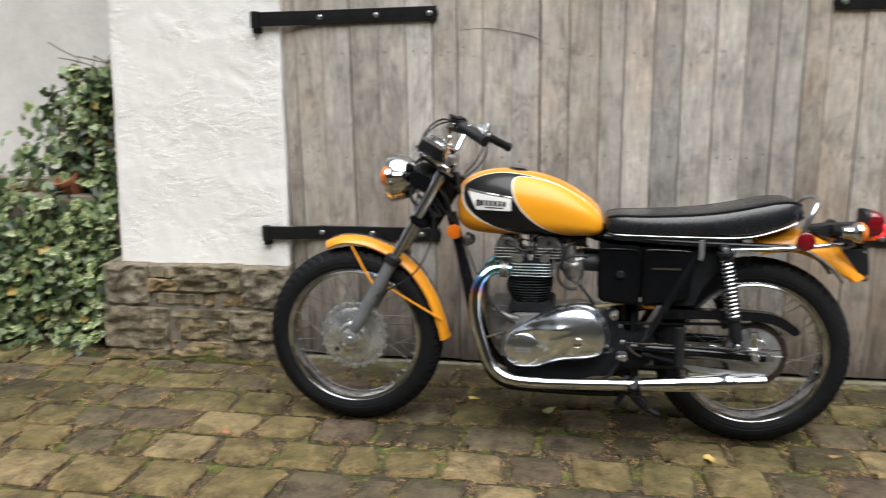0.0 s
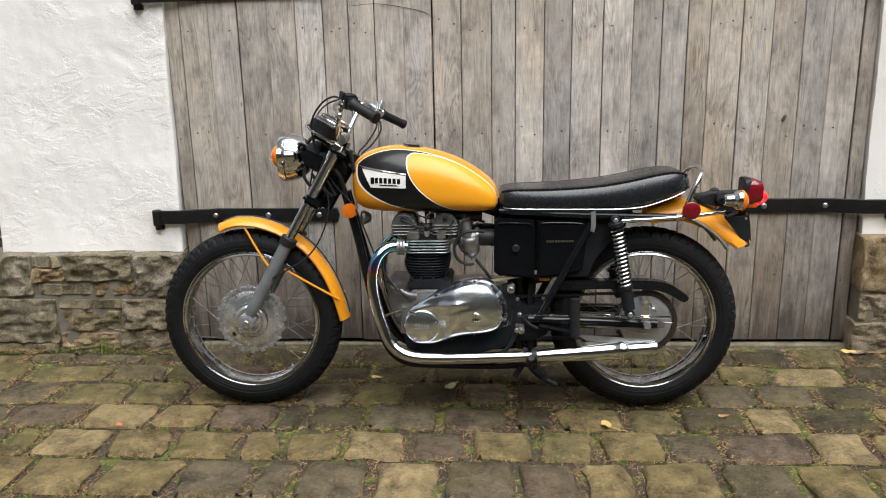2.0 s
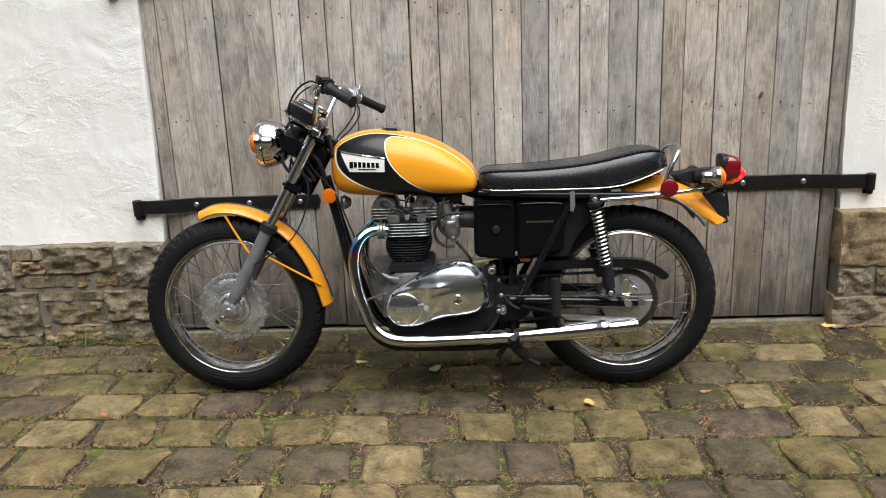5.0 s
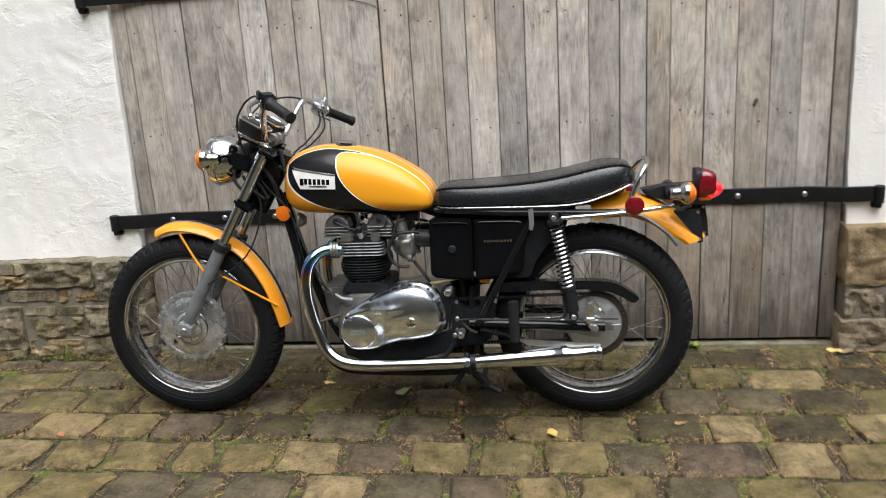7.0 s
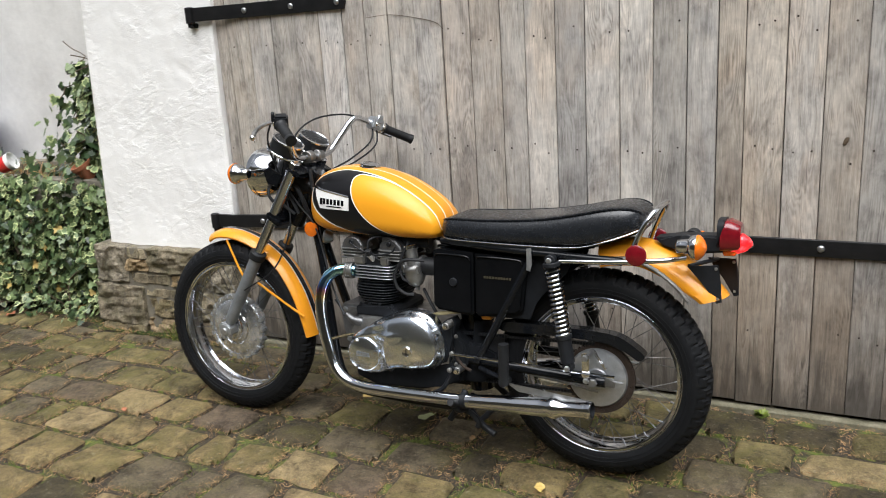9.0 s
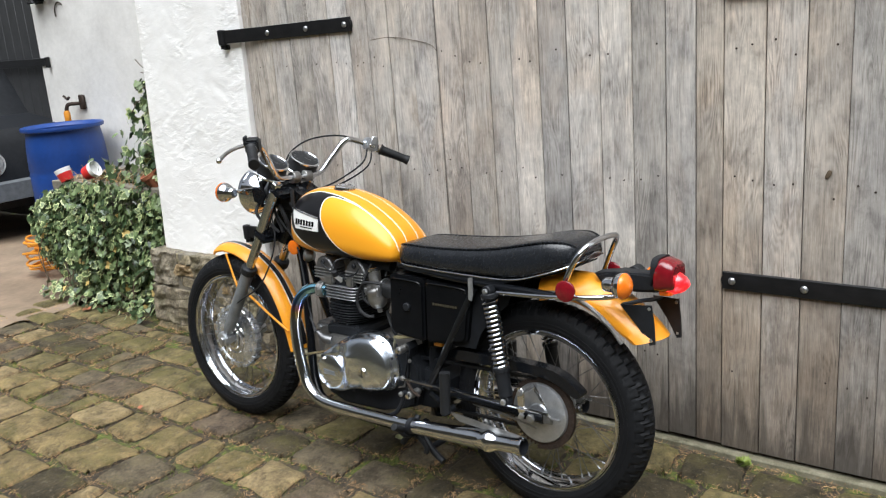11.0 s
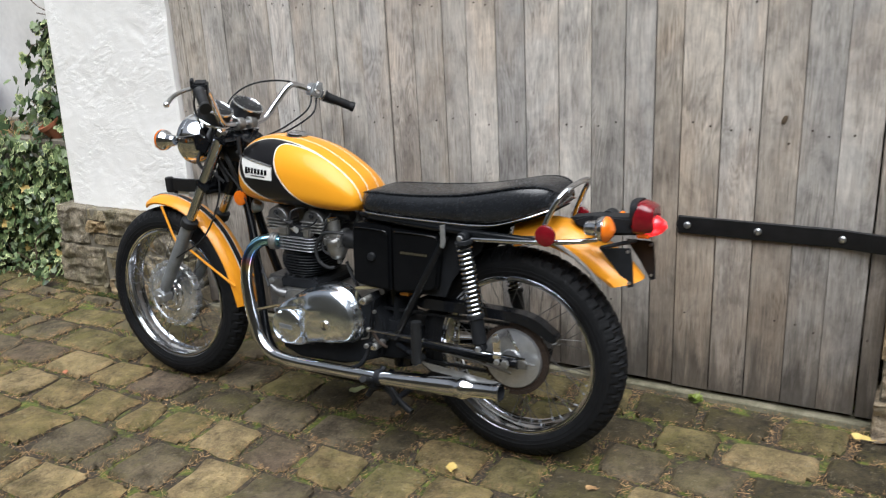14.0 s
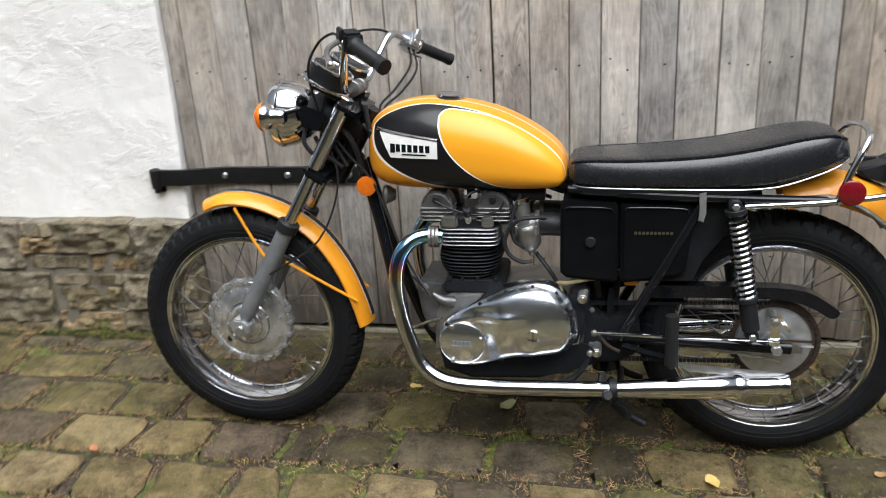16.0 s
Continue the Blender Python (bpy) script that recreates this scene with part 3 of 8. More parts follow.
def render_wall(name, x0, x1, z0, z1, y0, y1, label, seed, lean0=0.0, lean1=0.0, step=0.022, material="render"):
    """A rendered wall with an uneven, trowelled face; its sides may lean in towards the top."""
    bm = B()
    nx, nz, ny = max(2, int((x1 - x0) / step)), max(2, int((z1 - z0) / step)), max(2, int((y1 - y0) / 0.05))
    off = Vector((seed * 3.1, seed * 1.7, seed))

    def wob(p):
        q = p + off + Vector((0.04 * noise.noise(p * 9), 0, 0.06 * noise.noise(p * 7 + off)))
        sweep = 1 - abs(noise.noise(Vector((q.x * 11 + q.z * 8, q.y, q.z * 24 - q.x * 9))))
        keep = min(1.0, max(0.0, noise.noise(q * 4 + Vector((5, 1, 8))) * 2.2 + 0.35))
        return 0.0045 * noise.noise(q * 4) + 0.0008 * keep * sweep ** 9 + 0.0024 * noise.noise(q * 16)
    grid = {}

    def vert(i, k, j):
        key = (i, k, j)
        if key not in grid:
            z = z0 + (z1 - z0) * k / nz
            s = i / nx
            xl, xr = x0 + lean0 * (z - z0), x1 + lean1 * (z - z0)
            p = Vector((xl + (xr - xl) * s, y0 + (y1 - y0) * j / ny, z))
            w = wob(p)
            if j == 0:
                p.y -= w
                if i in (0, nx):
                    p.y += 0.003
            if i == 0:
                p.x += w * 1.2
            if i == nx:
                p.x -= w * 1.2
            if k == 0:
                p.z += noise.noise((p + off) * 8) * 0.012
            grid[key] = bm.verts.new(p)
        return grid[key]
    for i in range(nx):
        for k in range(nz):
            bm.faces.new((vert(i, k, 0), vert(i + 1, k, 0), vert(i + 1, k + 1, 0), vert(i, k + 1, 0)))
    for i in (0, nx):
        for j in range(ny):
            for k in range(nz):
                bm.faces.new((vert(i, k, j), vert(i, k, j + 1), vert(i, k + 1, j + 1), vert(i, k + 1, j)))
    for k in (0, nz):
        bm.faces.new([vert(i, k, 0) for i in range(nx + 1)] + [vert(nx, k, j) for j in range(1, ny + 1)] + [vert(0, k, j) for j in range(ny, 0, -1)])
    bm.faces.new([vert(0, k, ny) for k in range(nz + 1)] + [vert(nx, k, ny) for k in range(nz, -1, -1)])
    return tagged(obj(name, bm, M[material], smooth=60), label, "wall", kind="structure")


render_wall("wall_left_of_doors", -1.625, DOOR_L - 0.012, 0.428, 3.1, WALL_Y, 3.95, "white roughcast rendered wall above a stone plinth", 1, 0.058, 0.02, 0.0115)
render_wall("wall_right_of_doors", DOOR_R + 0.012, 4.6, 0.485, 3.1, WALL_Y, 3.95, "white roughcast rendered wall pier with trowel marks", 2, -0.02, 0.0, 0.03)
bm = B()
box(bm, (DOOR_L - 0.01, WALL_Y + 0.02, 2.32), (DOOR_R + 0.01, 3.93, 3.1), 0.01)
tagged(obj("wall_over_doors", bm, M["render"]), "white rendered wall over the double doors", "wall", kind="structure")
bm = B()
box(bm, (-1.60, 3.93, 0.0), (4.6, 4.05, 3.1))
tagged(obj("wall_behind_doors", bm, M["mortar"]), "plain dark masonry closing the garage behind", "wall", kind="structure")

bm = B()
box(bm, (-1.62, 3.50, 3.10), (4.6, 4.05, 3.22), 0.01)
tagged(obj("ceiling", bm, M["yard_stone"]), "plain slab closing the garage above the doors", "ceiling", kind="structure")

# the ground: one sheet to the horizon, cobbled in the yard
bm = B()
rings = [bm.verts.new(p) for p in ((-400, -400, -0.024), (400, -400, -0.024), (400, 400, -0.024), (-400, 400, -0.024))]
bm.faces.new(rings)
GROUND = tagged(obj("ground", bm, M["soil"], smooth=0), "mossy dark soil and litter between the yard's setts", "ground", kind="structure")
bm = B()
box(bm, (DOOR_L - 0.02, 3.480, -0.03), (DOOR_R + 0.02, 3.56, -0.001), 0.006)
tagged(obj("door_sill", bm, M["sill"]), "worn pale concrete sill under the doors", "sill", kind="structure")


def plinth(name, x0, y_back, blocks, label, seed):
    """Courses of hewn stone over a mortar core. blocks: left, right, bottom, top, how far proud."""
    rng = random.Random(seed)
    lo, hi = min(b[0] for b in blocks), max(b[1] for b in blocks)
    top = max(b[3] for b in blocks)
    core = B()
    box(core, (lo + 0.012, STONE_Y + 0.003, -0.02), (hi - 0.012, y_back, top - 0.006), 0.004)
    base = tagged(obj(name, core, M["mortar"]), label, "plinth", kind="structure")
    for a, b, c, d, proud in blocks:
        s = B()
        rough_block(s, (a, STONE_Y - proud, c), (b, STONE_Y + 0.16, d), rng, min(0.007, (d - c) * 0.2), 0.0088, 19 if d - c > 0.1 else 13, 19.0)
        o = part("stone", s, M["wall_buff" if (rng.random() < 0.3 or a > 2.0 and c > 0.25) else "wall_stone"], base, smooth=50)
    # the return round the outer corner
    return base


LEFT_STONES = [
    (-1.675, -1.478, 0.246, 0.432, 0.010), (-1.470, -1.338, 0.378, 0.426, 0.002), (-1.472, -1.335, 0.312, 0.372, 0.012), (-1.328, -1.022, 0.318, 0.434, 0.014),
    (-1.455, -1.205, 0.252, 0.302, 0.006), (-1.200, -1.020, 0.252, 0.306, 0.000), (-1.010, -0.806, 0.248, 0.430, 0.012),
    (-1.705, -1.385, 0.030, 0.232, 0.016), (-1.372, -1.092, 0.188, 0.230, 0.008), (-1.362, -1.100, 0.085, 0.178, 0.004), (-1.380, -1.120, 0.000, 0.075, 0.006),
    (-1.085, -0.800, 0.095, 0.232, 0.014), (-1.110, -0.800, -0.010, 0.085, 0.004), (-1.690, -1.390, -0.020, 0.026, 0.020)]
RIGHT_STONES = [
    (2.050, 2.480, 0.262, 0.492, 0.010), (2.060, 2.200, 0.135, 0.246, 0.004), (2.212, 2.470, 0.140, 0.250, 0.010), (2.045, 2.400, -0.015, 0.124, 0.012),
    (2.412, 2.760, -0.015, 0.128, 0.006), (2.484, 2.800, 0.140, 0.246, 0.004), (2.495, 2.900, 0.262, 0.490, 0.012), (2.775, 3.150, -0.015, 0.128, 0.010),
    (2.815, 3.200, 0.140, 0.248, 0.006), (2.915, 3.300, 0.262, 0.488, 0.008), (3.165, 3.600, -0.015, 0.246, 0.010), (3.315, 3.700, 0.262, 0.490, 0.006),
    (3.615, 4.100, -0.015, 0.246, 0.010), (3.715, 4.150, 0.262, 0.490, 0.006), (4.115, 4.600, -0.015, 0.246, 0.006), (4.165, 4.600, 0.262, 0.488, 0.010)]
base = plinth("plinth_left", -1.70, 3.95, LEFT_STONES, "coursed sandstone plinth under the white wall, mossy at its foot", 5)
rng = random.Random(77)
for a, b, c, d in ((3.56, 3.74, 0.246, 0.430), (3.75, 3.94, 0.25, 0.426), (3.56, 3.80, 0.0, 0.232), (3.81, 3.94, 0.0, 0.232)):
    s = B()
    rough_block(s, (-1.69, a, c), (-1.58, b, d), rng, 0.014, 0.004, 4, face=(-1, 0, 0))
    part("stone", s, M["wall_stone"], base)
plinth("plinth_right", 2.05, 3.95, RIGHT_STONES, "coursed buff sandstone plinth beside the doors", 9)

# the double doors: upright oak boards, iron strap hinges
EDGES = [-0.796, -0.736, -0.617, -0.497, -0.375, -0.258, -0.146, -0.044, 0.061, 0.181, 0.296, 0.411, 0.532, 0.628,
         0.744, 0.853, 0.978, 1.095, 1.210, 1.310, 1.397, 1.524, 1.640, 1.761, 1.873, 1.988, 2.046]


# lightness and warmth of every board, from one jamb to the other
TONES = [(0.92, 1), (0.90, 2), (0.97, 0), (0.84, 1), (0.98, 0), (1.10, -1), (1.02, 0), (0.94, 1), (1.03, 1), (0.96, 0), (1.10, 0), (0.90, 1), (0.93, 1),
         (1.12, 1), (0.78, -1), (1.10, 0), (1.16, 1), (0.78, 1), (0.97, 0), (0.92, 2), (1.17, 2), (1.12, 0), (0.94, 1), (0.84, 0), (0.98, 0), (0.80, 1)]


def door_leaf(name, edges, hinge_side, label, seed):
    rng = random.Random(seed)
    x_mid = (edges[0] + edges[-1]) / 2
    leaf = B()
    for z in (0.35, 1.25, 2.1):
        box(leaf, (edges[0] + 0.03, DOOR_Y + 0.028, z - 0.07), (edges[-1] - 0.03, DOOR_Y + 0.06, z + 0.07), 0.004)
    base = tagged(obj(name, leaf, M["wood"]), label, "door", kind="structure")
    for a, b in zip(edges, edges[1:]):
        s = B()
        gap = rng.uniform(0.0012, 0.0019)
        low = 0.010 + rng.uniform(0, 0.008)
        dy = rng.uniform(-0.002, 0.002)
        sk = rng.uniform(-0.002, 0.002)
        box(s, (-(b - a) / 2 + gap, DOOR_Y + dy - 3.5, low), ((b - a) / 2 - gap, DOOR_Y + 0.026 - 3.5, 2.29), 0.0022)
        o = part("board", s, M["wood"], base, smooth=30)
        v, w = TONES[EDGES.index(a)]
        o.color = (v * (1 + 0.012 * w), v, v * (1 - 0.022 * w), 1)
        o.matrix_basis = pose((a + b) / 2 + sk, 3.5, 0, 0, 0, rng.uniform(-0.25, 0.25))
    return base


def strap(parent, x_tip, x_hinge, z, label, tilt=0.0, bolts=()):
    """A strap hinge: a long flat bar, a knuckle over its pin on the wall, domed bolts."""
    bm = B()
    lo, hi = min(x_tip, x_hinge), max(x_tip, x_hinge)
    sg = 1 if x_hinge > x_tip else -1
    y = DOOR_Y - 0.006
    at_wall = WALL_Y - 0.017
    edge = DOOR_L + 0.02 if sg < 0 else DOOR_R - 0.02
    # the bar lies on the boards, then cranks forward past the wall's face
    pts = [(x_tip, y), (edge - sg * 0.13, y), (edge - sg * 0.01, at_wall + 0.010), (edge + sg * 0.02, at_wall), (x_hinge, at_wall)]
    half = 0.029
    secs = []
    for i, (x, yy) in enumerate(pts):
        zc = z + tilt * (x - edge)
        secs.append([(x, yy - 0.0075, zc - half), (x, yy - 0.0085, zc), (x, yy - 0.0075, zc + half), (x, yy + 0.0055, zc + half), (x, yy + 0.0055, zc - half)])
    loft(bm, secs)
    bmesh.ops.bevel(bm, geom=[e for e in bm.edges if e.calc_length() > 0.03], offset=0.0015, segments=1, affect="EDGES")
    o = part("strap_hinge", bm, M["iron"], parent, label, 30)
    # round tip
    t = B()
    lathe(t, [(0.0, 0), (0.0285, 0), (0.0285, 0.011), (0.027, 0.0125), (0.0, 0.0128)], (x_tip + sg * 0.022, y + 0.005, z + tilt * (x_tip - edge)), (0, -1, 0), 16)
    part("strap_tip", t, M["iron"], o)
    k = B()
    zc = z + tilt * (x_hinge - edge)
    lathe(k, [(0.0, -0.052), (0.012, -0.052), (0.0125, -0.036), (0.019, -0.034), (0.0195, 0.030), (0.014, 0.033), (0.0, 0.034)], (x_hinge, at_wall - 0.006, zc), (0, 0, 1), 16)
    part("hinge_pin", k, M["iron"], o)
    p = B()
    box(p, (x_hinge - 0.02, at_wall + 0.006, zc - 0.056), (x_hinge + 0.02, WALL_Y + 0.06, zc - 0.034), 0.004)
    part("pin_bracket", p, M["iron"], o)
    for bx in bolts:
        d = B()
        lathe(d, [(0.0, 0.0), (0.0125, 0.0), (0.012, 0.003), (0.0095, 0.0062), (0.005, 0.008), (0.0, 0.0085)], (bx, y - 0.0075, z + tilt * (bx - edge)), (0, -1, 0), 14)
        box(d, (bx - 0.0015, y - 0.0164, z + tilt * (bx - edge) - 0.008), (bx + 0.0015, y - 0.0150, z + tilt * (bx - edge) + 0.008))
        part("bolt", d, M["bolt"], o, "domed steel bolt head")
    return o


mid = EDGES.index(0.628)
LEAF_L = door_leaf("door_1", EDGES[:mid + 1], -1, "weathered grey oak boarded garage door, closed", 21)
LEAF_R = door_leaf("door_2", EDGES[mid:], 1, "weathered grey oak boarded garage door with a knot", 22)
strap(LEAF_L, -0.125, -0.888, 1.502, "black painted iron strap hinge", 0.016, (-0.618, -0.378, -0.154))
strap(LEAF_L, -0.125, -0.900, 0.587, "black painted iron strap hinge", 0.0, (-0.655, -0.425, -0.205))
strap(LEAF_R, 1.405, 2.165, 1.522, "black painted iron strap hinge", -0.004, (1.435, 1.658, 1.906))
strap(LEAF_R, 1.405, 2.165, 0.612, "black painted iron strap hinge with chipped paint", 0.0, (1.435, 1.658, 1.906))
# a knot and dark nail heads in the boards
bm = B()
lathe(bm, [(0.0, 0.0), (0.0074, 0.0), (0.0058, 0.0006), (0.0, 0.0008)], (0, 0, 0), (0, -1, 0), 16)
for v in bm.verts:
    v.co *= 1.0 + 0.6 * noise.noise(Vector((v.co.x, 3, v.co.z)) * 120)
    v.co.z *= 1.7
    v.co.x += 0.35 * v.co.z
part("knot", bm, M["twig"], LEAF_R, "dark knot hole").matrix_basis = pose(1.712, DOOR_Y - 0.0026, 0.970)
rng = random.Random(4)
for leaf, edges in ((LEAF_L, EDGES[:mid + 1]), (LEAF_R, EDGES[mid:])):
    for z0 in (0.30, 0.935, 1.355, 2.1):
        for a, b in zip(edges, edges[1:]):
            for f in (0.28, 0.72):
                if (b - a < 0.08 and f > 0.5) or rng.random() < (0.7 if z0 < 0.5 else 0.35):
                    continue
                bm = B()
                lathe(bm, [(0.0, 0.0), (0.0035, 0.0), (0.0028, 0.001), (0.0, 0.0012)], (a + (b - a) * f + rng.uniform(-0.006, 0.006), DOOR_Y - 0.0022, z0 + rng.gauss(0, 0.014)), (0, -1, 0), 7)
                part("nail_head", bm, M["rust"], leaf)

# a shallow scrape that a swinging latch has left across four boards
part("scrape", tube(B(), [(-0.031, 3.4985, 1.443), (0.079, 3.4985, 1.449), (0.190, 3.4985, 1.432), (0.270, 3.4985, 1.412), (0.303, 3.4985, 1.386)], 0.0016, 5, 6, flat=0.5), M["twig"], LEAF_L, "thin brown arc scraped into the boards")

# unseen walls added round the camera, to block low sky and darken reflections
bm = B()
box(bm, (-14.0, -5.4, 0.0), (14.0, -5.0, 6.4), 0.01)
tagged(obj("wall_across_yard", bm, M["yard_stone"]), "plain dark stone wall, unseen, added across the yard to block low light", "wall", kind="structure")
bm = B()
box(bm, (9.0, -4.98, 0.0), (9.4, 3.9, 5.2), 0.01)
tagged(obj("wall_yard_end", bm, M["yard_stone"]), "plain dark stone wall, unseen, added at the yard's end to block low light", "wall", kind="structure")


# ---- the motorcycle ----
# x runs from the front wheel to the tail, y across (minus: the near, left side), z up, in the machine's own upright plane
BX = 0.36
BIKE = thing("motorcycle", pose(BX, 2.895, 0.0, -4.5, 0, 0), "amber yellow and black twin-cylinder motorcycle parked on the setts", "motorcycle")


def bp(name, bm, material, parent=None, label="", smooth=40):
    """A part of the machine, given in the machine's plane."""
    bmesh.ops.translate(bm, vec=(-BX, 0, 0), verts=bm.verts[:])
    return part(name, bm, material, parent or BIKE, label, smooth)


def rod(name, pts, r, material, parent=None, label="", seg=10, steps=6, flat=1.0):
    return bp(name, tube(B(), pts, r, seg, steps, flat=flat), material, parent, label)


def can(name, a, b, r, material, parent=None, label="", seg=20, bevel=0.002):
    """A short round body from a to b with broken edges."""
    a, b = Vector(a), Vector(b)
    h = (b - a).length
    return bp(name, lathe(B(), [(0, 0), (r - bevel, 0), (r, bevel), (r, h - bevel), (r - bevel, h), (0, h)], a, b - a, seg), material, parent, label)


def hexbolt(at, axis, r, material, parent, h=0.006):
    bm = B()
    lathe(bm, [(0, -0.001), (r * 1.25, -0.001), (r * 1.25, 0.0012), (r, 0.0014), (r * 0.97, h), (0, h + 0.0008)], at, axis, 6)
    return bp("bolt", bm, material, parent, smooth=20)


def tyre_mesh(cx, cz, R, half, rim_r, blocks, depth):
    """A round tyre whose tread is cut into blocks by real grooves."""
    seg = blocks * 6
    prof = []
    for i in range(25):
        t = -1 + 2 * i / 24
        ang = t * radians(118)
        a = half * math.sin(ang) / math.sin(radians(90)) if abs(ang) < radians(90) else half * math.sin(ang)
        r = R - (R - rim_r) * (1 - math.cos(ang)) / (1 - math.cos(radians(118)))
        prof.append((r, a, t))
    bm = B()
    secs = []
    for j in range(seg):
        th = 2 * math.pi * j / seg
        ring = []
        for i, (r, a, t) in enumerate(prof):
            cut = 0.0
            if abs(t) < 0.56:
                zig = 2 if (i // 3) % 2 else 0
                if (j + zig) % 6 == 0 or (i in (9, 15) and (j // 3) % 2 == 0) or (i in (6, 18) and (j // 3) % 2 == 1):
                    cut = depth
                if abs(t) > 0.40 and (j + zig) % 6 < 1:
                    cut = depth
            rr = r - cut * (1.0 if abs(t) < 0.4 else 0.8)
            ring.append((cx + rr * math.cos(th), a, cz + rr * math.sin(th)))
        secs.append(ring)
    # rings run round the wheel; join each to the next
    rings = [[bm.verts.new(p) for p in s] for s in secs]
    for a, b in zip(rings, rings[1:] + rings[:1]):
        for i in range(len(a) - 1):
            bm.faces.new((a[i], a[i + 1], b[i + 1], b[i]))
    return bm


def wheel(name, cx, cz, R, half, rim_r, label, hub_build):
    w = hub_build(name, cx, cz, label)
    tyre = bp("tyre", tyre_mesh(cx, cz, R, half, rim_r + 0.003, 58, 0.0068), M["tyre"], w, "black block-tread rubber tyre", 28)
    # raised lines on the side wall
    for s in (-1, 1):
        bm = B()
        for rr in (rim_r + 0.018, rim_r + 0.030):
            aa = half * 0.985 if rr < rim_r + 0.02 else half * 1.0
            tube(bm, [(cx + rr * math.cos(t * math.pi / 16), s * aa, cz + rr * math.sin(t * math.pi / 16)) for t in range(32)], 0.0014, 5, 2, closed=True)
        bp("wall_rib", bm, M["tyre"], tyre)
    bm = B()
    hw = half * 0.84
    pr = [(rim_r + 0.006, -hw), (rim_r + 0.004, -hw + 0.004), (rim_r - 0.006, -hw + 0.006), (rim_r - 0.009, -hw + 0.014), (rim_r - 0.016, -0.012), (rim_r - 0.018, 0),
          (rim_r - 0.016, 0.012), (rim_r - 0.009, hw - 0.014), (rim_r - 0.006, hw - 0.006), (rim_r + 0.004, hw - 0.004), (rim_r + 0.006, hw), (rim_r + 0.002, hw - 0.001), (rim_r - 0.004, hw - 0.006), (rim_r - 0.006, hw - 0.016),
          (rim_r - 0.012, 0), (rim_r - 0.006, -hw + 0.016), (rim_r - 0.004, -hw + 0.006), (rim_r + 0.002, -hw + 0.001)]
    lathe(bm, pr, (cx, 0, cz), (0, 1, 0), 72, closed=True)
    RM = bp("rim", bm, M["chrome"], w, "chromed steel rim")
    for sd in (-1, 1):      # the rolled edge that shows beside the tyre
        bm = B()
        lathe(bm, [(rim_r - 0.008 + 0.0055 * math.cos(q * math.pi / 4), sd * (hw - 0.002) + 0.0055 * math.sin(q * math.pi / 4)) for q in range(8)], (cx, 0, cz), (0, 1, 0), 72, closed=True)
        bp("rim_bead", bm, M["chrome"], RM)
    return w


def spokes(w, cx, cz, rim_r, flange, y_in, count=20, cross=0.62):
    """Laced spokes with steel nipples: for each flange one mesh a lacing direction, turned round the axle."""
    for s, (fr, fy) in zip((-1, 1), flange):
        for d in (-1, 1):
            bm = B()
            a = Vector((fr * math.cos(d * cross), fy, fr * math.sin(d * cross)))
            b = Vector((rim_r - 0.017, s * 0.006, 0))
            tube(bm, [a, b], 0.0013, 5, 1)
            c = b + (a - b).normalized() * 0.011
            k = len(bm.faces)
            tube(bm, [b, c], 0.0027, 6, 1)
            bm.faces.ensure_lookup_table()
            for f in bm.faces[k:]:
                f.material_index = 1
            first = part("spoke", bm, [M["spoke"], M["nipple"]], w)
            for q in range(count // 2):
                ang = 360 * (q + (0.25 if s > 0 else 0) + (0.5 if d > 0 else 0)) / (count // 2)
                m = Matrix.Translation((cx - BX, 0, cz)) @ pose(0, 0, 0, 0, ang, 0)
                if q == 0:
                    first.matrix_basis = m
                else:
                    same_part(first, "spoke", m, w)


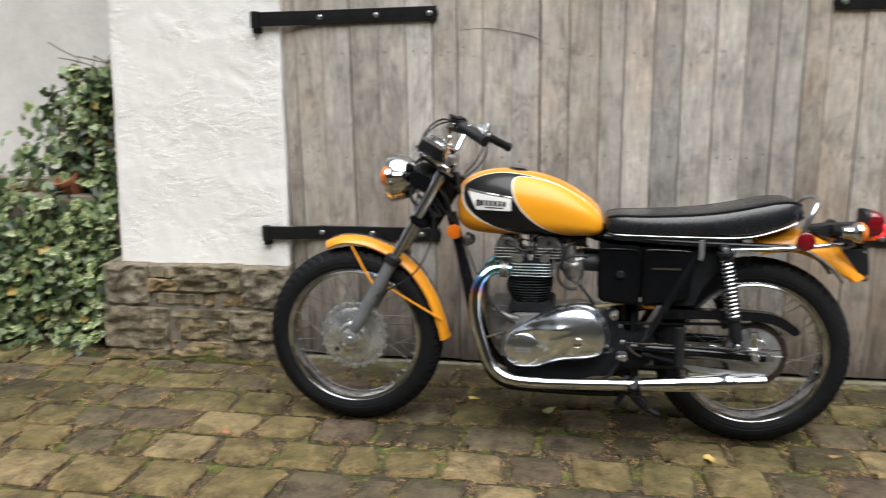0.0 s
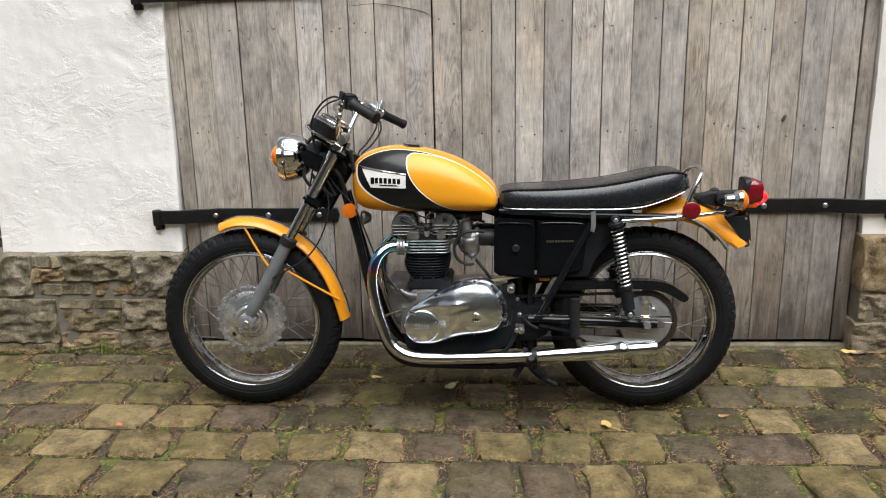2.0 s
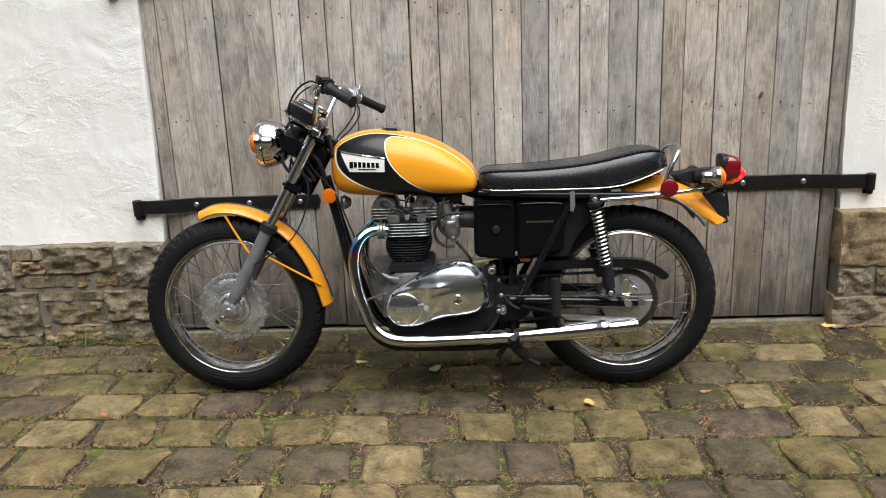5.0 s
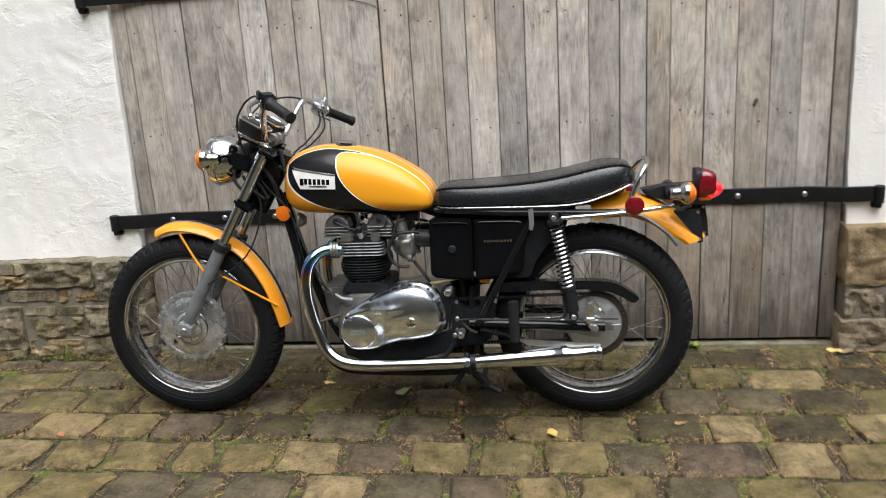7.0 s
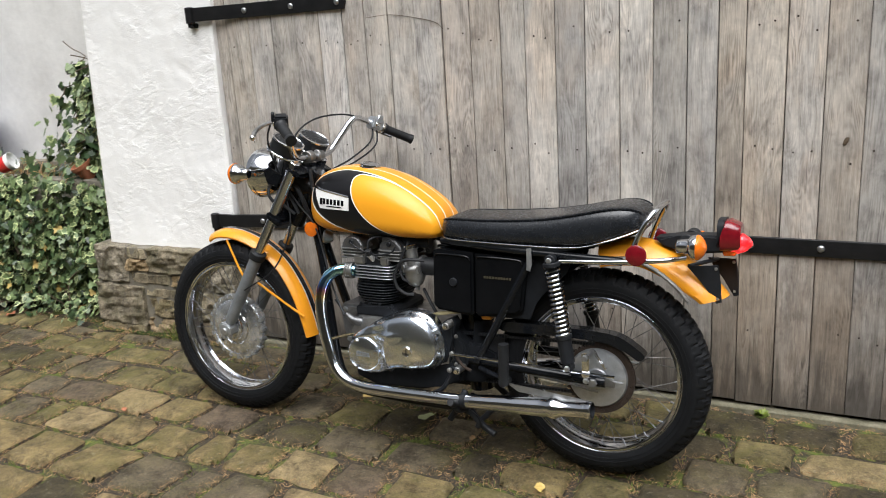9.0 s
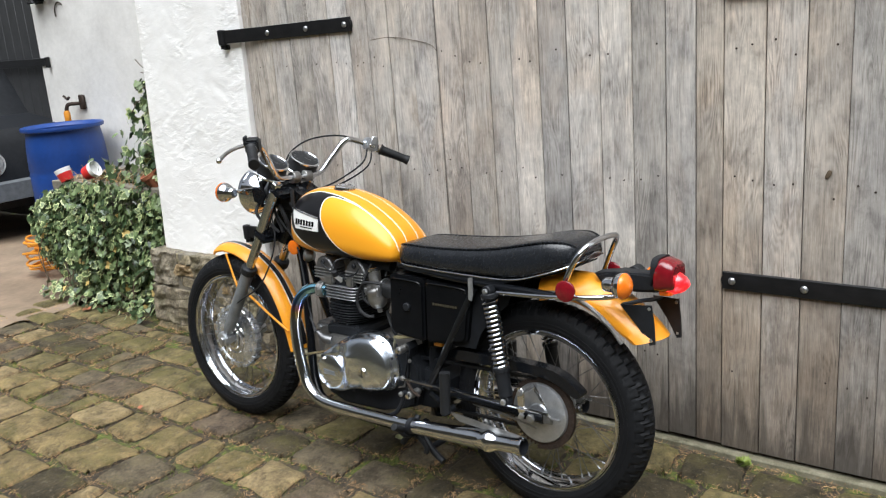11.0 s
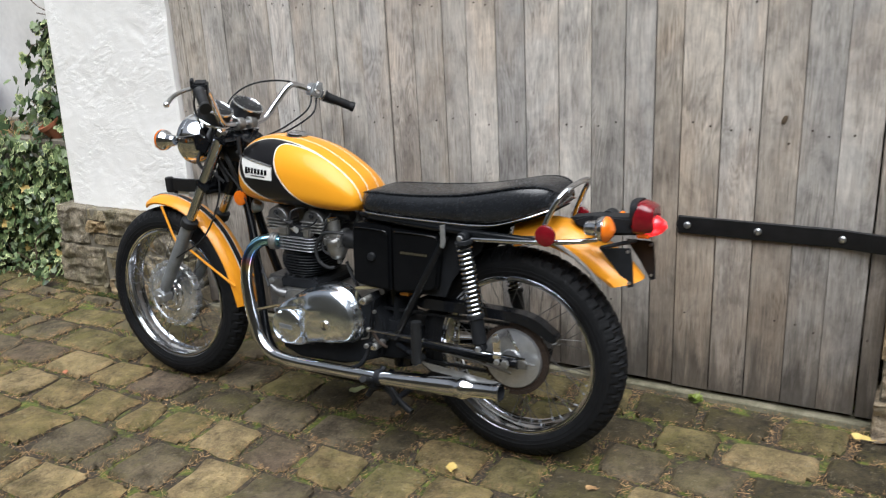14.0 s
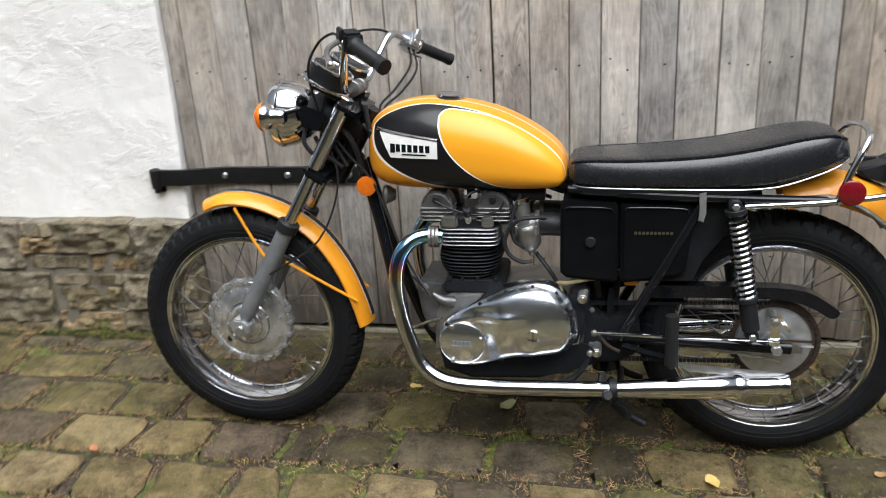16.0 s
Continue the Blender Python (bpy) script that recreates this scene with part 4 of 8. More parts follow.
def front_hub(name, cx, cz, label):
    bm = B()
    lathe(bm, [(0.0, -0.060), (0.034, -0.060), (0.040, -0.056), (0.052, -0.054), (0.056, -0.050), (0.060, -0.0485), (0.075, -0.0475), (0.090, -0.0445), (0.102, -0.0400), (0.109, -0.0370), (0.110, -0.0395), (0.122, -0.0390), (0.126, -0.034), (0.126, -0.012), (0.114, -0.008),
               (0.070, 0.004), (0.045, 0.020), (0.036, 0.045), (0.034, 0.050), (0.0, 0.050)], (cx, 0, cz), (0, 1, 0), 64)
    w = bp(name, bm, M["drum"], BIKE, label)
    lug = None
    for i in range(20):     # cast lugs round the drum's edge
        m = Matrix.Translation((cx - BX, 0, cz)) @ pose(0, 0, 0, 0, 18 * i, 0)
        if lug is None:
            lug = part("drum_lug", box(B(), (0.112, -0.0405, -0.0080), (0.1292, -0.010, 0.0080), 0.003, 2), M["hub"], w)
            lug.matrix_basis = m
        else:
            same_part(lug, "drum_lug", m, w)
    bm = B()
    lathe(bm, [(0.060, -0.046), (0.064, -0.0520), (0.068, -0.046)], (cx, 0, cz), (0, 1, 0), 48, closed=True)
    lathe(bm, [(0.036, -0.054), (0.040, -0.060), (0.046, -0.060), (0.049, -0.053)], (cx, 0, cz), (0, 1, 0), 48, closed=True)
    bp("brake_plate_ribs", bm, M["alloy"], w)
    bm = B()
    lathe(bm, [(0.0, -0.040), (0.0085, -0.040), (0.0085, -0.047), (0.0, -0.0475)], (cx - 0.062, 0, cz - 0.052), (0, 1, 0), 14)
    bp("air_hole", bm, M["matt_black"], w, "dark plugged hole in the brake plate")
    for i in range(10):
        a = radians(36 * i + 10)
        hexbolt((cx + 0.100 * math.cos(a), -0.0405, cz + 0.100 * math.sin(a)), (0, -1, 0), 0.0032, M["bolt"], w, 0.003)
    can("axle_nut", (cx - 0.004, -0.060, cz + 0.002), (cx - 0.004, -0.092, cz + 0.002), 0.013, M["bolt"], w, seg=6)
    return w


def rear_hub(name, cx, cz, label):
    bm = B()
    lathe(bm, [(0.0, -0.078), (0.030, -0.078), (0.034, -0.072), (0.090, -0.068), (0.094, -0.062), (0.094, -0.040), (0.070, -0.030), (0.040, -0.010), (0.036, 0.040), (0.060, 0.046), (0.060, 0.052), (0.030, 0.056), (0.0, 0.056)], (cx, 0, cz), (0, 1, 0), 56)
    w = bp(name, bm, M["hub"], BIKE, label)
    bm = B()
    k = 46
    out = []
    for i in range(k * 4):
        t = 2 * math.pi * i / (k * 4)
        r = 0.1085 if i % 4 in (0, 1) else 0.101
        out.append((cx + r * math.cos(t), cz + r * math.sin(t)))
    prism(bm, out, -0.060, -0.050)
    bp("sprocket", bm, M["rust"], w, "rusty toothed rear sprocket", 20)
    bm = B()
    for i in range(-17, 18):        # the chain's run round the back of the sprocket
        m = Matrix.Translation((cx, 0, cz)) @ pose(0, 0, 0, 0, -5.4 * i, 0)
        wide = 0.0085 if i % 2 else 0.0065
        box(bm, (0.1035, -0.055 - wide, -0.0060), (0.1145, -0.055 + wide, 0.0060), 0.0, m=m)
    tagged(bp("chain_run", bm, M["rust"], w, "oily brown chain on the sprocket", 20), kind="stuff")
    return w


FW = wheel("front_wheel", -0.355, 0.332, 0.334, 0.046, 0.252, "spoked front wheel with a finned silver drum brake", front_hub)
RW = wheel("rear_wheel", 1.075, 0.332, 0.334, 0.054, 0.250, "spoked rear wheel with a silver drum and sprocket", rear_hub)
spokes(FW, -0.355, 0.332, 0.252, ((0.110, -0.028), (0.045, 0.040)), 0, 20, 0.5)
spokes(RW, 1.075, 0.332, 0.250, ((0.090, -0.038), (0.058, 0.046)), 0, 20, 0.55)


def arc(cx, cz, r, a0, a1, k):
    return [(cx + r * math.cos(radians(a0 + (a1 - a0) * i / k)), cz + r * math.sin(radians(a0 + (a1 - a0) * i / k))) for i in range(k + 1)]


def mudguard(line, half, drop, thick=0.002, ends=(1.0, 1.0), cut=None):
    """A curved sheet: a crowned section with a rolled edge carried along a line in the machine's plane. Sections taper at the ends."""
    pts = curve([(x, 0, z) for x, z in line], 5)
    k = len(pts)
    bm = B()
    secs = []
    for i, p in enumerate(pts):
        d = (pts[min(i + 1, k - 1)] - pts[max(i - 1, 0)]).normalized()
        up = Vector((-d.z, 0, d.x))
        if up.z < -0.2 or (abs(up.z) <= 0.2 and up.x < 0):
            up = -up
        s = i / (k - 1)
        if cut and s > 0.7:
            up = up.lerp(Vector(cut), (s - 0.7) / 0.3).normalized()
        hw = half * min(1.0, ends[0] + (1 - ends[0]) * s * 9, ends[1] + (1 - ends[1]) * (1 - s) * 9)
        ring = []
        prof = [(-1.0, -1.0), (-1.03, -0.86), (-0.93, -0.62), (-0.74, -0.34), (-0.42, -0.10), (0, 0), (0.42, -0.10), (0.74, -0.34), (0.93, -0.62), (1.03, -0.86), (1.0, -1.0)]
        for a, b in prof:
            ring.append(p + Vector((0, a * hw, 0)) + up * (b * drop))
        for a, b in reversed(prof):
            ring.append(p + Vector((0, a * (hw - thick), 0)) + up * (b * drop - thick))
        secs.append(ring)
    loft(bm, secs)
    return bm, pts


FLINE = [(-0.462, 0.686), (-0.420, 0.705), (-0.375, 0.713), (-0.300, 0.706), (-0.209, 0.672), (-0.117, 0.606), (-0.050, 0.511), (-0.011, 0.416), (0.010, 0.337)]
bm, fpts = mudguard(FLINE, 0.056, 0.030, ends=(0.72, 0.95))
FG = bp("front_mudguard", bm, M["yellow"], BIKE, "amber yellow front mudguard with a black centre stripe")


def stripe(pts, half, lift, name, material, parent, i0, i1):
    bm = B()
    secs = []
    for i in range(i0, i1):
        p = pts[i]
        d = (pts[min(i + 1, len(pts) - 1)] - pts[max(i - 1, 0)]).normalized()
        up = Vector((-d.z, 0, d.x))
        if up.z < -0.2 or (abs(up.z) <= 0.2 and up.x < 0):
            up = -up
        c = -0.0006 - half * half * 2.2
        secs.append([p + Vector((0, -half, 0)) + up * (lift + c), p + up * lift, p + Vector((0, half, 0)) + up * (lift + c), p + up * (lift - 0.004)])
    loft(bm, secs)
    return bp(name, bm, material, parent)


stripe(fpts, 0.0150, 0.0012, "white_line", M["badge"], FG, 2, len(fpts) - 1)
stripe(fpts, 0.0118, 0.0022, "black_stripe", M["black"], FG, 2, len(fpts) - 1)
for s in (-1, 1):
    rod("mudguard_stay", [(-0.352, s * 0.056, 0.676), (-0.30, s * 0.066, 0.585), (-0.268, s * 0.070, 0.536)], 0.0042, M["yellow"], FG, seg=8)
    rod("mudguard_stay", [(-0.212, s * 0.070, 0.528), (-0.12, s * 0.066, 0.473), (-0.018, s * 0.058, 0.412)], 0.0042, M["yellow"], FG, seg=8)

# fork: grey sliders, chromed stanchions, black yokes
AX, TOP = Vector((-0.357, 0, 0.340)), Vector((-0.006, 0, 0.956))


def along(t, y):
    p = AX.lerp(TOP, t)
    return (p.x, y, p.z)


for s in (-1, 1):
    y = 0.083 * s
    bm = B()
    tube(bm, [along(0.035, y), along(0.12, y), along(0.46, y)], lambda t: 0.0165 + 0.0065 * min(1, t * 3), 16, 4)
    leg = bp("fork_leg", bm, M["grey_alloy"], BIKE, "grey alloy fork slider")
    can("fork_stanchion", along(0.44, y), along(0.70, y), 0.0172, M["stanchion"], leg, "chromed fork tube")
    can("dust_cover", along(0.455, y), along(0.495, y), 0.030, M["rubber"], leg, "black rubber dust cover")
    can("upper_tube", along(0.735, y), along(0.985, y), 0.0205, M["stanchion"], leg, "chromed upper fork tube")
    can("cap_nut", along(0.995, y), along(1.03, y), 0.019, M["chrome"], leg, seg=6)
    bm = B()
    prism(bm, [(-0.386, 0.352), (-0.372, 0.364), (-0.340, 0.360), (-0.326, 0.346), (-0.330, 0.322), (-0.350, 0.312), (-0.376, 0.318)], min(y * 0.74, y * 1.27), max(y * 0.74, y * 1.27), 0.004)
    cl = bp("axle_clamp", bm, M["hub"], leg, "split alloy axle clamp")
    can("axle_end", (-0.355, y * 1.0, 0.334), (-0.355, y * 1.36, 0.334), 0.0125, M["bolt"], cl, seg=18)
    for dx in (-0.022, 0.014):
        can("clamp_stud", (-0.356 + dx, y * 1.02, 0.318), (-0.360 + dx, y * 1.02, 0.296), 0.0048, M["bolt"], cl, seg=8, bevel=0.001)
        can("clamp_nut", (-0.3585 + dx, y * 1.02, 0.312), (-0.3600 + dx, y * 1.02, 0.303), 0.0085, M["bolt"], cl, seg=6, bevel=0.001)
for t, h in ((0.715, 0.030), (0.985, 0.020)):
    bm = B()
    c = Vector(along(t, 0))
    m = Matrix.Translation(c) @ pose(0, 0, 0, 0, 29.5, 0)
    box(bm, (-0.022, -0.108, -h / 2), (0.050, 0.108, h / 2), 0.010, 2, m)
    bp("fork_yoke", bm, M["black"], BIKE, "black fork yoke")
can("steering_stem", along(0.70, 0), along(1.0, 0), 0.026, M["black"], BIKE)
bm = B()
tube(bm, [Vector(along(0.66, 0)) + Vector((0.055, 0, 0.0)), Vector(along(0.99, 0)) + Vector((0.052, 0, -0.012))], 0.030, 16, 1)
bp("steering_head", bm, M["black"], BIKE)
# shadowy bundle of looms and brackets round the steering head
for i, (a, b, c, r) in enumerate((((-0.06, -0.045, 0.93), (0.00, -0.060, 0.86), (0.02, -0.035, 0.77), 0.008), ((-0.08, 0.03, 0.90), (-0.03, 0.055, 0.83), (0.03, 0.03, 0.74), 0.008),
                                  ((-0.05, -0.02, 0.96), (-0.06, -0.05, 0.88), (-0.02, -0.05, 0.79), 0.006), ((0.04, -0.05, 0.95), (0.05, -0.055, 0.88), (0.06, -0.04, 0.80), 0.007))):
    rod("wiring_loom", [a, b, c], r, M["rubber"], seg=8)
bm = B()
loft(bm, [[(x, 0.046 * w * math.cos(2 * math.pi * j / 14), z + 0.046 * w * math.sin(2 * math.pi * j / 14)) for j in range(14)] for x, z, w in ((-0.125, 0.930, 0.9), (-0.09, 0.925, 1.25), (-0.05, 0.915, 1.3), (-0.01, 0.90, 1.1), (0.02, 0.885, 0.8))])
bp("wiring_shroud", bm, M["satin"], BIKE, "black wiring shroud behind the headlamp", 60)
for i, (a, b, c) in enumerate((((-0.10, -0.055, 0.87), (-0.07, -0.075, 0.83), (-0.03, -0.06, 0.79)), ((-0.11, -0.05, 0.98), (-0.08, -0.075, 1.0), (-0.03, -0.07, 0.97)), ((-0.12, -0.06, 0.90), (-0.12, -0.085, 0.86), (-0.09, -0.07, 0.81)), ((0.03, -0.05, 0.90), (0.06, -0.06, 0.87), (0.05, -0.05, 0.80)))):
    rod("wiring_loom", [a, b, c], 0.006, M["rubber"], seg=7)
for s in (-1, 1):
    bm = B()
    prism(bm, [(-0.130, 0.945), (-0.105, 0.958), (-0.050, 0.930), (-0.075, 0.890), (-0.118, 0.902)], s * 0.088, s * 0.094, 0.002)
    bp("headlamp_ear", bm, M["black"], BIKE)

# headlamp
bm = B()
lathe(bm, [(0.0, 0.102), (0.030, 0.099), (0.055, 0.087), (0.074, 0.064), (0.084, 0.036), (0.087, 0.016), (0.087, 0.004), (0.0, 0.002)], (-0.205, 0, 0.926), (1, 0, -0.02), 40)
HL = bp("headlamp", bm, M["chrome"], BIKE, "round chromed headlamp")
bm = B()
lathe(bm, [(0.076, -0.014), (0.084, -0.012), (0.0905, 0.0), (0.0905, 0.012), (0.086, 0.016), (0.078, 0.0)], (-0.205, 0, 0.926), (1, 0, -0.02), 44, closed=True)
bp("lamp_rim", bm, M["chrome"], HL)
bm = B()
lathe(bm, [(0.0, -0.022), (0.040, -0.020), (0.066, -0.015), (0.079, -0.006), (0.0, 0.0)], (-0.205, 0, 0.926), (1, 0, -0.02), 40)
bp("lamp_lens", bm, M["glass"], HL, "clear glass lens")


def indicator(x, y, z, facing, stalk, name="indicator"):
    """A turn signal: chromed bullet body, amber lens, stalk."""
    bm = B()
    f = facing
    lathe(bm, [(0.0, 0.050), (0.014, 0.050), (0.0185, 0.046), (0.0200, 0.036), (0.0215, 0.022), (0.0235, 0.016), (0.0300, 0.012), (0.0335, 0.006), (0.0345, 0.003), (0.0345, -0.007), (0.0, -0.007)], (x, y, z), (-f, 0, 0), 28)
    o = bp(name, bm, M["chrome"], BIKE, "chromed turn indicator with an amber lens")
    bm = B()
    lathe(bm, [(0.0, 0.034), (0.008, 0.032), (0.020, 0.027), (0.029, 0.020), (0.0345, 0.014), (0.0358, 0.010), (0.0355, 0.006), (0.0, 0.006)], (x, y, z), (f, 0, 0), 28)
    lens = bp("lens", bm, M["amber"], o, "amber plastic lens")
    rod("stalk", stalk, 0.0065, M["chrome"], o, seg=10)
    return o


indicator(-0.180, -0.172, 0.942, -1, [(-0.155, -0.165, 0.944), (-0.145, -0.13, 0.945), (-0.135, -0.085, 0.945)])
indicator(-0.180, 0.172, 0.942, -1, [(-0.155, 0.165, 0.944), (-0.145, 0.13, 0.945), (-0.135, 0.085, 0.945)])
indicator(1.364, -0.130, 0.774, 1, [(1.330, -0.125, 0.774), (1.325, -0.08, 0.772), (1.325, -0.02, 0.770)])
indicator(1.335, 0.105, 0.742, 1, [(1.308, 0.100, 0.742), (1.306, 0.07, 0.748), (1.306, 0.02, 0.755)])
for s in (-1, 1):
    can("stalk_mount", (1.330, s * 0.062, 0.773), (1.328, s * 0.030, 0.771), 0.022, M["rubber"], BIKE, "round black rubber stalk mount")

# twin instruments
for s in (-1, 1):
    n_ = Vector((0.50, 0, 0.866))
    c = Vector((-0.060, 0.014 + 0.078 * s, 1.000))
    bm = B()
    lathe(bm, [(0.0, 0.000), (0.040, 0.000), (0.050, 0.006), (0.0555, 0.014), (0.0565, 0.052), (0.051, 0.056), (0.0, 0.054)], c, n_, 36)
    g = bp("instrument", bm, M["rubber"], BIKE, "round black instrument with a chromed bezel")
    bm = B()
    lathe(bm, [(0.0505, 0.056), (0.0525, 0.0585), (0.0575, 0.0565), (0.0578, 0.052), (0.0565, 0.052)], c, n_, 40, closed=True)
    bp("bezel", bm, M["chrome"], g)
    bm = B()
    for q in range(13):
        t = radians(-130 + 260 * q / 12)
        m = Matrix.Translation(c + n_ * 0.0565) @ n_.to_track_quat("Z", "X").to_matrix().to_4x4() @ pose(0, 0, 0, 0, 0, math.degrees(t))
        box(bm, (0.036, -0.0007, 0), (0.043, 0.0007, 0.0005), m=m)
    box(bm, (0.0, -0.0006, 0.0006), (0.024, 0.0006, 0.0012), m=Matrix.Translation(c + n_ * 0.0565) @ n_.to_track_quat("Z", "X").to_matrix().to_4x4() @ pose(0, 0, 0, 0, 0, 215))
    bp("dial_marks", bm, M["cast"], g, "pale dial ticks and needle")
    # chromed carrier loop under the instrument
    pts = [c + n_ * 0.010 + Vector((0.063 * math.cos(a) * 0.866, 0.060 * math.sin(a), -0.063 * math.cos(a) * 0.5)) for a in [2 * math.pi * i / 14 for i in range(14)]]
    bm = B()
    tube(bm, pts, 0.0045, 8, 3, closed=True)
    bp("carrier_loop", bm, M["chrome"], g)

# handlebar, grips, levers, switches
BAR = [(0.169, -0.325, 1.072), (0.105, -0.275, 1.108), (0.055, -0.215, 1.125), (0.030, -0.165, 1.105), (0.006, -0.105, 1.030), (-0.006, -0.060, 0.990), (-0.006, 0.02, 0.985), (-0.006, 0.10, 0.985), (-0.003, 0.150, 0.998),
       (0.020, 0.195, 1.055), (0.045, 0.238, 1.106), (0.062, 0.290, 1.098), (0.092, 0.370, 1.064), (0.176, 0.444, 1.016)]
HB = rod("handlebar", BAR, 0.0112, M["chrome"], BIKE, "high chromed handlebar", 12, 7)
for p, q in (((0.088, -0.262, 1.114), (0.172, -0.328, 1.070)), ((0.096, 0.374, 1.062), (0.179, 0.447, 1.014))):
    a, b = Vector(p), Vector(q)
    h = (b - a).length
    bm = B()
    prof = [(0, 0), (0.021, 0), (0.022, 0.004), (0.0175, 0.010)]
    for i in range(8):
        prof += [(0.0172, 0.014 + i * (h - 0.03) / 8), (0.0160, 0.017 + i * (h - 0.03) / 8)]
    prof += [(0.0172, h - 0.014), (0.0185, h - 0.010), (0.0185, h), (0, h + 0.002)]
    lathe(bm, prof, a, b - a, 20)
    bp("grip", bm, M["rubber"], HB, "black rubber handlebar grip")
for p, q in (((0.062, -0.225, 1.124), (0.092, -0.266, 1.112)), ((0.070, 0.315, 1.088), (0.096, 0.374, 1.062))):
    a, b = Vector(p), Vector(q)
    m = Matrix.Translation(a.lerp(b, 0.35)) @ (b - a).to_track_quat("X", "Z").to_matrix().to_4x4()
    bm = B()
    box(bm, (-0.026, -0.024, -0.020), (0.024, 0.022, 0.027), 0.006, 2, m)
    box(bm, (-0.014, -0.032, 0.004), (0.010, -0.020, 0.036), 0.003, 1, m)
    sw = bp("switch_body", bm, M["satin"] if p[1] < 0 else M["hub"], HB, "black switch cluster" if p[1] < 0 else "cast alloy switch cluster")
    bm = B()
    box(bm, (-0.012, -0.028, -0.008), (0.012, -0.018, 0.010), 0.003, 1, m)
    bp("switch_lever", bm, M["alloy"], sw)
    can("lever_clamp", a.lerp(b, 0.75), a.lerp(b, 1.05), 0.019, M["alloy"], HB)
rod("clutch_lever", [(0.058, -0.245, 1.128), (0.040, -0.285, 1.118), (0.042, -0.330, 1.104), (0.063, -0.378, 1.085)], 0.0068, M["cast"], HB, "dull alloy clutch lever", 8, 6, 1.0)
bm = B()
bmesh.ops.create_uvsphere(bm, u_segments=12, v_segments=8, radius=0.0095, matrix=Matrix.Translation((0.065, -0.381, 1.084)))
bp("lever_ball", bm, M["alloy"], HB)
rod("brake_lever", [(0.070, 0.335, 1.085), (0.040, 0.365, 1.070), (0.052, 0.410, 1.046), (0.085, 0.450, 1.024)], 0.0062, M["alloy"], HB, "bright alloy brake lever", 8)
for s, y in ((-1, 0.0), (1, 0.06)):
    can("handlebar_clamp", (-0.006, y - 0.016 + 0.01, 0.986), (-0.006, y + 0.016 + 0.01, 0.986), 0.022, M["cast"], HB)
# cables that loop from the levers down to the engine and the wheel
rod("clutch_cable", [(0.050, -0.240, 1.130), (0.010, -0.185, 1.138), (-0.040, -0.150, 1.112), (-0.080, -0.120, 1.045), (-0.070, -0.080, 0.930), (-0.020, -0.055, 0.830), (0.050, -0.05, 0.740), (0.13, -0.09, 0.560), (0.205, -0.135, 0.462)], 0.0034, M["rubber"], seg=7)
rod("throttle_cable", [(0.072, 0.330, 1.082), (0.090, 0.280, 1.020), (0.070, 0.170, 0.965), (0.050, 0.060, 0.930), (0.08, 0.03, 0.90)], 0.0034, M["rubber"], seg=7)
rod("throttle_cable", [(0.082, 0.345, 1.070), (0.105, 0.290, 1.005), (0.085, 0.180, 0.955), (0.060, 0.070, 0.925), (0.09, 0.04, 0.90)], 0.0034, M["rubber"], seg=7)
rod("brake_cable", [(0.060, 0.330, 1.092), (0.000, 0.250, 1.122), (-0.065, 0.150, 1.112), (-0.105, 0.080, 1.060), (-0.110, 0.060, 0.980), (-0.130, 0.070, 0.84), (-0.200, 0.105, 0.62), (-0.30, 0.110, 0.46)], 0.0034, M["rubber"], seg=7)
rod("switch_wire", [(0.060, -0.210, 1.120), (0.020, -0.150, 1.070), (-0.010, -0.085, 0.990), (-0.03, -0.055, 0.93)], 0.003, M["twig"], seg=6)
rod("drive_cable", [(-0.055, -0.066, 0.985), (-0.080, -0.060, 0.900), (-0.040, -0.075, 0.76), (-0.100, -0.100, 0.60), (-0.25, -0.10, 0.50)], 0.003, M["rubber"], seg=6)

# petrol tank
TANK = [  # along, bottom, top, half width, squareness
    (0.040, 0.800, 0.882, 0.034, 2.2), (0.046, 0.778, 0.900, 0.060, 2.3), (0.060, 0.757, 0.919, 0.083, 2.4), (0.090, 0.741, 0.940, 0.102, 2.5), (0.140, 0.733, 0.957, 0.115, 2.6),
    (0.200, 0.730, 0.964, 0.122, 2.7), (0.265, 0.730, 0.959, 0.127, 2.8), (0.325, 0.730, 0.948, 0.129, 2.9), (0.385, 0.730, 0.930, 0.128, 3.0), (0.440, 0.730, 0.904, 0.124, 3.0),
    (0.490, 0.731, 0.873, 0.116, 2.9), (0.525, 0.734, 0.845, 0.106, 2.7), (0.545, 0.742, 0.820, 0.092, 2.5), (0.555, 0.757, 0.795, 0.060, 2.1)]


def tank_section(s):
    """The tank's shape a share s of the way along, from the stations by smooth steps."""
    k = len(TANK) - 1
    f = min(max(s * k, 0), k - 1e-6)
    i = int(f)
    t = f - i
    a, b = TANK[i], TANK[i + 1]
    o, c = TANK[max(i - 1, 0)], TANK[min(i + 2, k)]
    return [0.5 * (2 * p + (q - w) * t + (2 * w - 5 * p + 4 * q - r) * t * t + (3 * p - w - 3 * q + r) * t ** 3) for w, p, q, r in zip(o, a, b, c)]


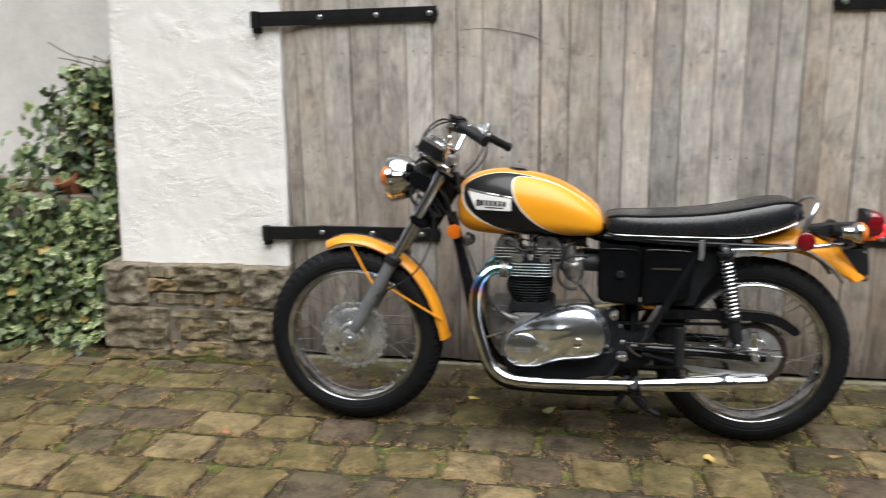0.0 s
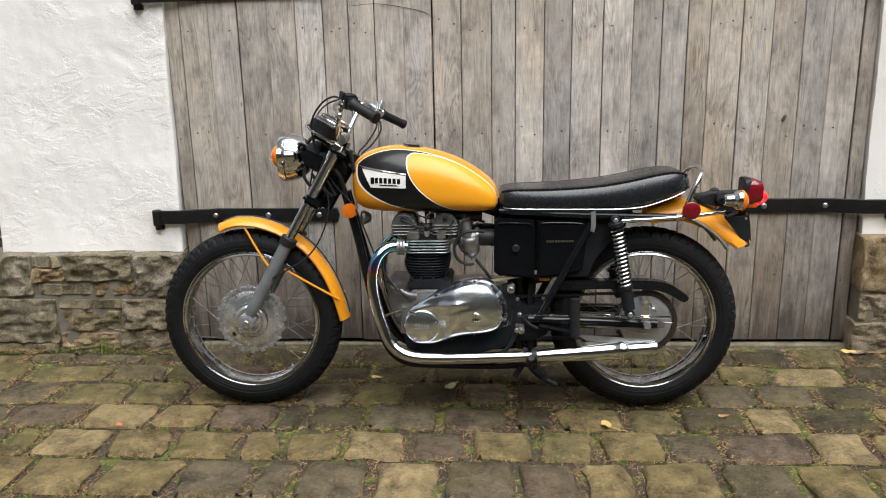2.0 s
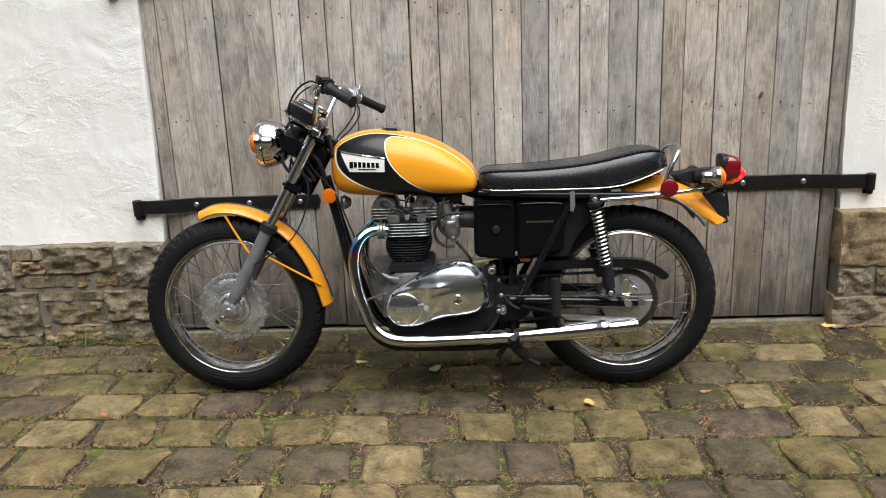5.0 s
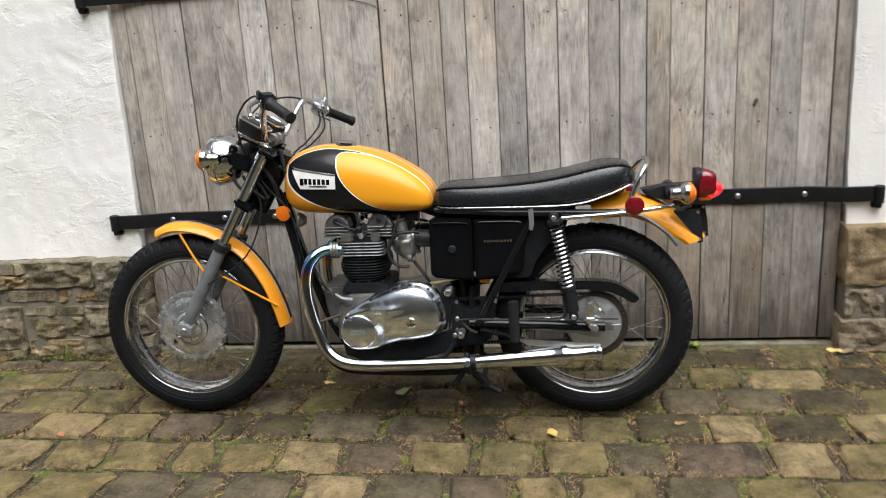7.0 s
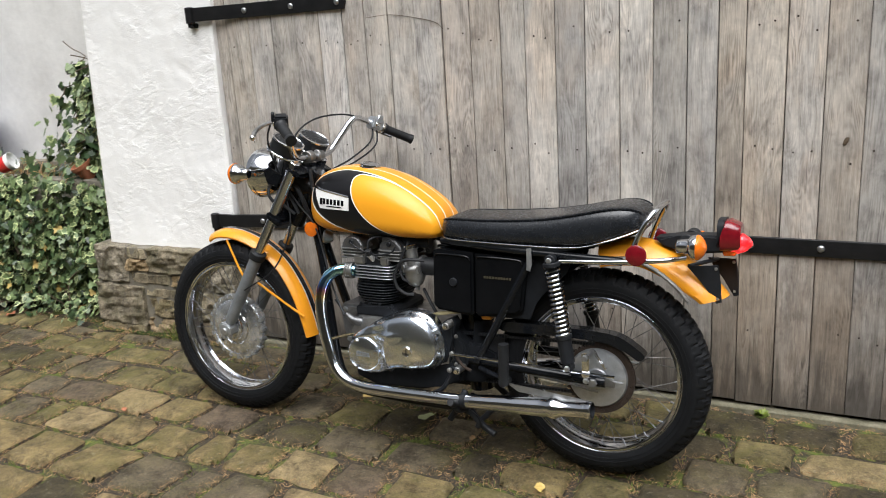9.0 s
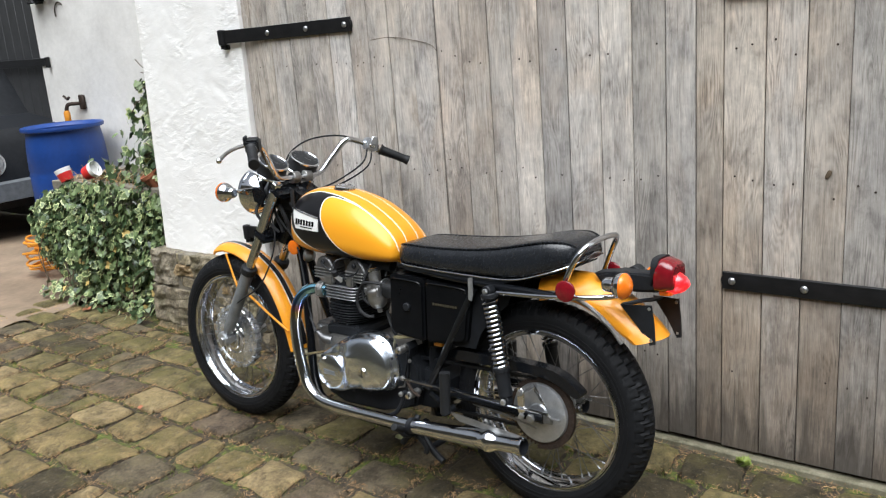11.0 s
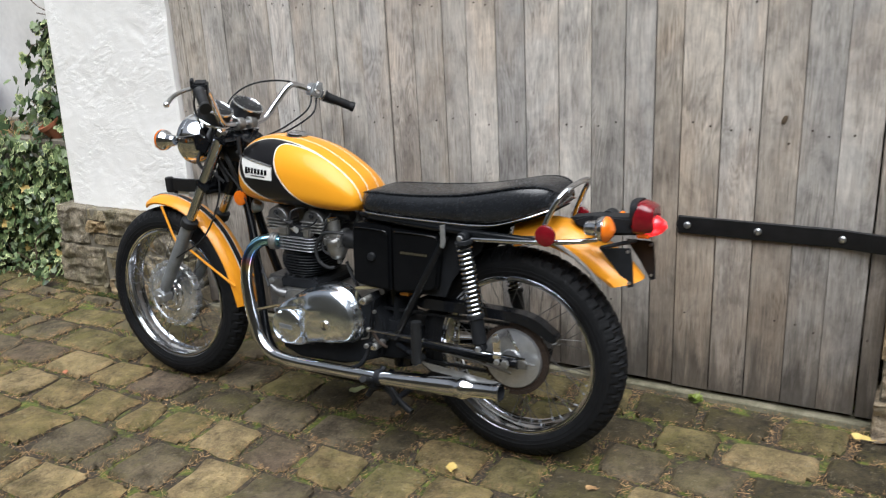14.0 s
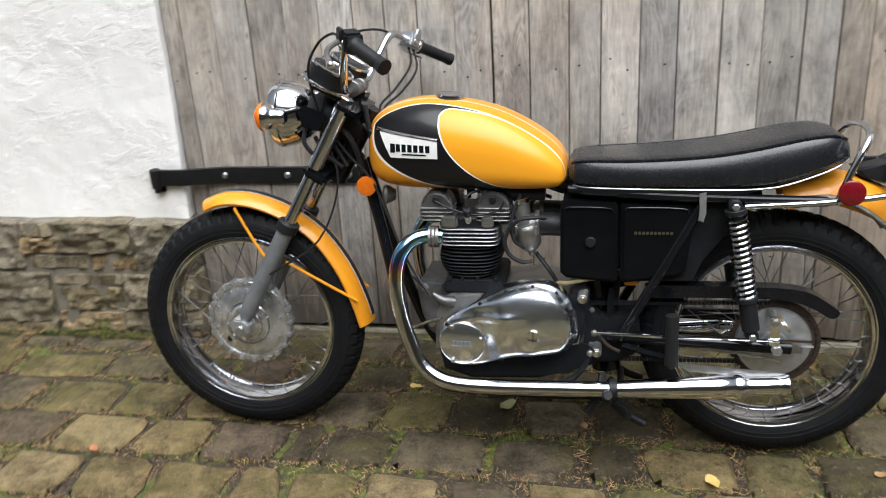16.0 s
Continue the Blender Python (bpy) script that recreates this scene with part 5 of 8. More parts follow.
def build_tank():
    bm = B()
    uvl = bm.loops.layers.uv.new("unrolled")
    n, k = 72, 96
    rows, uvs = [], {}
    for i in range(n + 1):
        x, z0, z1, hw, sq = tank_section(i / n)
        row = []
        zc = z0 + (z1 - z0) * 0.40
        for j in range(k):
            a = 2 * math.pi * j / k          # 0 at the top, going round by the near side
            sn, cs = math.sin(a), math.cos(a)
            yy = -math.copysign(abs(sn) ** (2 / sq), sn) * hw
            up = abs(cs) ** (2 / sq)
            zz = zc + up * (z1 - zc) if cs >= 0 else zc - abs(cs) ** (2 / 3.4) * (zc - z0)
            # narrower shoulders towards the top
            if zz > zc:
                yy *= 1 - 0.16 * ((zz - zc) / max(1e-6, z1 - zc)) ** 2
            v = bm.verts.new((x, yy, zz))
            row.append(v)
        # share of the way from the ridge down along the surface
        half = [row[j].co.copy() for j in range(k // 2 + 1)]
        ln = [0.0]
        for p, q in zip(half, half[1:]):
            ln.append(ln[-1] + (q - p).length)
        for j in range(k):
            jj = j if j <= k // 2 else k - j
            uvs[row[j]] = (x, ln[jj] / 0.27)
        rows.append(row)
    for a, b in zip(rows, rows[1:]):
        ring_faces(bm, a, b)
    bm.faces.new(rows[0][::-1])
    bm.faces.new(rows[-1])
    for f in bm.faces:
        for l in f.loops:
            l[uvl].uv = uvs[l.vert]
    return bm


TK = bp("petrol_tank", build_tank(), M["tank"], BIKE, "glossy amber petrol tank with a black flash and white lines", 60)
bm = B()
lathe(bm, [(0.0, 0.0), (0.034, 0.0), (0.036, 0.004), (0.034, 0.014), (0.026, 0.019), (0.0, 0.020)], (0.254, 0.0, 0.953), (0.12, 0, 1), 28)
bp("filler_cap", bm, M["chrome"], TK, "chromed filler cap")
bm = B()
lathe(bm, [(0.037, 0.0), (0.041, 0.003), (0.037, 0.007)], (0.254, 0.0, 0.953), (0.12, 0, 1), 28, closed=True)
bp("cap_seal", bm, M["rubber"], TK)

def tank_y(x, z):
    """Half width of the tank at a height."""
    i = min(range(400), key=lambda q: abs(tank_section(q / 399)[0] - x))
    _, z0, z1, hw, sq = tank_section(i / 399)
    zc = z0 + (z1 - z0) * 0.40
    if z >= zc:
        t = min(0.999, (z - zc) / (z1 - zc))
        return (1 - t ** sq) ** (1 / sq) * hw * (1 - 0.16 * t * t)
    t = min(0.999, (zc - z) / (zc - z0))
    return (1 - t ** 3.4) ** (1 / sq) * hw


def tank_patch(x_of, z_lo, z_hi, lift, thick, s, nx=14, nz=5):
    """A plate that hugs the tank: x_of gives its ends for a height share, z_lo and z_hi its edges along x."""
    bm = B()
    grid = []
    for k in range(nz + 1):
        f = k / nz
        row = []
        x0, x1 = x_of(f)
        for i in range(nx + 1):
            x = x0 + (x1 - x0) * i / nx
            z = z_lo(x) + (z_hi(x) - z_lo(x)) * f
            row.append((x, z))
        grid.append(row)
    top = [[bm.verts.new((x, s * (tank_y(x, z) + lift), z)) for x, z in row] for row in grid]
    low = [[bm.verts.new((x, s * (tank_y(x, z) + lift - thick), z)) for x, z in row] for row in grid]
    for g in (top, low):
        for k in range(nz):
            for i in range(nx):
                bm.faces.new((g[k][i], g[k][i + 1], g[k + 1][i + 1], g[k + 1][i]))
    rim = lambda g: g[0][:] + [g[k][-1] for k in range(1, nz + 1)] + g[-1][-2::-1] + [g[k][0] for k in range(nz - 1, 0, -1)]
    ring_faces(bm, rim(top), rim(low))
    return bm


for s in (-1, 1):       # the maker's badge, a white plate with a chromed edge and plain dark bars
    bm = tank_patch(lambda f: (0.116 - 0.032 * f, 0.239), lambda x: 0.826 - 0.02 * (x - 0.12), lambda x: 0.884 - 0.15 * (x - 0.12), 0.0035, 0.006, s)
    bd = bp("tank_badge", bm, M["badge"], TK, "white enamelled tank badge with a chromed top edge", 25)
    rod("badge_edge", [(x, s * (tank_y(x, 0.888 - 0.15 * (x - 0.12)) + 0.003), 0.888 - 0.15 * (x - 0.12)) for x in (0.076, 0.10, 0.14, 0.18, 0.215, 0.240)], lambda t: 0.0042 - 0.0008 * t, M["chrome"], bd, "chromed badge edge", 8, 3)
    for i in range(7):
        x0 = 0.116 + 0.0155 * i
        bm = tank_patch(lambda f: (x0, x0 + (0.0110 if i else 0.0130)), lambda x: 0.842 - 0.03 * (x - 0.12) - (0.003 if i == 0 else 0), lambda x: 0.861 - 0.05 * (x - 0.12), 0.0046, 0.003, s, 2, 1)
        bp("badge_bar", bm, M["black"], bd)
    bm = tank_patch(lambda f: (0.145 + 0.004 * f, 0.212 - 0.004 * f), lambda x: 0.8340 - 0.03 * (x - 0.12), lambda x: 0.8372 - 0.03 * (x - 0.12), 0.0046, 0.003, s, 4, 1)
    bp("badge_bar", bm, M["black"], bd)

# seat
SEAT = [  # along, bottom, top, half width
    (0.560, 0.758, 0.796, 0.070), (0.572, 0.747, 0.808, 0.092), (0.610, 0.743, 0.815, 0.108), (0.700, 0.743, 0.817, 0.122), (0.800, 0.743, 0.822, 0.129), (0.900, 0.743, 0.831, 0.132), (0.985, 0.744, 0.845, 0.132), (1.050, 0.751, 0.859, 0.130), (1.110, 0.768, 0.870, 0.124), (1.160, 0.785, 0.872, 0.112), (1.195, 0.799, 0.862, 0.092), (1.212, 0.808, 0.840, 0.066)]


def seat_ring(x, z0, z1, hw, k=40):
    ring = []
    for j in range(k):
        a = 2 * math.pi * j / k
        sn, cs = math.sin(a), math.cos(a)
        h = z1 - z0
        yy = math.copysign(abs(sn) ** 0.30, sn) * hw
        zz = (z0 + z1) / 2 + math.copysign(abs(cs) ** 0.36, cs) * h / 2
        if cs > 0:
            yy *= 1 - 0.12 * (zz - (z0 + z1) / 2) / (h / 2)
        ring.append((x, yy, zz))
    return ring


def smooth_rows(rows, steps=4):
    out = []
    vals = [list(r) for r in rows]
    k = len(vals)
    for i in range(k - 1):
        o, a, b, c = vals[max(i - 1, 0)], vals[i], vals[i + 1], vals[min(i + 2, k - 1)]
        for j in range(steps):
            t = j / steps
            out.append([0.5 * (2 * p + (q - w) * t + (2 * w - 5 * p + 4 * q - r) * t * t + (3 * p - w - 3 * q + r) * t ** 3) for w, p, q, r in zip(o, a, b, c)])
    out.append(vals[-1])
    return out


bm = B()
srows = smooth_rows(SEAT)
loft(bm, [seat_ring(*r) for r in srows])
ST = bp("seat", bm, M["vinyl"], BIKE, "long black vinyl dual seat with an upturned tail", 60)
for s in (-1, 1):
    rod("seat_piping", [(x, s * hw * 0.865, z1 - (z1 - z0) * 0.062) for x, z0, z1, hw in srows[3:-3]], 0.0032, M["vinyl"], ST, seg=6, steps=2)
bm = B()
loop = [(x, -(hw + 0.002), z0 + 0.004) for x, z0, z1, hw in srows[4:]]
loop += [(1.222, 0, 0.828)] + [(x, -y, z) for x, y, z in reversed(loop)]
tube(bm, loop, 0.0024, 8, 2)
bp("seat_trim", bm, M["stanchion"], ST, "chromed trim strip round the seat base")
bm = B()
under = [(x, hw * (0.94 - 0.26 * min(1.0, max(0.0, (x - 0.94) / 0.10))), z0 - 0.002, z0 - 0.016 + 0.009 * min(1.0, max(0.0, (x - 0.94) / 0.10))) for x, z0, z1, hw in srows[2:-3]]
loft(bm, [[(x, -w, za), (x, w, za), (x, w, zb), (x, -w, zb)] for x, w, za, zb in under])
bp("seat_pan", bm, M["satin"], ST)

# grab rail, rear mudguard, tail
GR = rod("grab_rail", [(1.178, -0.128, 0.712), (1.198, -0.126, 0.770), (1.218, -0.120, 0.818), (1.236, -0.106, 0.850), (1.249, -0.074, 0.868), (1.254, 0.0, 0.875), (1.249, 0.074, 0.868), (1.236, 0.106, 0.850), (1.218, 0.120, 0.818), (1.198, 0.126, 0.770), (1.178, 0.128, 0.712)],
         0.0085, M["chrome"], BIKE, "chromed grab rail behind the seat", 12)
for s in (-1, 1):
    rod("rear_rail", [(0.975, s * 0.132, 0.706), (1.15, s * 0.131, 0.716), (1.28, s * 0.118, 0.728), (1.33, s * 0.080, 0.730)], 0.0075, M["chrome"], BIKE, "chromed mudguard rail")
    bm = B()
    lathe(bm, [(0.0, 0.0), (0.026, 0.0), (0.030, 0.003), (0.030, 0.009), (0.027, 0.011), (0.0, 0.012)], (1.205, s * 0.137, 0.742), (0, s, 0), 28)
    bp("reflector", bm, M["dark_red"], BIKE, "round red side reflector")
RLINE = [(1.065, 0.755), (1.085, 0.760), (1.11, 0.765), (1.20, 0.768), (1.28, 0.742), (1.350, 0.704), (1.410, 0.654), (1.446, 0.614)]
bm, rpts = mudguard(RLINE, 0.076, 0.072, ends=(1.0, 0.98), cut=(0.97, 0, 0.22))
RG = bp("rear_mudguard", bm, M["yellow"], BIKE, "amber yellow rear mudguard with a black stripe")
for s in (-1, 1):
    rod("mudguard_stay", [(1.10, s * 0.080, 0.712), (1.18, s * 0.081, 0.716), (1.252, s * 0.081, 0.686), (1.312, s * 0.081, 0.640), (1.346, s * 0.080, 0.598)], 0.0065, M["cast"], RG, "dull grey mudguard stay", 8)
bm = B()
prism(bm, [(1.235, 0.775), (1.30, 0.786), (1.425, 0.792), (1.425, 0.742), (1.36, 0.735), (1.30, 0.742), (1.255, 0.752)], -0.035, 0.035, 0.008)
TB = bp("tail_bracket", bm, M["satin"], BIKE, "black tail lamp bracket")

def slab(bm, corners, t):
    """A flat plate between corners, of thickness t."""
    c = [Vector(p) for p in corners]
    n = (c[1] - c[0]).cross(c[2] - c[0]).normalized() * t / 2
    a, b = [bm.verts.new(p - n) for p in c], [bm.verts.new(p + n) for p in c]
    ring_faces(bm, a, b)
    bm.faces.new(a[::-1])
    bm.faces.new(b)
    return bm


def lamp_ring(x, z0, z1, hw, k=20):
    out = []
    for j in range(k):
        a = 2 * math.pi * j / k
        sn, cs = math.sin(a), math.cos(a)
        out.append((x, math.copysign(abs(sn) ** 0.55, sn) * hw, (z0 + z1) / 2 + math.copysign(abs(cs) ** 0.55, cs) * (z1 - z0) / 2))
    return out


bm = B()
loft(bm, [lamp_ring(1.414, 0.748, 0.826, 0.040), lamp_ring(1.418, 0.744, 0.832, 0.046), lamp_ring(1.440, 0.744, 0.836, 0.047), lamp_ring(1.466, 0.752, 0.826, 0.046), lamp_ring(1.472, 0.758, 0.820, 0.041)])
TL = bp("tail_lamp", bm, M["dark_red"], BIKE, "maroon tail lamp with a pointed lit lens")
bm = B()
loft(bm, [lamp_ring(1.408, 0.756, 0.832, 0.040), lamp_ring(1.409, 0.752, 0.838, 0.047), lamp_ring(1.418, 0.780, 0.838, 0.0475), lamp_ring(1.428, 0.815, 0.838, 0.044)])
bp("lamp_hood", bm, M["satin"], TL, "black lamp hood")
bm = B()
lathe(bm, [(0.0, 0.054), (0.004, 0.0535), (0.010, 0.050), (0.019, 0.042), (0.027, 0.030), (0.032, 0.016), (0.034, 0.005), (0.034, 0.0), (0.0, 0.0)], (1.448, 0.0, 0.769), (1, 0, -0.05), 28)
bp("lit_lens", bm, M["lit"], TL, "glowing red pointed lens")
bm = B()
loft(bm, [lamp_ring(1.424, 0.734, 0.758, 0.022), lamp_ring(1.428, 0.730, 0.760, 0.026), lamp_ring(1.456, 0.732, 0.758, 0.026), lamp_ring(1.462, 0.738, 0.754, 0.020)])
bp("plate_lamp_window", bm, M["amber"], TL)
bm = B()
tube(bm, [(1.340, -0.068, 0.706), (1.380, -0.02, 0.712), (1.395, 0.0, 0.712), (1.400, 0.055, 0.706)], 0.006, 8, 3)
NP = bp("number_plate_bracket", bm, M["satin"], BIKE, "black empty number plate bracket")
for s in (-1, 1):
    x = 0.0 if s < 0 else 0.034
    bm = B()
    slab(bm, [(1.335 + x, s * 0.070, 0.706), (1.418 + x, s * 0.052, 0.710), (1.426 + x, s * 0.050, 0.660), (1.430 + x, s * 0.048, 0.602), (1.416 + x, s * 0.052, 0.598), (1.385 + x, s * 0.060, 0.645)], 0.004)
    wg = bp("side_wing", bm, M["satin"], NP, "black steel plate wing")
    for px, pz in ((1.412, 0.700), (1.418, 0.612)):
        hexbolt((px + x, s * 0.053 - 0.002, pz), (0, -1, 0), 0.0042, M["bolt"], wg, 0.003)

# frame tubes
for s in (-1, 1):
    rod("frame_tube", [(0.010, s * 0.018, 0.800), (0.050, s * 0.024, 0.640), (0.100, s * 0.060, 0.430), (0.150, s * 0.095, 0.270), (0.210, s * 0.110, 0.205), (0.32, s * 0.115, 0.190), (0.62, s * 0.115, 0.190), (0.68, s * 0.115, 0.23)], 0.0155, M["black"], BIKE, "black frame tube", 12)
    rod("frame_tube", [(0.880, s * 0.112, 0.705), (0.79, s * 0.112, 0.535), (0.69, s * 0.112, 0.350)], 0.0130, M["black"], BIKE, "black frame tube", 12, 3)
    rod("frame_tube", [(0.560, s * 0.080, 0.735), (0.75, s * 0.110, 0.728), (0.95, s * 0.118, 0.722), (1.16, s * 0.118, 0.716)], 0.0120, M["black"], BIKE, "black seat rail", 10)
bm = B()
tube(bm, [(0.055, 0, 0.860), (0.20, 0, 0.835), (0.45, 0, 0.770), (0.56, 0, 0.735)], 0.034, 14)
tube(bm, [(0.59, 0, 0.740), (0.615, 0, 0.55), (0.64, 0, 0.40), (0.66, 0, 0.22)], 0.040, 14)
bp("frame_spine", bm, M["black"], BIKE, "black oil-bearing frame spine")
bm = B()
lathe(bm, [(0.0, -0.006), (0.023, -0.006), (0.0265, -0.003), (0.0265, 0.004), (0.022, 0.006), (0.0, 0.007)], (0.028, -0.047, 0.736), (0, -1, 0), 28)
bp("side_reflector", bm, M["amber"], BIKE, "round amber reflector below the tank")
# horn and coil behind the down tubes
bm = B()
lathe(bm, [(0.0, -0.026), (0.014, -0.026), (0.022, -0.012), (0.026, 0.0), (0.022, 0.008), (0.0, 0.010)], (0.074, -0.024, 0.708), (-1, -0.35, 0.1), 24)
bp("horn", bm, M["cast"], BIKE, "round grey metal horn")
rod("ignition_coil", [(0.40, -0.045, 0.722), (0.50, -0.045, 0.716)], 0.019, M["satin"], BIKE, seg=14, steps=1)

# engine: crankcase, primary cover, cylinders, head, rocker boxes
bm = B()
prism(bm, [(0.205, 0.300), (0.212, 0.400), (0.235, 0.450), (0.262, 0.462), (0.400, 0.462), (0.470, 0.470), (0.560, 0.462), (0.596, 0.420), (0.606, 0.380), (0.600, 0.320), (0.480, 0.300), (0.300, 0.290)], -0.112, 0.120, 0.012)
EN = bp("crankcase", bm, M["cast"], BIKE, "cast alloy engine crankcase")
bm = B()
prism(bm, [(0.212, 0.310), (0.600, 0.330), (0.640, 0.330), (0.630, 0.270), (0.560, 0.245), (0.480, 0.222), (0.300, 0.215), (0.228, 0.240)], -0.108, 0.118, 0.010)
bp("sump", bm, M["matt_black"], EN, "dark sump")
COVER = [(0.221, 0.336), (0.229, 0.372), (0.251, 0.405), (0.306, 0.440), (0.363, 0.472), (0.416, 0.495), (0.469, 0.506), (0.515, 0.502), (0.552, 0.479), (0.579, 0.436), (0.589, 0.386), (0.579, 0.346),
         (0.552, 0.319), (0.496, 0.307), (0.423, 0.299), (0.370, 0.284), (0.324, 0.272), (0.290, 0.271), (0.253, 0.285), (0.229, 0.308)]


def build_cover():
    """The primary cover: a teardrop that swells from a flat front end into a round dome over the clutch."""
    bm = B()
    pts = [(p.x, p.z) for p in curve([(x, 0, z) for x, z in COVER], 7, closed=True)]
    cx, cz = 0.425, 0.385

    def swell(x, z):
        d = min(math.hypot(x - a, z - b) for a, b in pts)
        low = min(1.0, max(0.0, (0.400 - z) / 0.045)) * 0.45       # the dome ends in a steep shoulder low down, above it runs out softly
        k = (1 - low) * min(1.0, max(0.0, (x - 0.325 + 0.25 * (z - 0.36)) / 0.105)) + low * min(1.0, max(0.0, (x - 0.336) / 0.054))
        high = 0.004 + 0.046 * k * k * (3 - 2 * k)
        u = min(1.0, d / 0.125)
        crest = 0.399 + (x - 0.25) * 0.16        # the cast ridge that runs back from the front end
        ridge = 0.0050 * math.exp(-((z - crest) / 0.011) ** 2) * min(1.0, max(0.0, (0.47 - x) / 0.06)) * min(1.0, d / 0.02)
        boss = 0.0075 * math.exp(-(((x - 0.470) / 0.017) ** 2 + ((z - 0.330) / 0.020) ** 2)) * min(1.0, d / 0.012)
        return high * math.sqrt(max(0.0, 1 - (1 - u) ** 2)) + ridge + boss
    rings = []
    for f, y in ((1.0, -0.105), (1.0, -0.134), (0.985, -0.141), (0.955, -0.145)):
        rings.append([(cx + (x - cx) * f, y, cz + (z - cz) * f) for x, z in pts])
    for i in range(1, 26):
        f = 0.955 * (1 - i / 25.5)
        ring = []
        for x, z in pts:
            xx, zz = cx + (x - cx) * f, cz + (z - cz) * f
            lift = min(1.0, (0.955 - f) / 0.08)
            ring.append((xx, -0.1462 - swell(xx, zz) * lift, zz))
        rings.append(ring)
    loft(bm, rings)
    return bm


PC = bp("primary_cover", build_cover(), M["cover"], EN, "polished alloy primary chain cover", 70)
bm = B()
lathe(bm, [(0.0, -0.010), (0.058, -0.010), (0.0605, -0.003), (0.0595, 0.003), (0.055, 0.006), (0.0, 0.007)], (0.287, -0.1505, 0.338), (0, -1, 0), 48)
RC = bp("rotor_cover", bm, M["cover"], PC, "round polished alloy rotor cover")
bm = B()
for i in range(5):
    box(bm, (0.262 + 0.0105 * i, -0.1590, 0.338 - 0.0006 * i), (0.2695 + 0.0105 * i, -0.1565, 0.348 - 0.0006 * i), 0.0)
box(bm, (0.260, -0.1588, 0.3315), (0.314, -0.1565, 0.3342), 0.0)
bp("cast_mark", bm, M["grey_alloy"], RC, "plain cast bars")
for x, z in ((0.262, 0.386), (0.262, 0.290), (0.338, 0.352)):
    hexbolt((x, -0.1570, z), (0, -1, 0), 0.0055, M["chrome"], RC, 0.005)
bm = B()
lathe(bm, [(0.0, 0.0), (0.0165, 0.0), (0.0168, 0.0045), (0.0150, 0.0062), (0.0128, 0.0050), (0.0, 0.005)], (0.477, -0.1925, 0.383), (0, -1, 0), 28)
PL = bp("inspection_plug", bm, M["alloy"], PC, "slotted round inspection plug")
bm = B()
box(bm, (0.4757, -0.1982, 0.3735), (0.4783, -0.1965, 0.3925))
bp("plug_slot", bm, M["black"], PL)
for x, z in ((0.336, 0.452), (0.405, 0.486), (0.475, 0.502), (0.536, 0.486), (0.574, 0.438), (0.584, 0.380), (0.560, 0.330), (0.470, 0.306), (0.390, 0.292), (0.244, 0.390)):
    bm = B()
    lathe(bm, [(0.0, 0.0), (0.0055, 0.0), (0.0055, 0.004), (0.0045, 0.005), (0.0028, 0.005), (0.0025, 0.003), (0.0, 0.003)], (x + (0.41 - x) * 0.03, -0.147, z + (0.375 - z) * 0.03), (0, -1, 0), 10)
    bp("screw", bm, M["satin"], PC)
# gearbox end and sprocket shroud behind the cover
bm = B()
prism(bm, [(0.570, 0.470), (0.604, 0.486), (0.616, 0.466), (0.606, 0.420), (0.600, 0.360), (0.590, 0.330), (0.560, 0.320)], -0.118, -0.060, 0.008)
bp("gearbox_shell", bm, M["matt_black"], EN)
bm = B()
prism(bm, [(0.590, 0.455), (0.640, 0.400), (0.650, 0.330), (0.600, 0.290), (0.585, 0.330)], -0.100, 0.100, 0.008)
bp("engine_plate", bm, M["matt_black"], EN, "black engine plate")
for x, z in ((0.606, 0.480), (0.622, 0.430), (0.620, 0.335)):
    hexbolt((x, -0.121, z), (0, -1, 0), 0.0055, M["cast"], EN, 0.006)
for x, z in ((0.598, 0.468), (0.634, 0.322)):
    can("lug", (x, -0.150, z), (x, -0.095, z), 0.0125, M["cast"], EN, "cast bolt lug", 16)
    hexbolt((x, -0.150, z), (0, -1, 0), 0.0080, M["alloy"], EN, 0.008)
bm = B()
prism(bm, [(0.600, 0.400), (0.690, 0.392), (0.742, 0.372), (0.750, 0.330), (0.728, 0.285), (0.680, 0.262), (0.610, 0.258), (0.596, 0.300)], -0.072, 0.072, 0.006)
bp("rear_mounting_plate", bm, M["matt_black"], EN, "black rear engine plate")
# front engine mounting, breather and clutch cable abutment at the front of the cover
bm = B()
prism(bm, [(0.158, 0.470), (0.170, 0.488), (0.236, 0.486), (0.240, 0.330), (0.214, 0.322), (0.186, 0.345), (0.168, 0.395)], -0.088, 0.088, 0.008)
bp("front_mounting", bm, M["rocker"], EN, "grey cast front engine mounting")
for x, z in ((0.182, 0.470), (0.196, 0.366)):
    hexbolt((x, -0.089, z), (0, -1, 0), 0.0085, M["bolt"], EN, 0.008)
rod("cable_abutment", [(0.210, -0.128, 0.466), (0.236, -0.124, 0.446), (0.262, -0.112, 0.438)], lambda t: 0.0065 + 0.0095 * min(1.0, t * 1.6), M["rocker"], EN, "dull alloy cable abutment cone", seg=14)
rod("cable_adjuster", [(0.155, -0.108, 0.506), (0.205, -0.126, 0.463)], 0.0038, M["satin"], EN, seg=8, steps=1)
bm = B()
prism(bm, [(0.275, 0.440), (0.345, 0.455), (0.350, 0.472), (0.275, 0.472)], -0.09, 0.09, 0.004)
bp("crankcase_mouth", bm, M["cast"], EN)


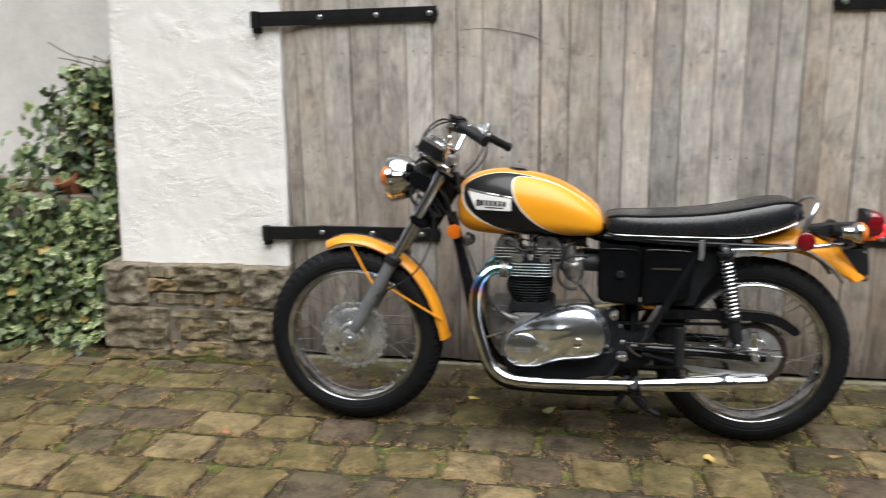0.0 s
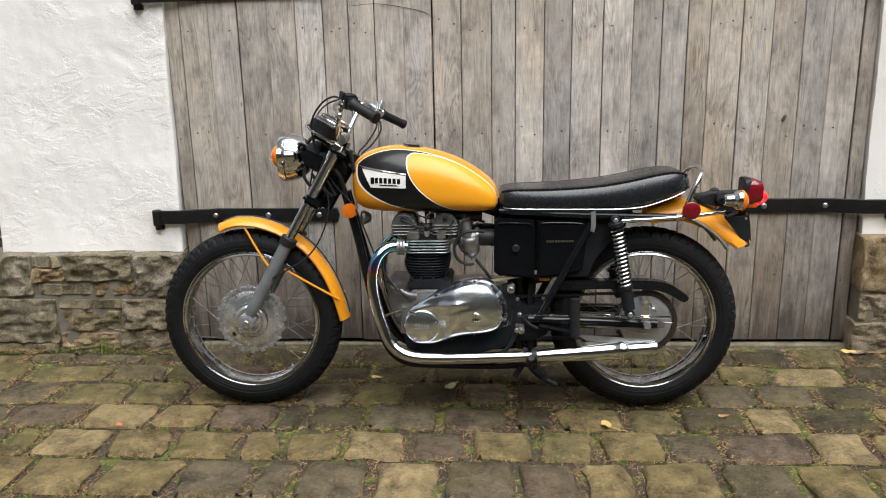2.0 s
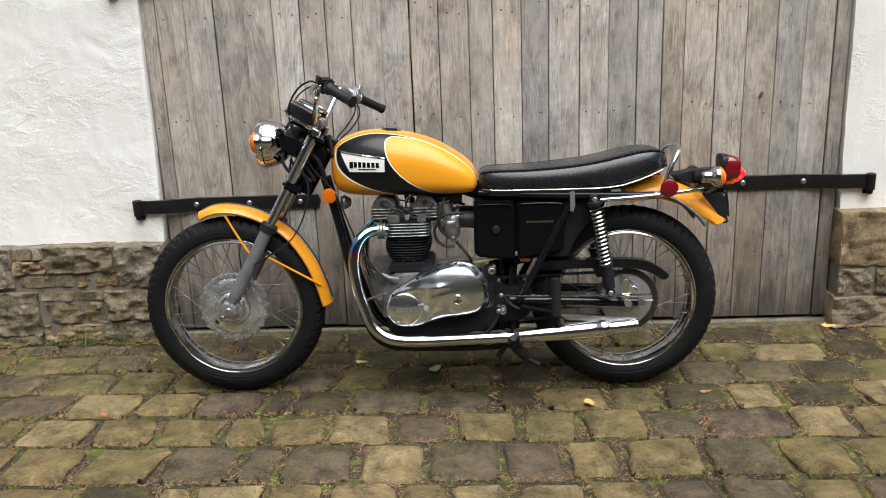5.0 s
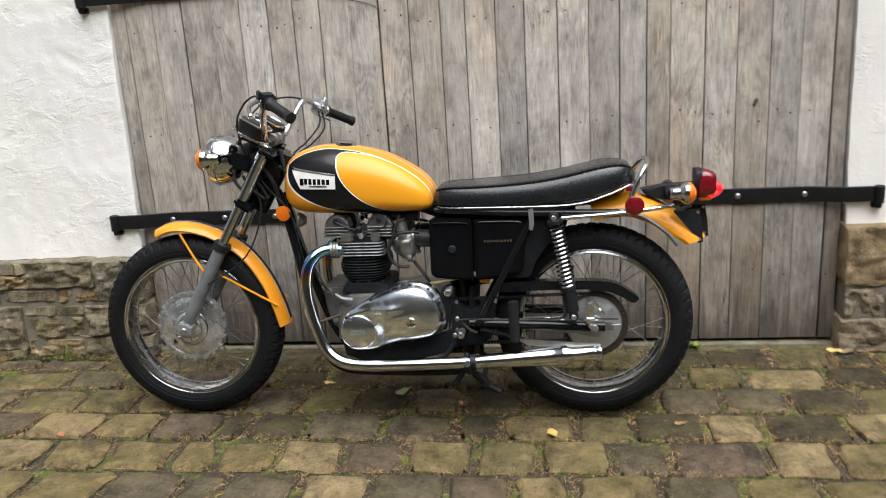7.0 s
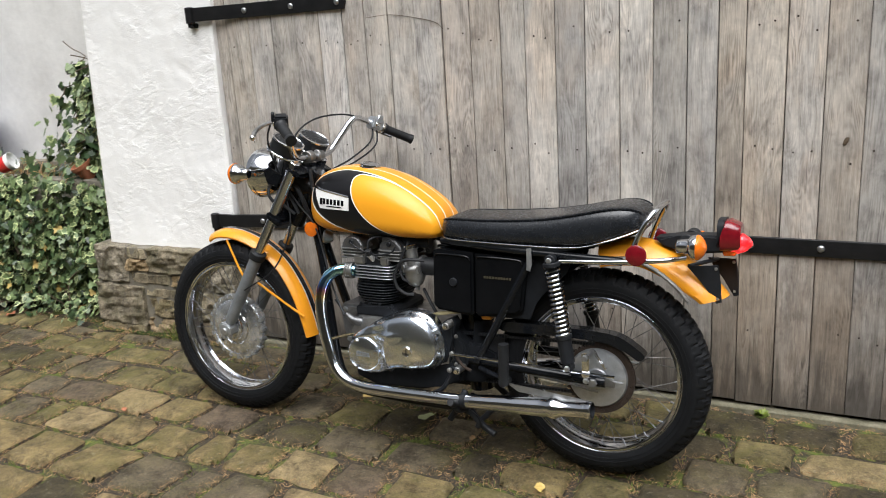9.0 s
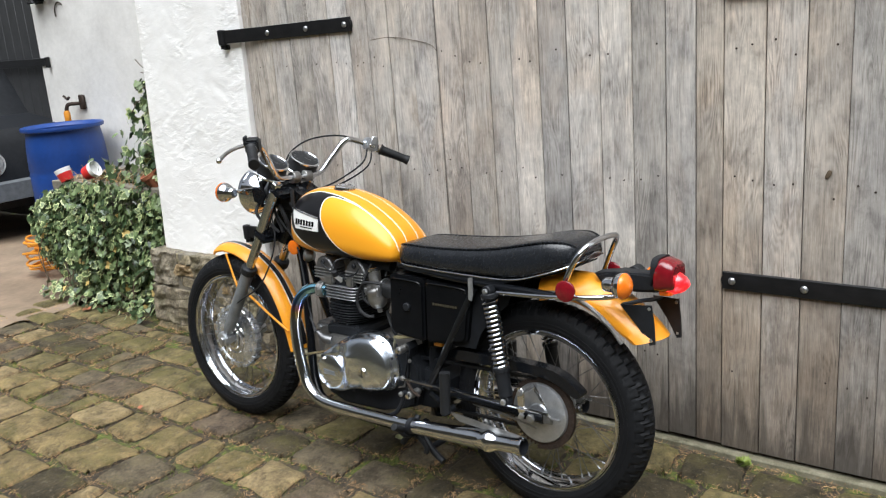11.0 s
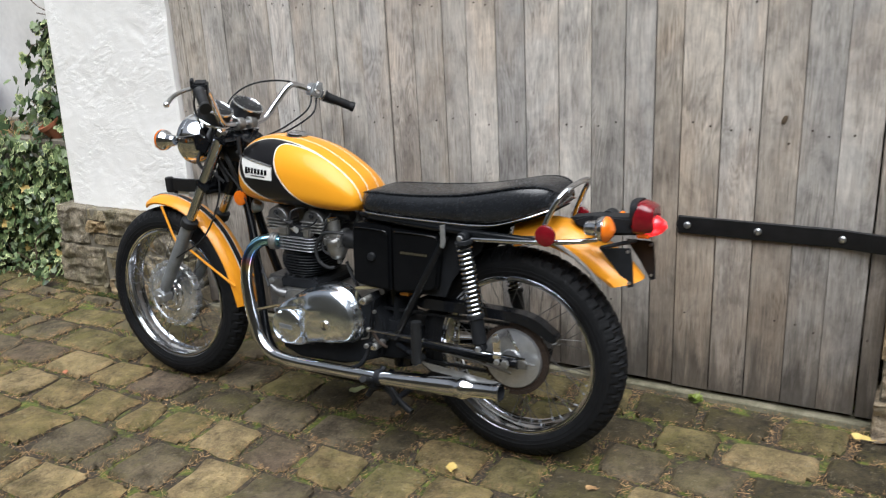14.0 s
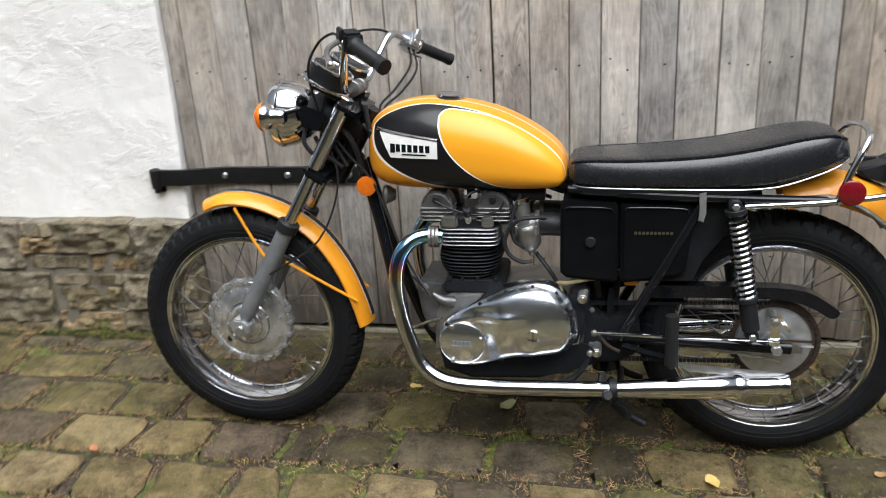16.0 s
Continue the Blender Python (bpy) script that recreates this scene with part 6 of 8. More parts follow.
def fin_ring(x0, x1, y0, y1, z, t, r=0.02):
    """One cooling fin: a thin plate with rounded corners."""
    bm = B()
    out = []
    for cx, cy, a0 in ((x1 - r, y1 - r, 0), (x0 + r, y1 - r, 90), (x0 + r, y0 + r, 180), (x1 - r, y0 + r, 270)):
        for i in range(5):
            a = radians(a0 + 90 * i / 4)
            out.append((cx + r * math.cos(a), cy + r * math.sin(a)))
    loft(bm, [[(x, y, z - t / 2) for x, y in out], [(x, y, z + t / 2) for x, y in out]])
    bmesh.ops.bevel(bm, geom=[e for e in bm.edges if abs(e.verts[0].co.z - e.verts[1].co.z) < 1e-6], offset=t * 0.3, segments=1, affect="EDGES")
    return bm


bm = B()
for y in (-0.048, 0.048):
    lathe(bm, [(0.0, 0.0), (0.046, 0.0), (0.046, 0.118), (0.0, 0.118)], (0.304, y, 0.470), (0, 0, 1), 28)
CY = bp("cylinder_block", bm, M["satin"], BIKE, "black finned cylinder block")
bm = B()
prism(bm, [(0.238, 0.460), (0.234, 0.482), (0.240, 0.492), (0.262, 0.497), (0.350, 0.497), (0.384, 0.492), (0.392, 0.480), (0.388, 0.460)], -0.106, 0.106, 0.006)
bp("base_flange", bm, M["matt_black"], CY, "thick black base flange")
for i in range(9):
    z = 0.506 + i * 0.0095
    g = 0.030 * math.sin(math.pi * min(1.0, 0.16 + 0.50 * i / 7)) - 0.010
    bp("fin", fin_ring(0.240 - g, 0.364 + g, -0.100 - g * 0.5, 0.100 + g * 0.5, z, 0.0028, 0.056), M["satin"], CY)
for x in (0.252, 0.285, 0.325, 0.372):
    hexbolt((x, -0.096, 0.496), (0, 0, 1), 0.0062, M["satin"], CY, 0.009)
bm = B()
box(bm, (0.240, -0.096, 0.590), (0.376, 0.096, 0.668), 0.008)
HD = bp("cylinder_head", bm, M["satin"], BIKE, "finned alloy cylinder head")
for i in range(5):
    z = 0.594 + i * 0.0104
    bp("fin", fin_ring(0.232 + 0.002 * (i % 2), 0.383, -0.112, 0.112, z, 0.0029, 0.022), M["hub"], HD)
for s in (-1, 1):
    for x0, x1 in ((0.238, 0.280), (0.342, 0.372)):
        bm = B()
        box(bm, (x0, min(s * 0.060, s * 0.112), 0.640), (x1, max(s * 0.060, s * 0.112), 0.672), 0.005, 2)
        bp("head_lug", bm, M["cast"], HD, "squared cast head lug")
    for x0, x1 in ((0.182, 0.264), (0.328, 0.412)):
        bm = B()
        xm, ra = (x0 + x1) / 2, (x1 - x0) / 2
        prism(bm, [(x0 + 0.006, 0.652), (x0, 0.672)] + [(xm - ra * math.cos(math.pi * j / 10), 0.692 + 0.040 * math.sin(math.pi * j / 10)) for j in range(11)] + [(x1, 0.672), (x1 - 0.006, 0.652)], min(s * 0.022, s * 0.094), max(s * 0.022, s * 0.094), 0.008, 3)
        rb = bp("rocker_box", bm, M["rocker"], HD, "domed cast alloy rocker box")
        for i in range(4):
            z = 0.658 + i * 0.0105
            bp("fin", fin_ring(x0 - 0.004, x1 + 0.004, min(s * 0.03, s * 0.102), max(s * 0.03, s * 0.102), z, 0.0036, 0.012), M["cast"], rb)
        can("rocker_cap", (xm + 0.006, s * 0.058, 0.726), (xm + 0.006, s * 0.060, 0.741), 0.019, M["satin"], rb, "dark inspection cap", 20)
        can("rocker_spindle", (xm, s * 0.090, 0.712), (xm, s * 0.101, 0.712), 0.0085, M["satin"], rb, seg=14, bevel=0.002)
    rod("rocker_oil_pipe", [(0.223, s * 0.104, 0.710), (0.268, s * 0.110, 0.690), (0.330, s * 0.112, 0.676), (0.385, s * 0.110, 0.688), (0.400, s * 0.104, 0.708)], 0.0028, M["satin"], HD, seg=6)
    can("spark_plug", (0.304, s * 0.072, 0.640), (0.308, s * 0.124, 0.680), 0.0088, M["badge"], HD, "white spark plug with a black cap", 12)
    can("plug_cap", (0.308, s * 0.121, 0.677), (0.309, s * 0.130, 0.696), 0.0105, M["rubber"], HD, seg=12)
    rod("plug_lead", [(0.306, s * 0.127, 0.692), (0.312, s * 0.118, 0.730), (0.36, s * 0.07, 0.735), (0.42, s * 0.045, 0.722)], 0.0036, M["rubber"], HD, seg=7)
    can("head_stay", (0.300, s * 0.030, 0.700), (0.300, s * 0.030, 0.745), 0.006, M["satin"], HD, seg=8)

# exhausts
for s in (-1, 1):
    bm = B()
    lathe(bm, [(0.020, 0.0), (0.028, 0.0), (0.0285, 0.006), (0.026, 0.008), (0.0285, 0.010), (0.0285, 0.016), (0.026, 0.018), (0.0285, 0.020), (0.0285, 0.026), (0.020, 0.028)], (0.226, s * 0.092, 0.612), (-1, s * 0.10, 0.02), 28, closed=True)
    bp("exhaust_collar", bm, M["cast"], BIKE, "finned alloy exhaust collar")
    pts = [(0.235, s * 0.092, 0.612), (0.196, s * 0.098, 0.616), (0.160, s * 0.112, 0.607), (0.133, s * 0.128, 0.578), (0.119, s * 0.138, 0.530), (0.118, s * 0.145, 0.470), (0.130, s * 0.150, 0.400), (0.150, s * 0.155, 0.335), (0.172, s * 0.160, 0.285), (0.205, s * 0.165, 0.252), (0.250, s * 0.170, 0.234), (0.320, s * 0.176, 0.229), (0.450, s * 0.183, 0.233), (0.680, s * 0.190, 0.243)]
    EX = rod("exhaust_pipe", pts, 0.0200, M["blued"], BIKE, "chromed exhaust pipe blued by heat near the head", 18, 7)
    rod("pipe_bracket", [(0.150, s * 0.140, 0.372), (0.200, s * 0.118, 0.385), (0.245, s * 0.100, 0.392)], 0.0085, M["alloy"], EX, seg=8, steps=3, flat=0.45)
    d = Vector((0.420, 0, 0.032)).normalized()
    bm = B()
    lathe(bm, [(0.0, 0.0), (0.0205, 0.0), (0.0215, 0.006), (0.0230, 0.05), (0.0268, 0.16), (0.0300, 0.26), (0.0306, 0.292), (0.0336, 0.296), (0.0342, 0.304), (0.0336, 0.312), (0.0290, 0.322), (0.0248, 0.332), (0.0240, 0.345), (0.0242, 0.404), (0.0272, 0.412), (0.0276, 0.422), (0.0252, 0.4245), (0.0240, 0.395), (0.0, 0.390)], (0.672, s * 0.190, 0.243), d, 32)
    MF = bp("silencer", bm, M["chrome"], BIKE, "long chromed silencer with an open end")
    bm = B()
    lathe(bm, [(0.0, 0.396), (0.0238, 0.396), (0.0250, 0.4255), (0.0240, 0.4255), (0.0228, 0.399), (0.0, 0.399)], (0.672, s * 0.190, 0.243), d, 20)
    bp("silencer_mouth", bm, M["satin"], MF)
    bm = B()
    lathe(bm, [(0.0215, 0.0), (0.0262, 0.002), (0.0262, 0.018), (0.0215, 0.020)], (0.668, s * 0.190, 0.2425), d, 24, closed=True)
    bp("silencer_clamp", bm, M["satin"], MF, "dark pipe clamp")
    bm = B()
    prism(bm, [(0.800, 0.330), (0.830, 0.318), (1.085, 0.300), (1.090, 0.288), (0.980, 0.290), (0.860, 0.296)], s * 0.176, s * 0.181, 0.001)
    bp("silencer_bracket", bm, M["cast"], MF, "polished silencer hanger plate")

# carburettors, air filters, side panels
for s in (-1, 1):
    bm = B()
    lathe(bm, [(0.0, 0.0), (0.018, 0.0), (0.019, 0.020), (0.024, 0.024), (0.024, 0.066), (0.028, 0.068), (0.030, 0.100), (0.0, 0.100)], (0.390, s * 0.062, 0.632), (1, 0, 0.08), 24)
    CB = bp("carburettor", bm, M["cast"], BIKE, "cast alloy carburettor")
    can("carburettor_top", (0.448, s * 0.072, 0.640), (0.438, s * 0.072, 0.702), 0.021, M["cast"], CB)
    can("carburettor_cap", (0.439, s * 0.072, 0.698), (0.437, s * 0.072, 0.712), 0.0235, M["alloy"], CB)
    bm = B()
    lathe(bm, [(0.0, -0.004), (0.030, -0.004), (0.0345, 0.002), (0.0345, 0.012), (0.0325, 0.015), (0.0335, 0.030), (0.0300, 0.048), (0.0220, 0.060), (0.012, 0.066), (0.0, 0.067)], (0.452, s * 0.082, 0.640), (0.22, 0, -1), 28)
    bp("float_bowl", bm, M["cast"], CB, "rounded alloy float bowl")
    for dx in (-0.024, 0.026):
        can("bowl_screw", (0.452 + dx, s * 0.104, 0.646), (0.454 + dx, s * 0.104, 0.622), 0.0045, M["bolt"], CB, seg=8, bevel=0.001)
    lathe_ = lathe(B(), [(0.024, 0.0), (0.034, 0.0), (0.036, 0.004), (0.036, 0.010), (0.024, 0.012)], (0.476, s * 0.066, 0.641), (1, 0, 0.02), 24, closed=True)
    bp("trunk_clip", lathe_, M["bolt"], CB, "steel hose clip")
    can("bowl_nut", (0.466, s * 0.082, 0.577), (0.468, s * 0.082, 0.562), 0.009, M["bolt"], CB, seg=6)
    rod("fuel_pipe", [(0.452, s * 0.105, 0.590), (0.425, s * 0.112, 0.610), (0.418, s * 0.105, 0.660), (0.44, s * 0.085, 0.725)], 0.0045, M["rubber"], CB, seg=8)
    rod("balance_pipe", [(0.412, s * 0.118, 0.640), (0.440, s * 0.124, 0.668), (0.480, s * 0.118, 0.672), (0.505, s * 0.105, 0.668)], 0.0055, M["rubber"], CB, seg=8)
    rod("bowl_hose", [(0.412, s * 0.118, 0.640), (0.402, s * 0.122, 0.610), (0.414, s * 0.124, 0.575), (0.445, s * 0.122, 0.556), (0.470, s * 0.115, 0.556)], 0.0055, M["rubber"], CB, seg=8)
    rod("air_trunk", [(0.486, s * 0.064, 0.640), (0.520, s * 0.062, 0.640), (0.560, s * 0.060, 0.636)], 0.030, M["rubber"], CB, "black rubber air trunk", 16, 3)
    bm = B()
    y0, y1 = s * 0.070, s * 0.116
    prism(bm, [(0.542, 0.706), (0.556, 0.712), (0.678, 0.708), (0.682, 0.700), (0.682, 0.508), (0.668, 0.502), (0.556, 0.512), (0.540, 0.526)], min(y0, y1), max(y0, y1), 0.008)
    SP = bp("side_panel", bm, M["panel"], BIKE, "glossy black side panel")
    can("panel_knob", (0.616, s * 0.115, 0.610), (0.616, s * 0.124, 0.610), 0.0135, M["satin"], SP)
    bm = B()
    y0, y1 = s * 0.070, s * 0.118
    prism(bm, [(0.690, 0.706), (0.858, 0.704), (0.866, 0.692), (0.848, 0.536), (0.832, 0.522), (0.702, 0.502), (0.690, 0.512)], min(y0, y1), max(y0, y1), 0.008)
    BX2 = bp("side_panel", bm, M["panel"], BIKE, "glossy black side panel with a raised rim")
    for lo in ((0.552, 0.674), (0.700, 0.850)):
        rod("panel_rim", [(lo[0], s * 0.118, 0.690), (lo[0] + 0.012, s * 0.120, 0.699), (lo[1] - 0.016, s * 0.120, 0.697), (lo[1], s * 0.118, 0.684)], 0.0022, M["black"], SP if lo[0] < 0.6 else BX2, seg=6, steps=4)
    bm = B()
    for i in range(10):
        box(bm, (0.722 + 0.0095 * i, s * 0.1185 - 0.0008, 0.631), (0.7285 + 0.0095 * i, s * 0.1185 + 0.0008, 0.638))
    bp("panel_mark", bm, plain("dull_gold_print", (0.035, 0.030, 0.018), (0.06, 0.05, 0.03), 60) if s < 0 else M["twig"], BX2, "plain dull gold bars")
bm = B()
box(bm, (0.545, -0.072, 0.520), (0.850, 0.072, 0.712), 0.01)
bp("battery_box", bm, M["matt_black"], BIKE, "black battery and filter box")
bm = B()
box(bm, (0.70, -0.095, 0.488), (0.735, -0.060, 0.510), 0.003)
bp("rubber_strap", bm, M["orange"], BIKE, "faded orange strap end")
rod("breather_pipe", [(0.520, -0.070, 0.480), (0.56, -0.095, 0.494), (0.62, -0.095, 0.506), (0.68, -0.080, 0.510)], 0.0065, plain("aged_clear_hose", (0.24, 0.20, 0.09), (0.36, 0.31, 0.17), 40), BIKE, "yellowed breather hose", 8)
rod("breather_pipe", [(0.475, -0.055, 0.560), (0.51, -0.075, 0.520), (0.535, -0.075, 0.480)], 0.0055, M["rubber"], BIKE, seg=8)
bm = B()
prism(bm, [(0.870, 0.738), (0.886, 0.742), (0.888, 0.690), (0.882, 0.668), (0.870, 0.672), (0.872, 0.695)], -0.136, -0.130, 0.002)
bp("seat_hook", bm, M["hub"], BIKE, "bright alloy hook plate")

# swinging arm, shock absorbers, chain and guard
for s in (-1, 1):
    rod("swinging_arm", [(0.660, s * 0.095, 0.350), (0.80, s * 0.098, 0.345), (1.00, s * 0.100, 0.338), (1.11, s * 0.100, 0.334)], 0.0165, M["black"], BIKE, "black swinging arm", 12, 3)
    bm = B()
    prism(bm, [(1.035, 0.355), (1.120, 0.352), (1.140, 0.340), (1.138, 0.320), (1.040, 0.318)], s * 0.094, s * 0.104, 0.003)
    bp("axle_plate", bm, M["cast"], BIKE)
    can("axle_nut", (1.075, s * 0.104, 0.333), (1.075, s * 0.124, 0.333), 0.014, M["bolt"], BIKE, seg=6)
    can("chain_adjuster", (1.115, s * 0.099, 0.338), (1.165, s * 0.099, 0.338), 0.004, M["bolt"], BIKE, seg=8)
    a, b = Vector((0.951, s * 0.143, 0.712)), Vector((1.008, s * 0.143, 0.384))
    d = (b - a).normalized()
    bm = B()
    tube(bm, [a + d * 0.01, a + d * 0.235], 0.0135, 16, 1)
    SH = bp("shock_absorber", bm, M["satin"], BIKE, "shock absorber with a chromed spring")
    rod("damper_body", [a + d * 0.232, a + d * 0.318], 0.0215, M["satin"], SH, seg=18, steps=1)
    up = d.orthogonal().normalized()
    sd = d.cross(up)
    turns, rows_ = 15, []
    for i in range(turns * 12 + 1):
        t = i / (turns * 12)
        an = 2 * math.pi * turns * t
        rows_.append(a + d * (0.022 + 0.208 * t) + (up * math.cos(an) + sd * math.sin(an)) * 0.0225)
    bm = B()
    tube(bm, rows_, 0.0042, 6, 1)
    bp("spring", bm, M["spring"], SH, "chromed coil spring")
    can("spring_seat", a + d * 0.008, a + d * 0.022, 0.026, M["satin"], SH)
    can("spring_seat", a + d * 0.230, a + d * 0.244, 0.026, M["satin"], SH)
    for p in (a, b):
        can("shock_eye", p - Vector((0, s * 0.014, 0)), p + Vector((0, s * 0.014, 0)), 0.016, M["satin"], SH)
        can("shock_nut", p + Vector((0, s * 0.014, 0)), p + Vector((0, s * 0.024, 0)), 0.0095, M["bolt"], SH, seg=6)
CG = [(0.770, 0.484), (0.95, 0.487), (1.090, 0.485), (1.150, 0.474), (1.195, 0.448), (1.222, 0.424), (1.204, 0.408), (1.165, 0.430), (1.120, 0.448), (1.05, 0.456), (0.90, 0.456), (0.770, 0.454)]
bm = B()
prism(bm, [(p.x, p.z) for p in curve([(x, 0, z) for x, z in CG], 4, closed=True)], -0.084, -0.044)
bp("chain_guard", bm, M["black"], BIKE, "black steel chain guard")
bm = B()
for z, r in ((0.437, 0.0), (0.236, 0.0)):
    for i in range(48):
        x = 0.600 + i * 0.0100
        zz = z + (0.0 if z > 0.3 else (0.70 - x) * -0.10 + 0.0) - (0.014 if z > 0.3 else -0.040) * (1 - (x - 0.60) / 0.48)
        box(bm, (x - 0.0040, -0.0600, zz - 0.0045), (x + 0.0046, -0.0500 + (0.003 if i % 2 else 0), zz + 0.0045), 0.0)
tagged(bp("drive_chain", bm, M["satin"], BIKE, "oily dark drive chain", 20), kind="stuff")
# rear brake arm, rod and cable, plate
bm = B()
prism(bm, [(1.048, 0.432), (1.062, 0.436), (1.072, 0.426), (1.074, 0.362), (1.062, 0.352), (1.050, 0.360), (1.050, 0.400)], -0.150, -0.142, 0.003)
BA = bp("brake_arm", bm, M["alloy"], BIKE, "alloy rear brake arm")
hexbolt((1.060, -0.150, 0.420), (0, -1, 0), 0.009, M["bolt"], BA, 0.008)
hexbolt((1.064, -0.150, 0.350), (0, -1, 0), 0.008, M["bolt"], BA, 0.008)
bm = B()
tube(bm, [(1.060, -0.070, 0.420), (1.060, -0.145, 0.420)], 0.008, 10, 1)
bp("brake_spindle", bm, M["bolt"], BA)
bm = B()
prism(bm, [(1.072, 0.432), (1.112, 0.376), (1.106, 0.372), (1.074, 0.412)], -0.098, -0.090, 0.002)
bp("brake_stop", bm, M["alloy"], BA)
rod("brake_rod", [(0.630, -0.170, 0.386), (0.85, -0.160, 0.380), (1.150, -0.148, 0.372)], 0.0038, M["chrome"], BIKE, "chromed rear brake rod", 8, 2)
rod("torque_arm", [(0.86, -0.105, 0.330), (1.00, -0.110, 0.318), (1.09, -0.108, 0.302)], 0.0065, M["cast"], BIKE, seg=8, steps=2, flat=0.5)
# footrests, pedals and stands
for s in (-1, 1):
    can("footrest", (0.660, s * 0.214, 0.236), (0.664, s * 0.262, 0.262), 0.012, M["rubber"], BIKE, "black rubber footrest", 16)
    rod("footrest_hanger", [(0.670, s * 0.115, 0.200), (0.668, s * 0.165, 0.205), (0.664, s * 0.205, 0.214), (0.660, s * 0.226, 0.234)], 0.009, M["satin"], BIKE, seg=10)
    bm = B()
    tube(bm, [(0.815, s * 0.190, 0.448), (0.816, s * 0.192, 0.318)], 0.0165, 16, 1)
    PG = bp("pillion_footrest", bm, M["rubber"], BIKE, "folded black pillion footrest")
    can("footrest_bolt", (0.816, s * 0.150, 0.322), (0.816, s * 0.205, 0.322), 0.011, M["satin"], PG, seg=12)
    rod("pillion_hanger", [(0.70, s * 0.112, 0.330), (0.76, s * 0.140, 0.325), (0.816, s * 0.165, 0.322)], 0.009, M["black"], PG, seg=8)
for p in ((0.628, 0.386), (0.618, 0.330)):
    bm = B()
    lathe(bm, [(0.0, 0.0), (0.0080, 0.0), (0.0082, 0.007), (0.006, 0.009), (0.0, 0.010)], (p[0], -0.164, p[1]), (0, -1, 0), 16)
    bp("pivot_boss", bm, M["cast"], BIKE, "worn steel pivot boss")
rod("brake_pedal", [(0.622, -0.150, 0.334), (0.605, -0.150, 0.290), (0.575, -0.150, 0.250), (0.520, -0.150, 0.228), (0.460, -0.150, 0.222)], 0.0075, M["satin"], BIKE, "dark brake pedal", 8)
rod("pedal_spring", [(0.640, -0.160, 0.376), (0.665, -0.165, 0.350), (0.690, -0.160, 0.335)], 0.005, M["rust"], BIKE, seg=8)
bm = B()
tube(bm, [(0.590, -0.150, 0.225), (0.640, -0.155, 0.205), (0.690, -0.160, 0.190), (0.716, -0.165, 0.168), (0.712, -0.165, 0.150)], 0.009, 8, 4)
tube(bm, [(0.650, -0.120, 0.250), (0.640, -0.150, 0.205), (0.618, -0.158, 0.168), (0.612, -0.16, 0.158)], 0.0105, 8, 4)
bp("side_stand", bm, M["satin"], BIKE, "folded black prop stand")
bm = B()
for s in (-1, 1):
    tube(bm, [(0.640, s * 0.105, 0.210), (0.70, s * 0.125, 0.150), (0.760, s * 0.135, 0.120)], 0.011, 10, 3)
tube(bm, [(0.70, -0.125, 0.150), (0.70, 0.125, 0.150)], 0.010, 10, 1)
bp("centre_stand", bm, M["satin"], BIKE, "black centre stand, folded up")
rod("overflow_pipe", [(0.300, -0.10, 0.205), (0.40, -0.12, 0.196), (0.52, -0.13, 0.206), (0.60, -0.13, 0.222)], 0.006, M["rubber"], BIKE, seg=8)
# inner mudguard shade and electrics between panels and wheel
bm, _ = mudguard([(0.705, 0.300), (0.690, 0.42), (0.715, 0.53), (0.775, 0.625), (0.86, 0.690), (0.95, 0.728), (1.02, 0.742)], 0.068, 0.030)
bp("inner_mudguard", bm, M["matt_black"], BIKE, "black inner mudguard")
for s in (-1, 1):       # added black plates, standing in for the dark between panel, tube and wheel
    bm = B()
    prism(bm, [(0.840, 0.712), (1.005, 0.722), (0.985, 0.660), (0.930, 0.615), (0.888, 0.560), (0.868, 0.505), (0.720, 0.500), (0.715, 0.535), (0.836, 0.540)], min(s * 0.090, s * 0.096), max(s * 0.090, s * 0.096), 0.001)
    bp("frame_gusset", bm, M["matt_black"], BIKE, "black plate added to fill the dark gap by the frame tube")


# ---- the corner behind the white wall: back wall, barrel, planter, ivy ----
GARDEN_Y = 4.72
render_wall("wall_garden", -4.86, -1.62, 0.0, 3.0, GARDEN_Y, 4.95, "white rendered wall behind the planter", 4, 0.0, 0.0, 0.06, material="shade_render")
bm = B()
box(bm, (-8.2, GARDEN_Y + 0.10, 2.3), (-4.86, 4.95, 3.0), 0.005)
tagged(obj("wall_over_dark_doors", bm, M["shade_render"]), "white wall over the dark doors", "wall", kind="structure")
bm = B()
box(bm, (-8.4, GARDEN_Y - 0.02, 0.0), (-7.9, 4.95, 3.0), 0.005)
tagged(obj("wall_beyond_dark_doors", bm, M["shade_render"]), "white wall beyond the dark doors", "wall", kind="structure")
dd = B()
box(dd, (-7.88, GARDEN_Y + 0.07, 0.02), (-4.88, GARDEN_Y + 0.10, 2.3), 0.004)
DD = tagged(obj("door_3", dd, M["dark_wood"]), "black stained boarded garage door", "door", kind="structure")
rng = random.Random(8)
x = -7.87
first = None
while x < -4.90:
    w = min(0.14, -4.885 - x)
    bm = B()
    box(bm, (x + 0.002, GARDEN_Y + 0.045, 0.02), (x + w - 0.002, GARDEN_Y + 0.072, 2.29), 0.003)
    part("board", bm, M["dark_wood"], DD)
    x += 0.14
bm = B()
box(bm, (-5.75, GARDEN_Y - 0.012, 1.395), (-4.72, GARDEN_Y + 0.0, 1.460), 0.003)
sh = part("strap_hinge", bm, M["iron"], DD, "black iron strap hinge")
bm = B()
